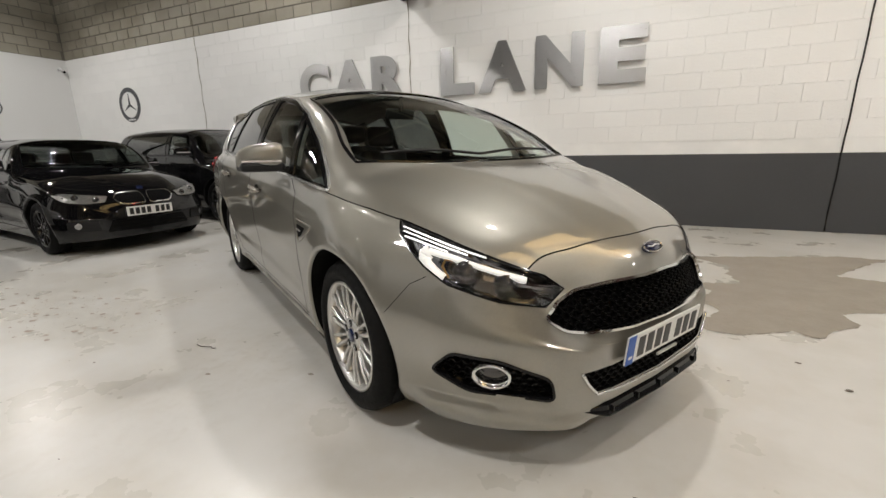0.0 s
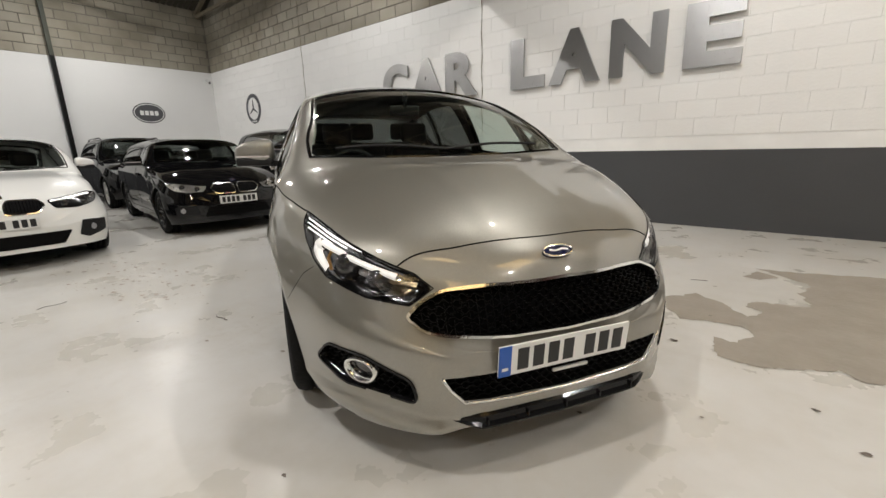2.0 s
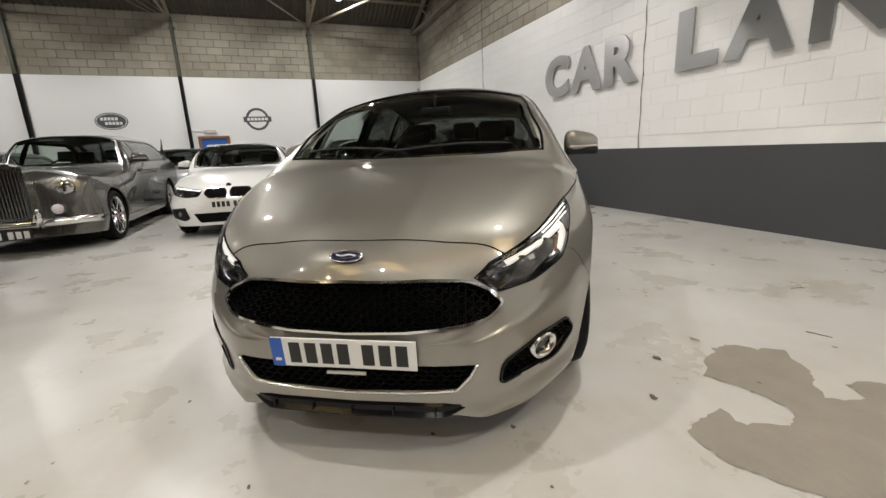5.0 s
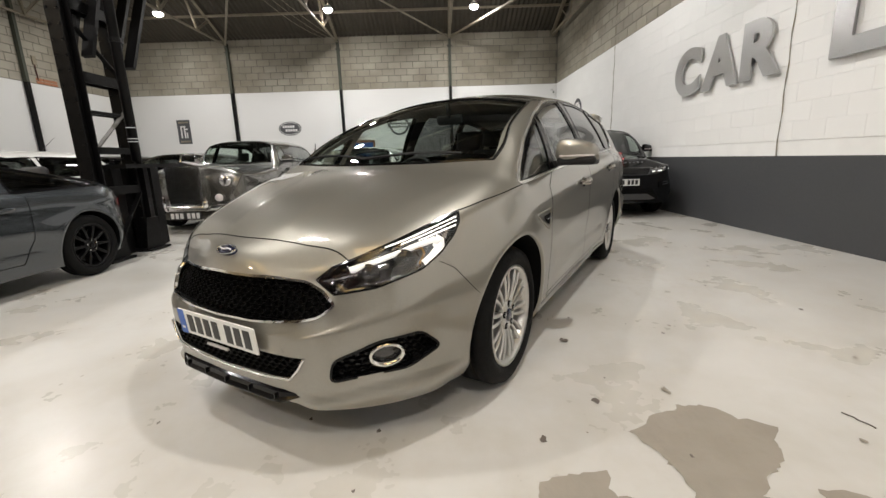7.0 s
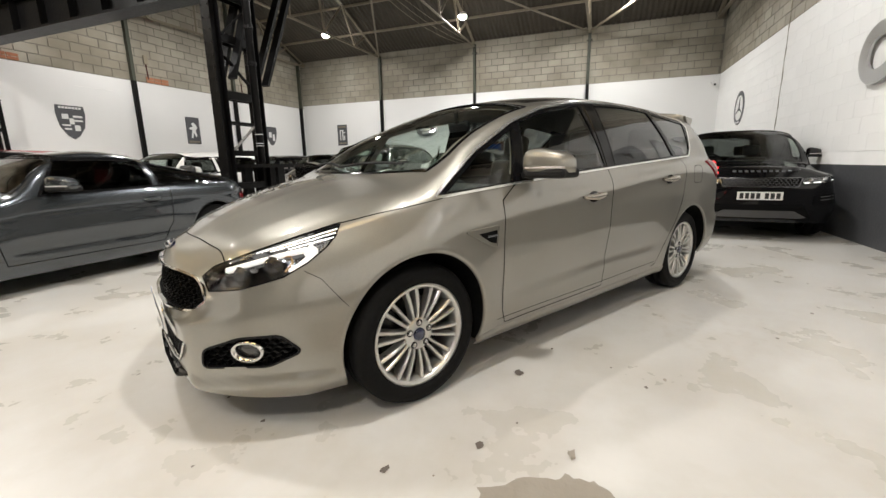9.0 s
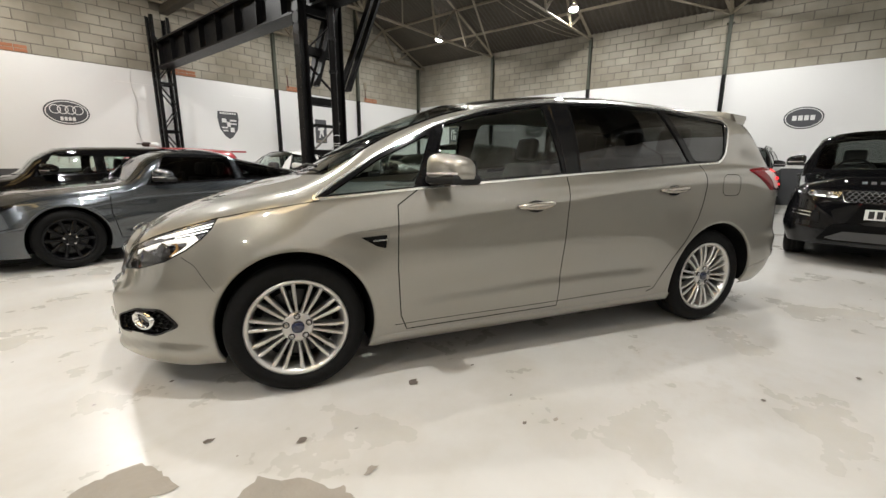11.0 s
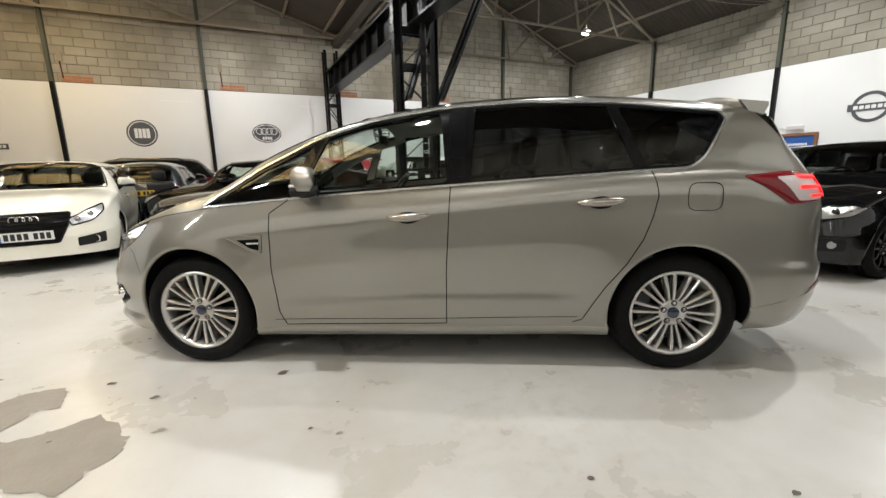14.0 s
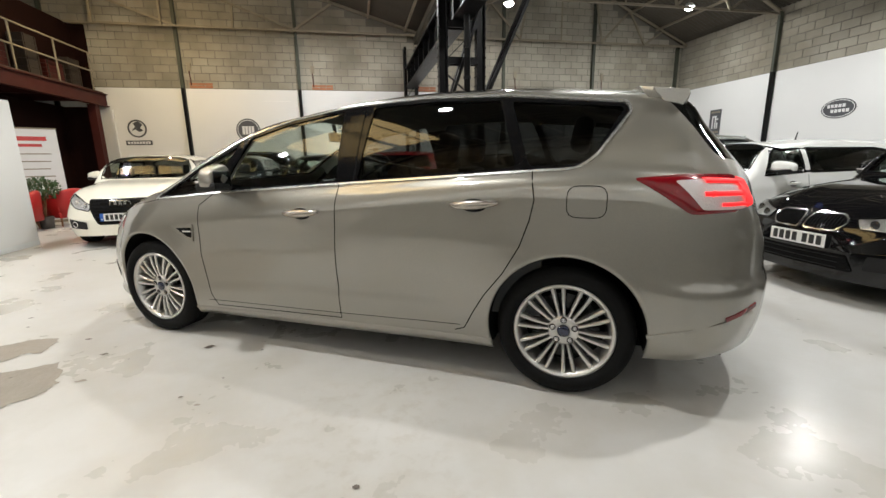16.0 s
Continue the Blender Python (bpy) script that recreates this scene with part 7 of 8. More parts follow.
lamp_pair(car, sh, [(0.42, 0.07, 0.60), (0.66, 0.16, 0.64), (0.82, 0.40, 0.78), (0.68, 0.2, 0.76), (0.44, 0.08, 0.69)], 45, "headlamp", M_BOWL, M_LENS)
redcar, sh, d = saloon("red_hatchback", "red hatchback with a spoiler behind the dark cars", (-2.35, -6.2), 3, 3.95, 1.7, 1.50, 2.5, 0.75, 1.0, 1.05, 1.0, (0.4, -1.6), 1.05, P_RED, M_ALLOY, 0.31, 8, "slim", stations=44, nose_z=0.75)
bm = bmesh.new(); box(bm, (-1.95, -0.55, 1.40), (-1.62, 0.55, 1.44), bevel=0.012); part("roof_spoiler", bm, P_RED, redcar)
car, sh, d = saloon("dark_crossover", "dark plum crossover parked along the south wall", (2.05, -7.85), 1, 4.37, 1.72, 1.58, 2.65, 0.85, 1.08, 1.2, 1.08, (0.3, -1.6), 1.15, P_BLACK, M_ALLOY, 0.34, 8, "slim", stations=44, nose_z=0.85, ride=0.22)
intake(car, sh, flat_side([(d["xr"] + 0.50, 1.02), (d["xr"] + 0.10, 1.02), (d["xr"] + 0.10, 0.90), (d["xr"] + 0.26, 0.92)]), SIDE, "tail_lamp", True, M_REDLENS)
for s in (1, -1):
    bm = bmesh.new(); rod(bm, [(0.2, s * 0.57, 1.51), (0.05, s * 0.57, 1.55), (-1.2, s * 0.57, 1.545), (-1.35, s * 0.57, 1.49)], 0.018, 6); part("roof_rail", bm, M_REFLECT, car)
car, sh, d = saloon("city_car", "grey city car with black roof seen from behind", (1.15, -5.75), -96, 2.7, 1.6, 1.42, 1.87, 0.42, 0.98, 0.7, 0.96, (0.3, -0.95), 1.0, P_GREY, M_ALLOY, 0.29, 6, "slim", stations=44, nose_z=0.72)
p = sh.on(0, 0.78, REAR, 0.02)
plate(car, pose(p.x, 0, 0.78, 0, 0, -90), 0.52, 0.111, (4, 3), M_YPLATE)
for mirror in (False, True):
    part("tail_lamp", sh.patch(rounded([(-0.78, 0.80), (-0.52, 0.80), (-0.52, 0.92), (-0.78, 0.94)], 0.02), REAR, 0.008, mirror, rings=3), M_REDLENS, car)
# valeting things left on the red car's roof
rz = 1.49
br = thing("valeting_brush", "dark bristle brush lying on the red car's roof", "brush", pose(-2.20, -5.80, rz))
bm = bmesh.new(); box(bm, (-0.09, -0.05, 0.0), (0.07, 0.05, 0.09), bevel=0.03); part("bristle_head", bm, plain("dark_brown_bristle", (0.03, 0.018, 0.012), 0.8, bump=0.6, bump_scale=90), br, smooth=True)
bm = bmesh.new(); rod(bm, [(0.06, 0, 0.05), (0.17, 0.01, 0.055)], 0.012, 8); part("brush_handle", bm, M_PLASTIC, br)
bm = bmesh.new(); bmesh.ops.create_icosphere(bm, subdivisions=3, radius=1)
for v in bm.verts:
    n = noise.noise(v.co * 2.2) * 0.25
    v.co = Vector((v.co.x * 0.11 * (1 + n) - 2.36, v.co.y * 0.09 * (1 + n) - 5.78, rz + max(-0.02, v.co.z * 0.075 * (1 + n)) + 0.02))
tagged(part("valeting_cloth", bm, M_OFFWHITE, smooth=True), "crumpled white cloth lying on the red car's roof", "cloth")

# ---- signs and fittings on the walls ----
def on_wall(x, y, z, facing):
    """A pose whose -y looks into the hall from a wall."""
    return pose(x, y, z, 0, 0, {"north": 0, "west": 90, "south": 180}[facing])


def ellipse(rx, rz, n=40):
    return [(rx * math.cos(2 * math.pi * k / n), rz * math.sin(2 * math.pi * k / n)) for k in range(n)]


def ring_plate(bm, rx, rz, w, d, m=None, n=40, y=0.0):
    m = (m or Matrix()) @ Matrix.Translation((0, y, 0))
    loops = []
    for (ax, az, yy) in ((rx, rz, d), (rx, rz, 0), (rx - w, rz - w, 0), (rx - w, rz - w, d)):
        loops.append([bm.verts.new(m @ Vector((ax * math.cos(2 * math.pi * k / n), yy, az * math.sin(2 * math.pi * k / n)))) for k in range(n)])
    for a, b in zip(loops, loops[1:] + loops[:1]):
        for k in range(n):
            bm.faces.new((a[k], a[(k + 1) % n], b[(k + 1) % n], b[k]))
    bmesh.ops.recalc_face_normals(bm, faces=bm.faces)
    return bm


def sign(m, label, pieces):
    """A wall sign from (name, kind of piece, sizes, material) pieces, each in front of the last."""
    s = thing("wall_sign", label, "sign", m, "wall signs")
    for nm, bm, mat in pieces:
        for piece in islands(bm):
            part(nm, piece, mat, s)
    return s


def islands(bm):
    """The loose pieces of a bmesh, each as a bmesh of its own."""
    bm.faces.index_update()
    left, out = set(bm.faces), []
    for start in bm.faces:
        if start not in left:
            continue
        left.discard(start)
        todo = [start]
        group = set(todo)
        while todo:
            for e in todo.pop().edges:
                for f in e.link_faces:
                    if f in left:
                        left.discard(f); group.add(f); todo.append(f)
        one, made = bmesh.new(), {}
        for f in sorted(group, key=lambda f: f.index):
            for v in f.verts:
                if v not in made:
                    made[v] = one.verts.new(v.co)
            one.faces.new([made[v] for v in f.verts])
        out.append(one)
    bm.free()
    return out


def flat(outline, y, d=0.006):
    return slab(bmesh.new(), outline, d, Matrix.Translation((0, y, 0)))


def bars(y, spots, d=0.004):
    bm = bmesh.new()
    for x, z, w, h in spots:
        box(bm, (x - w / 2, y, z - h / 2), (x + w / 2, y + d, z + h / 2))
    return bm


def band_of(n, w, h, z, gap=0.25, x=0.0):
    step = w / n
    return [(x - w / 2 + step * (k + 0.5), z, step * (1 - gap), h) for k in range(n)]


def oval_sign(m, label, rx, rz, extra):
    return sign(m, label, [("sign_disc", flat(ellipse(rx, rz), -0.01, 0.01), M_SIGN), ("sign_edge", ring_plate(bmesh.new(), rx * 0.93, rz * 0.90, rz * 0.07, 0.004, None, 40, -0.014), M_OFFWHITE)] + extra)


# west wall: oval, barred ring, oval, tall rectangle
oval_sign(on_wall(WEST, 5.06, 2.36, "west"), "dark grey oval wall sign with pale script bar", 0.42, 0.29, [("script_bar", bars(-0.018, band_of(4, 0.5, 0.13, 0.0)), M_OFFWHITE)])
bm = ring_plate(bmesh.new(), 0.36, 0.36, 0.075, 0.01, None, 40, -0.01)
sign(on_wall(WEST, 1.17, 2.39, "west"), "dark grey ring sign crossed by a lettered bar", [("sign_ring", bm, M_SIGN), ("cross_bar", bars(-0.014, [(0, 0, 0.86, 0.17)], 0.012), M_SIGN), ("letter_bar", bars(-0.018, band_of(6, 0.66, 0.085, 0)), M_OFFWHITE)])
oval_sign(on_wall(WEST, -2.90, 2.385, "west"), "dark grey oval wall sign with two pale text bars", 0.42, 0.25, [("text_bar", bars(-0.018, band_of(5, 0.46, 0.085, 0.07, x=-0.05) + band_of(5, 0.46, 0.085, -0.06, x=0.05)), M_OFFWHITE)])
sign(on_wall(WEST, -6.85, 2.38, "west"), "dark upright rectangular wall sign with pale monogram", [("sign_panel", flat([(-0.24, -0.43), (0.24, -0.43), (0.24, 0.43), (-0.24, 0.43)], -0.01, 0.01), M_SIGN), ("monogram", bars(-0.014, [(-0.1, 0, 0.05, 0.44), (0.02, 0.0, 0.05, 0.44), (-0.02, 0.19, 0.18, 0.045), (0.08, 0.1, 0.12, 0.045), (0.1, -0.12, 0.05, 0.2)]), M_OFFWHITE), ("text_bar", bars(-0.014, band_of(5, 0.38, 0.06, 0.34) + band_of(5, 0.38, 0.06, -0.34)), M_ANGLE)])
# north wall: three-pointed star ring
bm = ring_plate(bmesh.new(), 0.42, 0.42, 0.105, 0.01, None, 40, -0.01)
star = bmesh.new()
for k in range(3):
    a = math.pi / 2 + 2 * math.pi * k / 3
    slab(star, [(0.27 * math.cos(a), 0.27 * math.sin(a)), (0.035 * math.cos(a + 1.05), 0.035 * math.sin(a + 1.05)), (0, 0), (0.035 * math.cos(a - 1.05), 0.035 * math.sin(a - 1.05))], 0.012, Matrix.Translation((0, -0.014, 0)))
sign(on_wall(-11.82, NORTH, 2.40, "north"), "dark grey ring sign around a three-armed star", [("sign_ring", bm, M_SIGN), ("star", star, M_SIGN), ("inner_ring", ring_plate(bmesh.new(), 0.31, 0.31, 0.02, 0.004, None, 40, -0.014), M_OFFWHITE), ("text_bar", bars(-0.014, band_of(6, 0.3, 0.04, -0.36)), M_OFFWHITE)])
# south wall, from west to east
SHIELD = [(-0.3, 0.40), (0.3, 0.40), (0.32, 0.2), (0.27, -0.12), (0.12, -0.34), (0, -0.42), (-0.12, -0.34), (-0.27, -0.12), (-0.32, 0.2)]
sign(on_wall(-12.2, SOUTH, 2.3, "south"), "dark grey shield sign with pale markings", [("sign_shield", flat([(x * 0.9, z * 0.9) for x, z in SHIELD], -0.01, 0.01), M_SIGN), ("mark", bars(-0.014, [(-0.08, 0.05, 0.14, 0.2), (0.1, -0.05, 0.12, 0.26)]), M_OFFWHITE)])
sign(on_wall(-8.71, SOUTH, 2.30, "south"), "dark upright rectangular sign with pale animal shape", [("sign_panel", flat([(-0.24, -0.42), (0.24, -0.42), (0.24, 0.42), (-0.24, 0.42)], -0.01, 0.01), M_SIGN), ("emblem", flat([(-0.10, -0.22), (-0.04, -0.24), (0.0, -0.06), (0.08, -0.2), (0.12, -0.17), (0.08, 0.02), (0.15, 0.1), (0.1, 0.2), (0.02, 0.26), (-0.05, 0.22), (-0.02, 0.12), (-0.12, 0.1), (-0.14, 0.04), (-0.04, 0.02)], -0.014), M_OFFWHITE), ("text_bar", bars(-0.014, band_of(7, 0.4, 0.06, -0.35)), M_ANGLE)])
sign(on_wall(-5.34, SOUTH, 2.30, "south"), "dark grey shield sign with striped quarters", [("sign_shield", flat(SHIELD, -0.01, 0.01), M_SIGN), ("stripe", bars(-0.014, [(0.14, 0.14, 0.2, 0.05), (0.14, 0.04, 0.2, 0.04), (-0.13, -0.08, 0.18, 0.04), (-0.11, -0.17, 0.15, 0.04), (-0.13, 0.13, 0.14, 0.12), (0.1, -0.14, 0.12, 0.14), (0, 0.02, 0.1, 0.14)]), M_OFFWHITE), ("text_bar", bars(-0.014, band_of(7, 0.5, 0.05, 0.345)), M_OFFWHITE)])
rings4 = bmesh.new()
for k in range(4):
    ring_plate(rings4, 0.105, 0.105, 0.018, 0.004, Matrix.Translation((-0.21 + 0.14 * k, 0, 0.06)), 28, -0.014)
oval_sign(on_wall(-1.53, SOUTH, 2.34, "south"), "dark grey oval sign with four pale linked rings", 0.43, 0.29, [("linked_ring", rings4, M_OFFWHITE), ("text_bar", bars(-0.014, band_of(4, 0.3, 0.085, -0.15)), M_OFFWHITE)])
sign(on_wall(1.76, SOUTH, 2.29, "south"), "dark grey round sign with pale square letter bars", [("sign_disc", flat(ellipse(0.37, 0.37), -0.01, 0.01), M_SIGN), ("inner_ring", ring_plate(bmesh.new(), 0.33, 0.33, 0.02, 0.004, None, 40, -0.014), M_OFFWHITE), ("letter_bar", bars(-0.014, band_of(4, 0.38, 0.26, 0.0, 0.2)), M_OFFWHITE)])
oct_ = bmesh.new()
ring_plate(oct_, 0.27, 0.27, 0.045, 0.01, Matrix.Translation((0, 0, 0.14)), 36, -0.01)
slab(oct_, [(-0.1, 0.2), (0.05, 0.27), (0.16, 0.16), (0.08, 0.06), (0.16, -0.02), (0.04, -0.06), (-0.05, 0.02), (-0.17, -0.03), (-0.05, 0.1)], 0.01, Matrix.Translation((0, -0.01, 0.1)))
sign(on_wall(5.01, SOUTH, 2.21, "south"), "dark round emblem above a long dark lettered bar", [("emblem", oct_, M_SIGN), ("name_bar", bars(-0.01, [(0, -0.29, 0.74, 0.14)], 0.01), M_SIGN), ("letter_bar", bars(-0.014, band_of(8, 0.66, 0.075, -0.29)), M_OFFWHITE)])

# steel letters on the north wall
for ch, x0, x1 in (("C", -6.15, -5.42), ("A", -5.36, -4.52), ("R", -4.47, -3.75), ("L", -3.08, -2.475), ("A", -2.40, -1.61), ("N", -1.48, -0.765), ("E", -0.55, 0.08)):
    bm = lettering(bmesh.new(), ch, 0.76, 0.03, Matrix.Translation(((x0 + x1) / 2, NORTH - 0.05, 2.418)), 0.05, x1 - x0)
    tagged(part("steel_letter", bm, M_BRUSHED), "large brushed steel capital letter standing off the white wall", "letter", "steel letters")

# cables, cameras, emergency light, conduits
for x, sag in ((2.38, 0.004), (-3.69, 0.01), (-9.08, 0.015)):
    bm = bmesh.new(); rod(bm, [(x + sag * math.sin(k * 1.9 + x) + 0.10 * (k / 24 if x > 0 else 0), NORTH - 0.008, 0.02 + 5.6 * k / 24 if x > 0 else 1.02 + 4.4 * k / 24) for k in range(25)], 0.009 if x > 0 else 0.007, 6)
    tagged(part("wall_cable", bm, M_PLASTIC if x > 0 else M_ANGLE, smooth=True), "dark cable clipped down the painted wall", "cable", "wall cables")


def dome_camera(m):
    c = thing("security_camera", "small white dome security camera on a bracket", "camera", m, "security cameras")
    bm = bmesh.new(); rod(bm, [(0, 0, 0), (0, -0.09, 0)], 0.03, 12); part("bracket", bm, M_OFFWHITE, c, smooth=True)
    bm = bmesh.new(); rod(bm, [(-0.02, -0.09, 0.03), (0.03, -0.16, -0.05)], [0.045, 0.04], 14); part("camera_body", bm, M_OFFWHITE, c, smooth=True)
    bm = bmesh.new(); bmesh.ops.create_uvsphere(bm, u_segments=14, v_segments=8, radius=0.032, matrix=Matrix.Translation((0.035, -0.165, -0.06))); part("camera_lens", bm, M_TRIM, c, smooth=True)


dome_camera(on_wall(WEST, 6.82, 3.42, "west"))
dome_camera(on_wall(-3.2, NORTH, 3.66, "north"))
em = thing("emergency_light", "white bulkhead emergency light on the west wall", "lamp", on_wall(WEST, -0.30, 2.03, "west"))
bm = bmesh.new(); box(bm, (-0.2, -0.07, -0.06), (0.2, 0, 0.06), bevel=0.015); part("housing", bm, M_OFFWHITE, em)
bm = bmesh.new(); box(bm, (-0.18, -0.078, -0.045), (0.18, -0.07, 0.045)); part("diffuser", bm, M_WHITELENS, em)
bm = bmesh.new(); rod(bm, [(-0.2, -0.02, 0), (-0.55, -0.02, 0.02), (-0.9, -0.015, 0.05)], 0.008, 6); part("lead", bm, M_OFFWHITE, em)
nb = thing("notice_door", "blue notice panel in a brown timber frame", "door", on_wall(WEST, -0.22, 0, "west"))
M_TIMBER = plain("brown_varnished_timber", (0.20, 0.09, 0.04), 0.45, vary=0.25, scale=4)
for a, b in (((-0.46, 0), (-0.38, 1.80)), ((0.38, 0), (0.46, 1.80)), ((-0.46, 1.80), (0.46, 1.88))):
    bm = bmesh.new(); box(bm, (a[0], -0.05, a[1]), (b[0], 0, b[1]), bevel=0.006); part("frame_rail", bm, M_TIMBER, nb)
bm = bmesh.new(); box(bm, (-0.38, -0.02, 0), (0.38, -0.004, 1.80)); part("blue_panel", bm, plain("blue_notice_print", (0.02, 0.09, 0.33), 0.4), nb)
for piece in islands(bars(-0.026, band_of(9, 0.5, 0.06, 1.58))):
    part("notice_bar", piece, M_OFFWHITE, nb)

# clay brick insets and rusty hooks high on the south wall
for x in (3.0, -0.7, -4.2, -7.75, -11.2):
    i = thing("clay_brick_inset", "row of red clay bricks let into grey blockwork", "brickwork", pose(x, SOUTH, PAINTED - 0.03), "clay brick insets")
    for k in range(3):
        bm = bmesh.new(); box(bm, (-0.33 + 0.225 * k, -0.01, -0.07), (-0.33 + 0.225 * k + 0.213, 0.012, 0.0), bevel=0.004); part("brick", bm, M_ORANGE, i)
        bm = bmesh.new(); box(bm, (-0.33 + 0.225 * k, -0.01, 0.012), (-0.33 + 0.225 * k + 0.213, 0.012, 0.08), bevel=0.004); part("brick", bm, M_ORANGE, i)
    h = thing("wall_bracket", "rusty steel bracket hanging on the blockwork", "bracket", pose(x + 0.28, SOUTH + 0.02, PAINTED + 0.28), "wall brackets")
    bm = bmesh.new(); bar(bm, (0, 0, -0.3), (0.03, 0, 0.35), 0.03, 0.012, (0, 1, 0)); part("stem", bm, M_RED, h)
    bm = bmesh.new(); box(bm, (-0.05, -0.02, 0.12), (0.07, 0.02, 0.36), bevel=0.01); part("head", bm, M_ANGLE, h)
# boxed-out faint panel lines on the white boards
bm = bmesh.new()
for x in (-3.0, 0.8, -6.0):
    box(bm, (x - 0.45, SOUTH, 3.2), (x + 0.45, SOUTH + 0.006, 3.212))
tagged(part("board_trim", bm, M_WJOINT), "thin pale trim on the white boarding", "trim", kind="structure")
# conduit with a lead beside the pillar
bm = bmesh.new(); rod(bm, [(-2.95 + 0.04 * math.sin(k * 0.7), SOUTH + 0.03, 3.5 - 0.12 * k) for k in range(22)], 0.012, 6)
tagged(part("hanging_lead", bm, M_OFFWHITE, smooth=True), "pale cable hanging beside the lattice pillar", "cable")
# loose wires under the roof
for k in range(3):
    bm = bmesh.new(); rod(bm, [(-14.0 + 4.5 * t, -0.9 - 1.6 * t - 0.15 * k, 5.35 + 1.0 * t - 0.5 * (0.3 + 0.18 * k) * 4 * t * (1 - t)) for t in [q / 16 for q in range(17)]], 0.008, 5)
    tagged(part("slack_wire", bm, M_ANGLE, smooth=True), "slack pale wire looped under the roof", "wire", "slack wires")

# ---- marks on the floor ----
from mathutils.geometry import delaunay_2d_cdt


def blot(name, pts, material, label, wob, seed, z=0.003):
    """A bare patch with a ragged edge: an outline broken up by noise, and a worn thin edge."""
    pts = dense(pts, 0.02)
    out = []
    for x, y in pts:
        v = noise.noise_vector(Vector((x * 9, y * 9, seed))) * wob + noise.noise_vector(Vector((x * 31, y * 31, seed))) * wob * 0.5
        out.append((x + v.x, y + v.y))
    k = len(out)
    vs, _, fs, _, _, _ = delaunay_2d_cdt([Vector(p) for p in out], [(i, (i + 1) % k) for i in range(k)], [list(range(k))], 1, 1e-5)
    bm = bmesh.new()
    made = [bm.verts.new((v.x, v.y, z)) for v in vs]
    for f in fs:
        face = bm.faces.new([made[i] for i in f])
        face.normal_update()
        if face.normal.z < 0:
            face.normal_flip()
    return tagged(part(name, bm, material), label, "floor patch", "bare floor patches")


blot("bare_patch", [(0.50, 3.03), (0.66, 2.98), (0.82, 3.06), (1.0, 3.18), (1.12, 3.10), (1.42, 3.45), (1.40, 3.62), (1.70, 3.76), (2.1, 3.9), (2.6, 3.7), (2.9, 4.3), (2.4, 4.6), (1.95, 4.62), (1.72, 4.67), (2.0, 5.05), (2.4, 5.5), (2.05, 5.52), (0.85, 5.08), (0.58, 5.06), (0.95, 4.7), (0.85, 4.42), (0.95, 4.16), (0.62, 4.08), (0.56, 3.93), (0.66, 3.88), (0.61, 3.74), (0.43, 3.90), (0.25, 4.04), (0.12, 3.86), (0.10, 3.74), (0.16, 3.55), (0.25, 3.46), (0.40, 3.50), (0.58, 3.51), (0.64, 3.45), (0.58, 3.24), (0.45, 3.27)], M_BARE, "bare brown concrete where the floor paint has worn away", 0.04, 1)
blot("bare_patch", [(0.62, 4.68), (0.50, 4.72), (0.60, 4.95), (0.75, 4.85)], M_BARE, "bare brown concrete where the floor paint has worn away", 0.025, 2)
rnd = random.Random(7)
M_CHIP = plain("dark_paint_chip", (0.12, 0.10, 0.085), 0.8, vary=0.3, scale=30)
CHIPS = [(-0.04, 3.74, 0.045), (0.025, 3.378, 0.04), (-0.68, 4.06, 0.018), (-0.79, 4.16, 0.02), (0.283, 3.075, 0.035), (1.03, 2.47, 0.03), (-1.48, 1.61, 0.03), (-0.62, 3.42, 0.055), (0.2, 2.4, 0.02), (-0.3, 4.9, 0.02), (-1.6, 4.9, 0.02), (0.9, 2.7, 0.02), (0.35, 4.3, 0.03), (-2.2, 5.3, 0.02), (-1.0, 5.2, 0.025), (-3.1, 5.6, 0.02), (0.1, 1.4, 0.015), (-0.6, 1.1, 0.015), (-2.0, 1.4, 0.02)]
for _ in range(70):
    CHIPS.append((rnd.uniform(-5, 2), rnd.uniform(0.3, 6.5), rnd.uniform(0.006, 0.014)))
for k, (x, y, r) in enumerate(CHIPS):
    bm = bmesh.new()
    n = 9
    r *= 0.45 if r > 0.025 else 0.6
    f = bm.faces.new([bm.verts.new((x + r * rnd.uniform(0.5, 1.3) * math.cos(2 * math.pi * i / n) * 1.5, y + r * rnd.uniform(0.5, 1.2) * math.sin(2 * math.pi * i / n), 0.004)) for i in range(n)])
    tagged(part("paint_chip", bm, M_CHIP if k % 3 else M_BARE), "small dark chip in the floor paint", "floor mark", "paint chips")
for k, (x, y, a, l) in enumerate([(-3.69, 0.92, 1.75, 0.2), (0.22, 4.40, 0.25, 0.11), (-0.30, 5.15, 1.2, 0.10), (-2.3, 1.62, 0.1, 0.16)]):
    bm = bmesh.new()
    pts = [(x + l * (t - 0.5) * math.cos(a) + l * 0.07 * math.sin(7 * t + x), y + l * (t - 0.5) * math.sin(a) + l * 0.05 * math.sin(11 * t + y), 0.004) for t in [q / 12 for q in range(13)]]
    for p, q in zip(pts, pts[1:]):
        bar(bm, p, q, 0.0045, 0.003)
    tagged(part("floor_crack", bm, M_CHIP), "thin dark crack in the painted floor", "floor mark", "floor cracks")

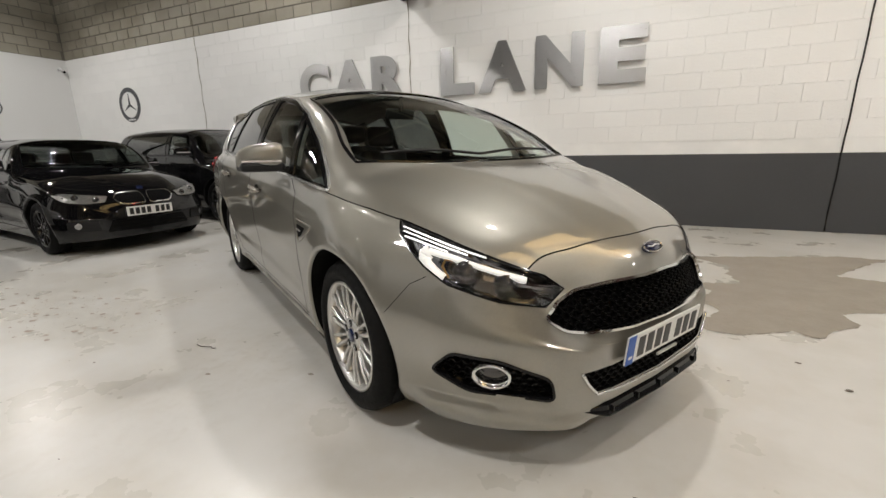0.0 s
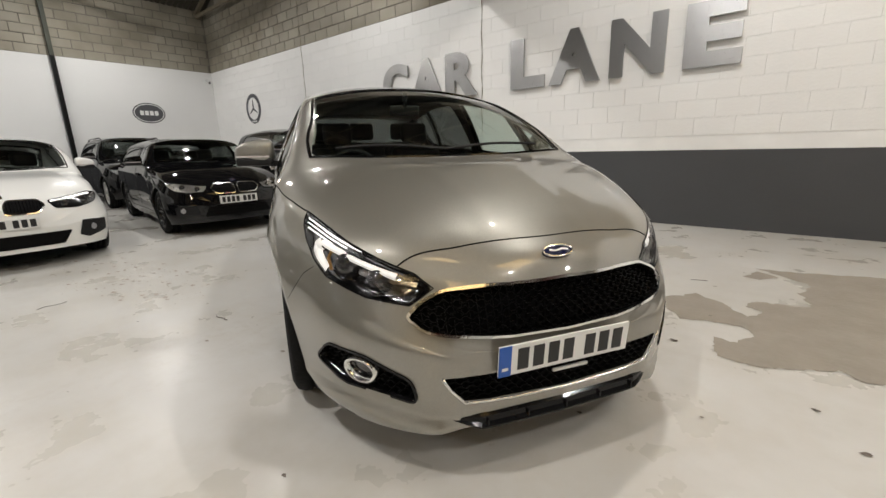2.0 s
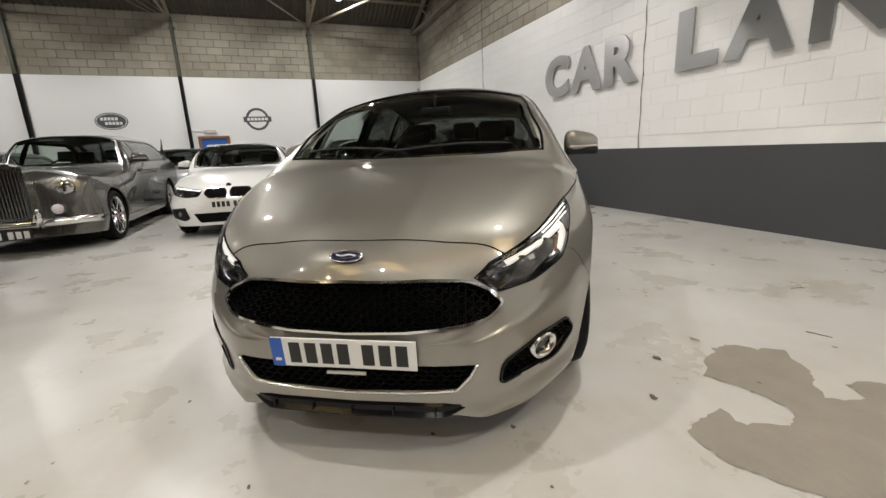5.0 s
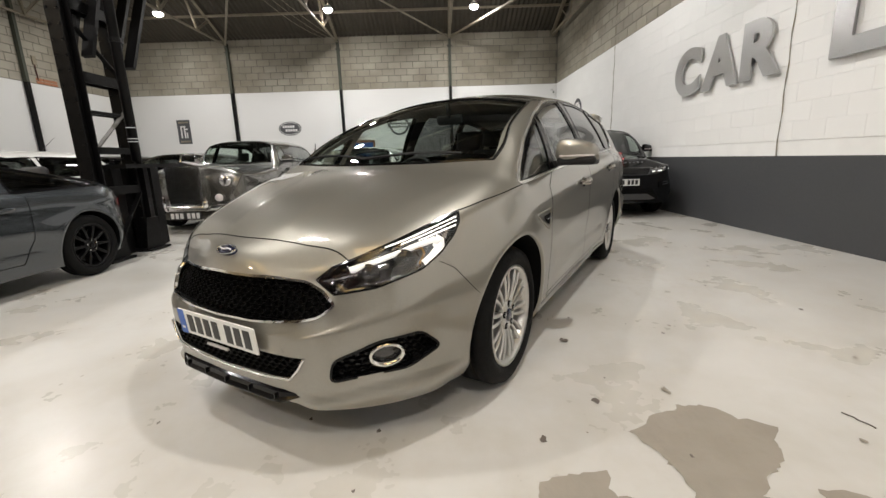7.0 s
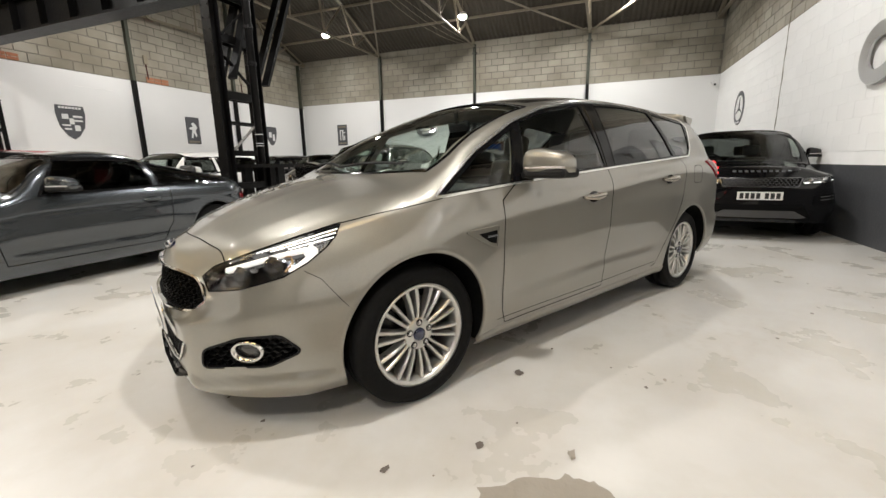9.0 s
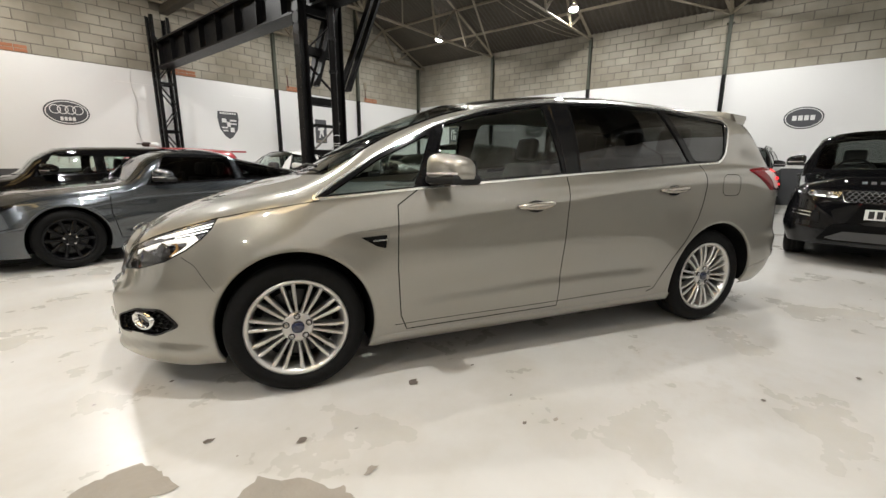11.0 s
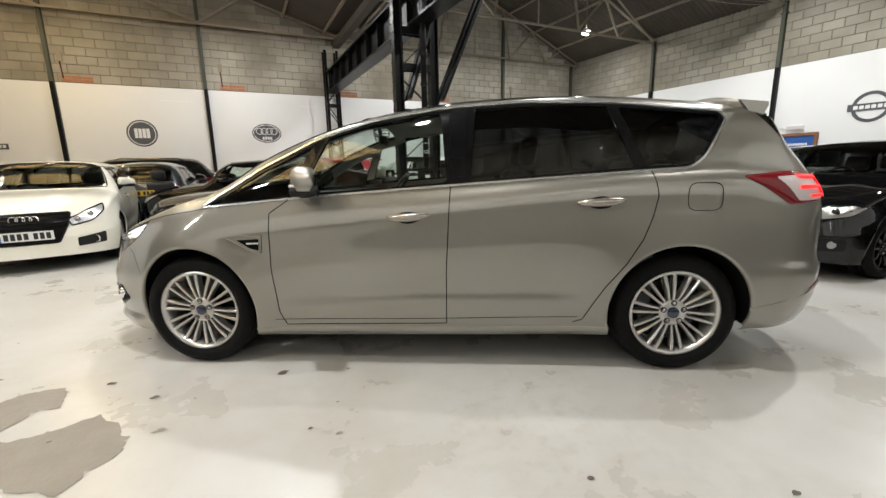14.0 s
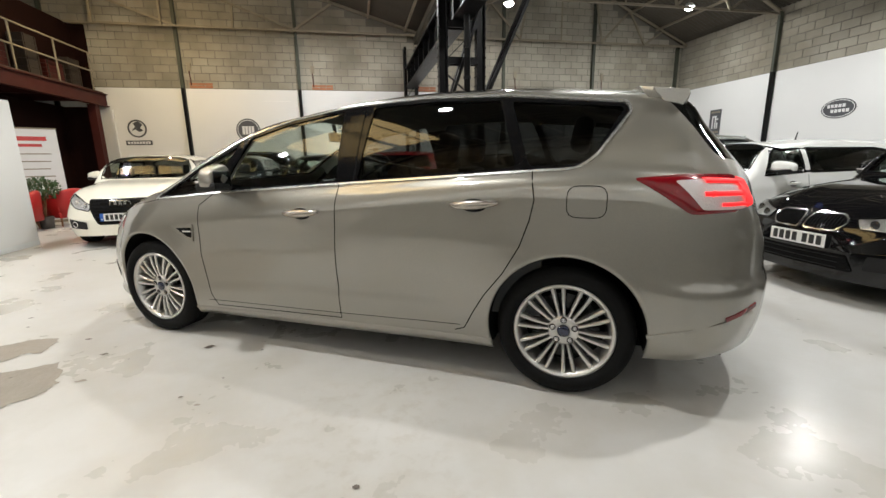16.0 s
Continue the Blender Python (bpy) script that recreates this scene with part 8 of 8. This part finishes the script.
# flaked and gritty paint beside the hatchbacks
rnd = random.Random(21)
flake, grit = bmesh.new(), bmesh.new()
for k in range(520):
    a, q = rnd.uniform(0, 2 * math.pi), rnd.random() ** 0.6
    x, y = -4.15 + 1.25 * q * math.cos(a) - 0.25 * q * math.sin(a), 1.55 + 0.42 * q * math.sin(a) + 0.25 * q * math.cos(a)
    r = rnd.uniform(0.003, 0.009) if k % 9 else rnd.uniform(0.012, 0.03)
    n = rnd.randint(5, 8)
    bm = flake if k % 3 else grit
    bm.faces.new([bm.verts.new((x + r * rnd.uniform(0.5, 1.5) * math.cos(2 * math.pi * i / n), y + r * rnd.uniform(0.4, 1.0) * math.sin(2 * math.pi * i / n), 0.0025 + 0.00002 * (k % 50))) for i in range(n)])
tagged(part("paint_flakes", flake, plain("faded_floor_flake", (0.47, 0.435, 0.395), 0.6, vary=0.2, scale=20)), "pale flaking patch where the floor paint is peeling", "floor mark", kind="stuff")
tagged(part("floor_grit", grit, plain("brown_floor_grit", (0.33, 0.28, 0.235), 0.8, vary=0.3, scale=20)), "scattered brown grit on the peeling floor paint", "floor mark", kind="stuff")

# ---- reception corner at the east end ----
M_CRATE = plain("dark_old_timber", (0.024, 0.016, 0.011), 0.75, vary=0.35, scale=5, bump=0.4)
mz = thing("mezzanine", "red-oxide steel mezzanine with tubular handrails", "mezzanine")
for y in (-8.3, -4.6, -1.0):
    bm = bmesh.new(); box(bm, (5.75, y - 0.11, 0), (5.95, y + 0.11, 3.0)); part("post", bm, M_RED, mz)
for x, lab in ((5.72, "edge_beam"), (8.6, "rear_beam")):
    bm = bmesh.new(); box(bm, (x, SOUTH, 3.0), (x + 0.02, 2.6, 3.35)); box(bm, (x - 0.06, SOUTH, 3.33), (x + 0.10, 2.6, 3.36)); box(bm, (x - 0.06, SOUTH, 2.99), (x + 0.10, 2.6, 3.02)); part(lab, bm, M_RED, mz)
bm = bmesh.new(); box(bm, (5.78, SOUTH, 3.36), (EAST, 2.6, 3.42)); part("deck", bm, plain("dark_stained_decking", (0.06, 0.035, 0.025), 0.7, vary=0.3, scale=2), mz)
for k in range(8):
    y = -8.4 + 1.45 * k
    bm = bmesh.new(); box(bm, (5.8, y, 3.1), (EAST, y + 0.08, 3.34)); part("joist", bm, M_RED, mz)
    bm = bmesh.new(); rod(bm, [(5.80, y, 3.2), (5.80, y, 4.45)], 0.022, 8); part("stanchion", bm, M_ANGLE, mz)
for z in (3.95, 4.45):
    bm = bmesh.new(); rod(bm, [(5.80, SOUTH + 0.3, z), (5.80, 2.5, z)], 0.022, 8); part("handrail", bm, M_ANGLE, mz)
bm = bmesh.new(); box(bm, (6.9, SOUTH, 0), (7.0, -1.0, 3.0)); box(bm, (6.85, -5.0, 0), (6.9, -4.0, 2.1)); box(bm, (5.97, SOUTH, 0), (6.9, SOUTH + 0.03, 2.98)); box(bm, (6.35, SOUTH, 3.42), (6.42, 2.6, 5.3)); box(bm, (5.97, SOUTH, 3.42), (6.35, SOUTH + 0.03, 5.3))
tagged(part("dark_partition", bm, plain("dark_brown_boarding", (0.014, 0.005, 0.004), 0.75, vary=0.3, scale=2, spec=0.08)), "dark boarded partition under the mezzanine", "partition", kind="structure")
bm = bmesh.new(); box(bm, (5.55, SOUTH + 0.05, 0), (5.62, SOUTH + 0.12, 2.9)); tagged(part("pale_conduit", bm, M_OFFWHITE), "pale trunking beside the red post", "conduit")

# stored timber and crates seen through the mezzanine's rail
for k, (y, w, h) in enumerate(((-8.2, 0.5, 0.75), (-7.5, 0.7, 0.5), (-6.6, 0.45, 0.95), (-5.6, 0.8, 0.6), (-4.4, 0.5, 0.8), (-3.2, 0.7, 0.55))):
    cr = thing("storage_crate", "dark wooden crate stored on the mezzanine deck", "crate", pose(6.12, y, 3.42), "stored crates")
    for j in range(5):
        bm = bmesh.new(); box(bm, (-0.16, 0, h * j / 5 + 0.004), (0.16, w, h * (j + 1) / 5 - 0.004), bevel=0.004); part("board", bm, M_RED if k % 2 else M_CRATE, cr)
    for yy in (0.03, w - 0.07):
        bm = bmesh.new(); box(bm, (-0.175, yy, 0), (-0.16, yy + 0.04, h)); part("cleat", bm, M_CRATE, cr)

pn = thing("display_wall", "tall white free-standing display wall", "display", pose(3.40, -1.41, 0, 0, 0, 3))
bm = bmesh.new(); box(bm, (0.0, 0.0, 0), (0.12, 2.4, 2.2), bevel=0.01); part("white_panel", bm, plain("white_laminate", (0.74, 0.76, 0.76), 0.35, vary=0.03), pn)
bm = bmesh.new(); box(bm, (-0.006, 0.02, 0.08), (-0.002, 2.38, 2.18)); part("panel_face", bm, M_WHITE, pn)
bn = thing("roller_banner", "white roller banner with red heading and grey text bars", "banner", pose(5.15, -4.45, 0, 0, 0, 215))
bm = bmesh.new(); box(bm, (-0.42, -0.004, 0.06), (0.42, 0.004, 2.02)); part("banner_sheet", bm, M_OFFWHITE, bn)
bm = bmesh.new(); box(bm, (-0.43, -0.09, 0), (0.43, 0.09, 0.06), bevel=0.015); box(bm, (-0.43, -0.015, 2.02), (0.43, 0.015, 2.05)); part("banner_base", bm, M_ANGLE, bn)
M_PRINT = plain("red_banner_print", (0.5, 0.05, 0.05), 0.5)
for sgn in (-1, 1):
    y = 0.004 * sgn if sgn > 0 else -0.008
    part("heading", bars(y, [(-0.02, 1.82, 0.52, 0.09), (-0.05, 1.68, 0.4, 0.06), (-0.33, 1.82, 0.10, 0.10)], 0.004), M_PRINT, bn)
    for k in range(8):
        part("text_bar", bars(y, [(0, 1.5 - 0.16 * k, 0.55 - 0.06 * (k % 3), 0.022)], 0.004), M_ANGLE, bn)
    part("blue_edge", bars(y, [(-0.38, 1.0, 0.06, 1.2)], 0.004), M_BLUE, bn)

M_REDSEAT = plain("red_vinyl", (0.42, 0.015, 0.015), 0.4, vary=0.12, bump=0.2, bump_scale=60)


def tub_chair(m):
    c = thing("tub_chair", "red vinyl tub armchair with short wooden legs", "chair", m, "red tub chairs")
    bm = bmesh.new(); box(bm, (-0.30, -0.28, 0.28), (0.30, 0.26, 0.46), bevel=0.05); part("seat_cushion", bm, M_REDSEAT, c, smooth=True)
    bm, rows = bmesh.new(), []
    for k in range(17):
        a = math.pi * (k / 16) * 1.12 - math.pi * 0.06
        h = 0.62 + 0.16 * math.sin(math.pi * k / 16) ** 2
        ux, uy = math.cos(a), math.sin(a)
        rows.append([bm.verts.new((ux * r, uy * r - 0.02, z)) for r, z in ((0.30, 0.2), (0.38, 0.2), (0.40, h - 0.05), (0.37, h), (0.32, h), (0.29, h - 0.05))])
    for a, b in zip(rows, rows[1:]):
        for j in range(6):
            bm.faces.new((a[j], b[j], b[(j + 1) % 6], a[(j + 1) % 6]))
    bm.faces.new(rows[0]); bm.faces.new(rows[-1][::-1])
    bmesh.ops.recalc_face_normals(bm, faces=bm.faces)
    part("tub_back", bm, M_REDSEAT, c, smooth=True)
    bm = bmesh.new(); box(bm, (-0.30, -0.24, 0.18), (0.30, 0.26, 0.29), bevel=0.02); part("seat_base", bm, M_REDSEAT, c)
    for x in (-0.24, 0.24):
        for y in (-0.2, 0.2):
            bm = bmesh.new(); rod(bm, [(x, y, 0.19), (x * 1.08, y * 1.08, 0)], [0.022, 0.014], 8); part("leg", bm, M_TIMBER, c)
    return c


tc = tub_chair(pose(4.45, -3.95, 0, 0, 0, 60))
copy_thing(tc, pose(4.75, -3.05, 0, 0, 0, 110))
copy_thing(tc, pose(5.3, -3.6, 0, 0, 0, 85))
pl = thing("potted_plant", "leafy green potted shrub between red chairs", "plant", pose(4.55, -3.45, 0))
bm = bmesh.new(); lathe(bm, [(0.0005, 0.01), (0.10, 0.0), (0.13, 0.22), (0.12, 0.24), (0.11, 0.22), (0.0005, 0.2)], 20, pose(0, 0, 0, 90)); part("pot", bm, plain("dark_grey_planter", (0.10, 0.09, 0.085), 0.5), pl, smooth=True)
M_LEAF = plain("glossy_green_leaf", (0.035, 0.075, 0.02), 0.45, vary=0.4, scale=14)
bm = bmesh.new()
for k in range(7):
    a = k * 0.9
    rod(bm, [(0, 0, 0.2), (0.05 * math.cos(a), 0.05 * math.sin(a), 0.55), (0.16 * math.cos(a), 0.16 * math.sin(a), 0.85 + 0.05 * (k % 3))], [0.012, 0.009, 0.004], 5)
part("stems", bm, M_TIMBER, pl)
bm = bmesh.new()
rnd = random.Random(3)
for k in range(520):
    v = Vector((rnd.gauss(0, 1), rnd.gauss(0, 1), rnd.gauss(0, 1))).normalized() * rnd.uniform(0.45, 1) ** 0.6
    p = Vector((v.x * 0.32, v.y * 0.32, 0.80 + v.z * 0.24))
    m = Matrix.Translation(p) @ Euler((rnd.uniform(0, 6), rnd.uniform(0, 6), rnd.uniform(0, 6))).to_matrix().to_4x4()
    l = rnd.uniform(0.03, 0.055)
    vs = [bm.verts.new(m @ Vector(q)) for q in ((-l, 0, 0), (0, -l * 0.4, l * 0.12), (l, 0, 0), (0, l * 0.4, l * 0.12))]
    bm.faces.new((vs[0], vs[1], vs[2])); bm.faces.new((vs[0], vs[2], vs[3]))
tagged(part("crown", bm, M_LEAF, pl), kind="stuff")

# ---- blockwork, course by course ----
COURSE, LONG = 0.225, 0.45


def block_mesh(name, w, h, material, proud, chamfer):
    """One block's face with chamfered edges, looking along -y, 6 to 10 mm proud."""
    bm = bmesh.new()
    o = [(-w / 2, -h / 2), (w / 2, -h / 2), (w / 2, h / 2), (-w / 2, h / 2)]
    b = [bm.verts.new((x, 0.0, z)) for x, z in o]
    f = [bm.verts.new((x - math.copysign(chamfer, x), -proud, z - math.copysign(chamfer, z))) for x, z in o]
    bm.faces.new(f)
    for i in range(4):
        bm.faces.new((b[i], b[(i + 1) % 4], f[(i + 1) % 4], f[i]))
    bm.normal_update()
    me = bpy.data.meshes.new(name)
    bm.to_mesh(me)
    bm.free()
    me.materials.append(material)
    return me


def lay(parent, m, x0, x1, z0, z1, material, near, top=None, keep=300, joint=0.017, proud=0.008, chamfer=0.0033):
    """Courses of blocks on a wall plane m (its x along the wall); near(x, z): those to be parts of their own, the rest joined."""
    cell = block_mesh("block", LONG - joint, COURSE - joint, material, proud, chamfer)
    rnd = random.Random(11)
    verts, faces, singles = [], [], 0
    rows = int(round((z1 - z0) / COURSE))
    for r in range(rows):
        z = z0 + (r + 0.5) * COURSE
        x = x0 - (LONG / 2 if r % 2 else 0)
        while x < x1:
            a, b = max(x, x0), min(x + LONG, x1)
            x += LONG
            if b - a < 0.08:
                continue
            cx, w = (a + b) / 2, b - a
            if top and z + COURSE / 2 > top(cx):
                continue
            dy = rnd.uniform(-0.002, 0.002) * (0.15 if proud < 0.008 else 1)
            if singles < keep and near(cx, z) and w > LONG - 0.01:
                o = new("block", cell)
                o.parent, o.matrix_basis = parent, m @ Matrix.Translation((cx, dy, z))
                singles += 1
            else:
                k = len(verts)
                ww, hh = (w - joint) / 2, (COURSE - joint) / 2
                for s, y in ((0.0, 0.0), (chamfer, -proud)):
                    verts += [m @ Vector((cx + sx * (ww - s), dy + y, z + sz * (hh - s))) for sx, sz in ((-1, -1), (1, -1), (1, 1), (-1, 1))]
                faces += [(k + 4, k + 5, k + 6, k + 7)] + [(k + i, k + (i + 1) % 4, k + 4 + (i + 1) % 4, k + 4 + i) for i in range(4)]
    me = bpy.data.meshes.new("blockwork")
    me.from_pydata([tuple(v) for v in verts], [], faces)
    me.materials.append(material)
    o = new("blockwork", me)
    o.parent = parent
    tagged(o, kind="stuff")


MN, MW, MS = pose(0, NORTH + 0.006, 0), pose(WEST - 0.006, 0, 0, 0, 0, 90), pose(0, SOUTH - 0.006, 0, 0, 0, 180)
lay(wall_north, MN, WEST, EAST, BANDED + 0.185, PAINTED - 0.005, M_WBLOCK, lambda x, z: -6.5 < x < 2.5 and z < 3.6, None, 260, 0.0015, 0.0065, 0.0008)
lay(wall_north, MN, WEST, EAST, PAINTED, 7.6, M_BLOCK, lambda x, z: -14 < x < -5 and z < 4.6, roof_height, 120)
lay(wall_west, MW, SOUTH, NORTH, PAINTED, EAVES + 0.1, M_BLOCK, lambda x, z: True, None, 290)
lay(wall_south, MS, -EAST, -WEST, PAINTED - 0.11, 7.6, M_BLOCK, lambda x, z: -6 < x < 10 and z < 5.4, lambda x: roof_height(-x), 280)
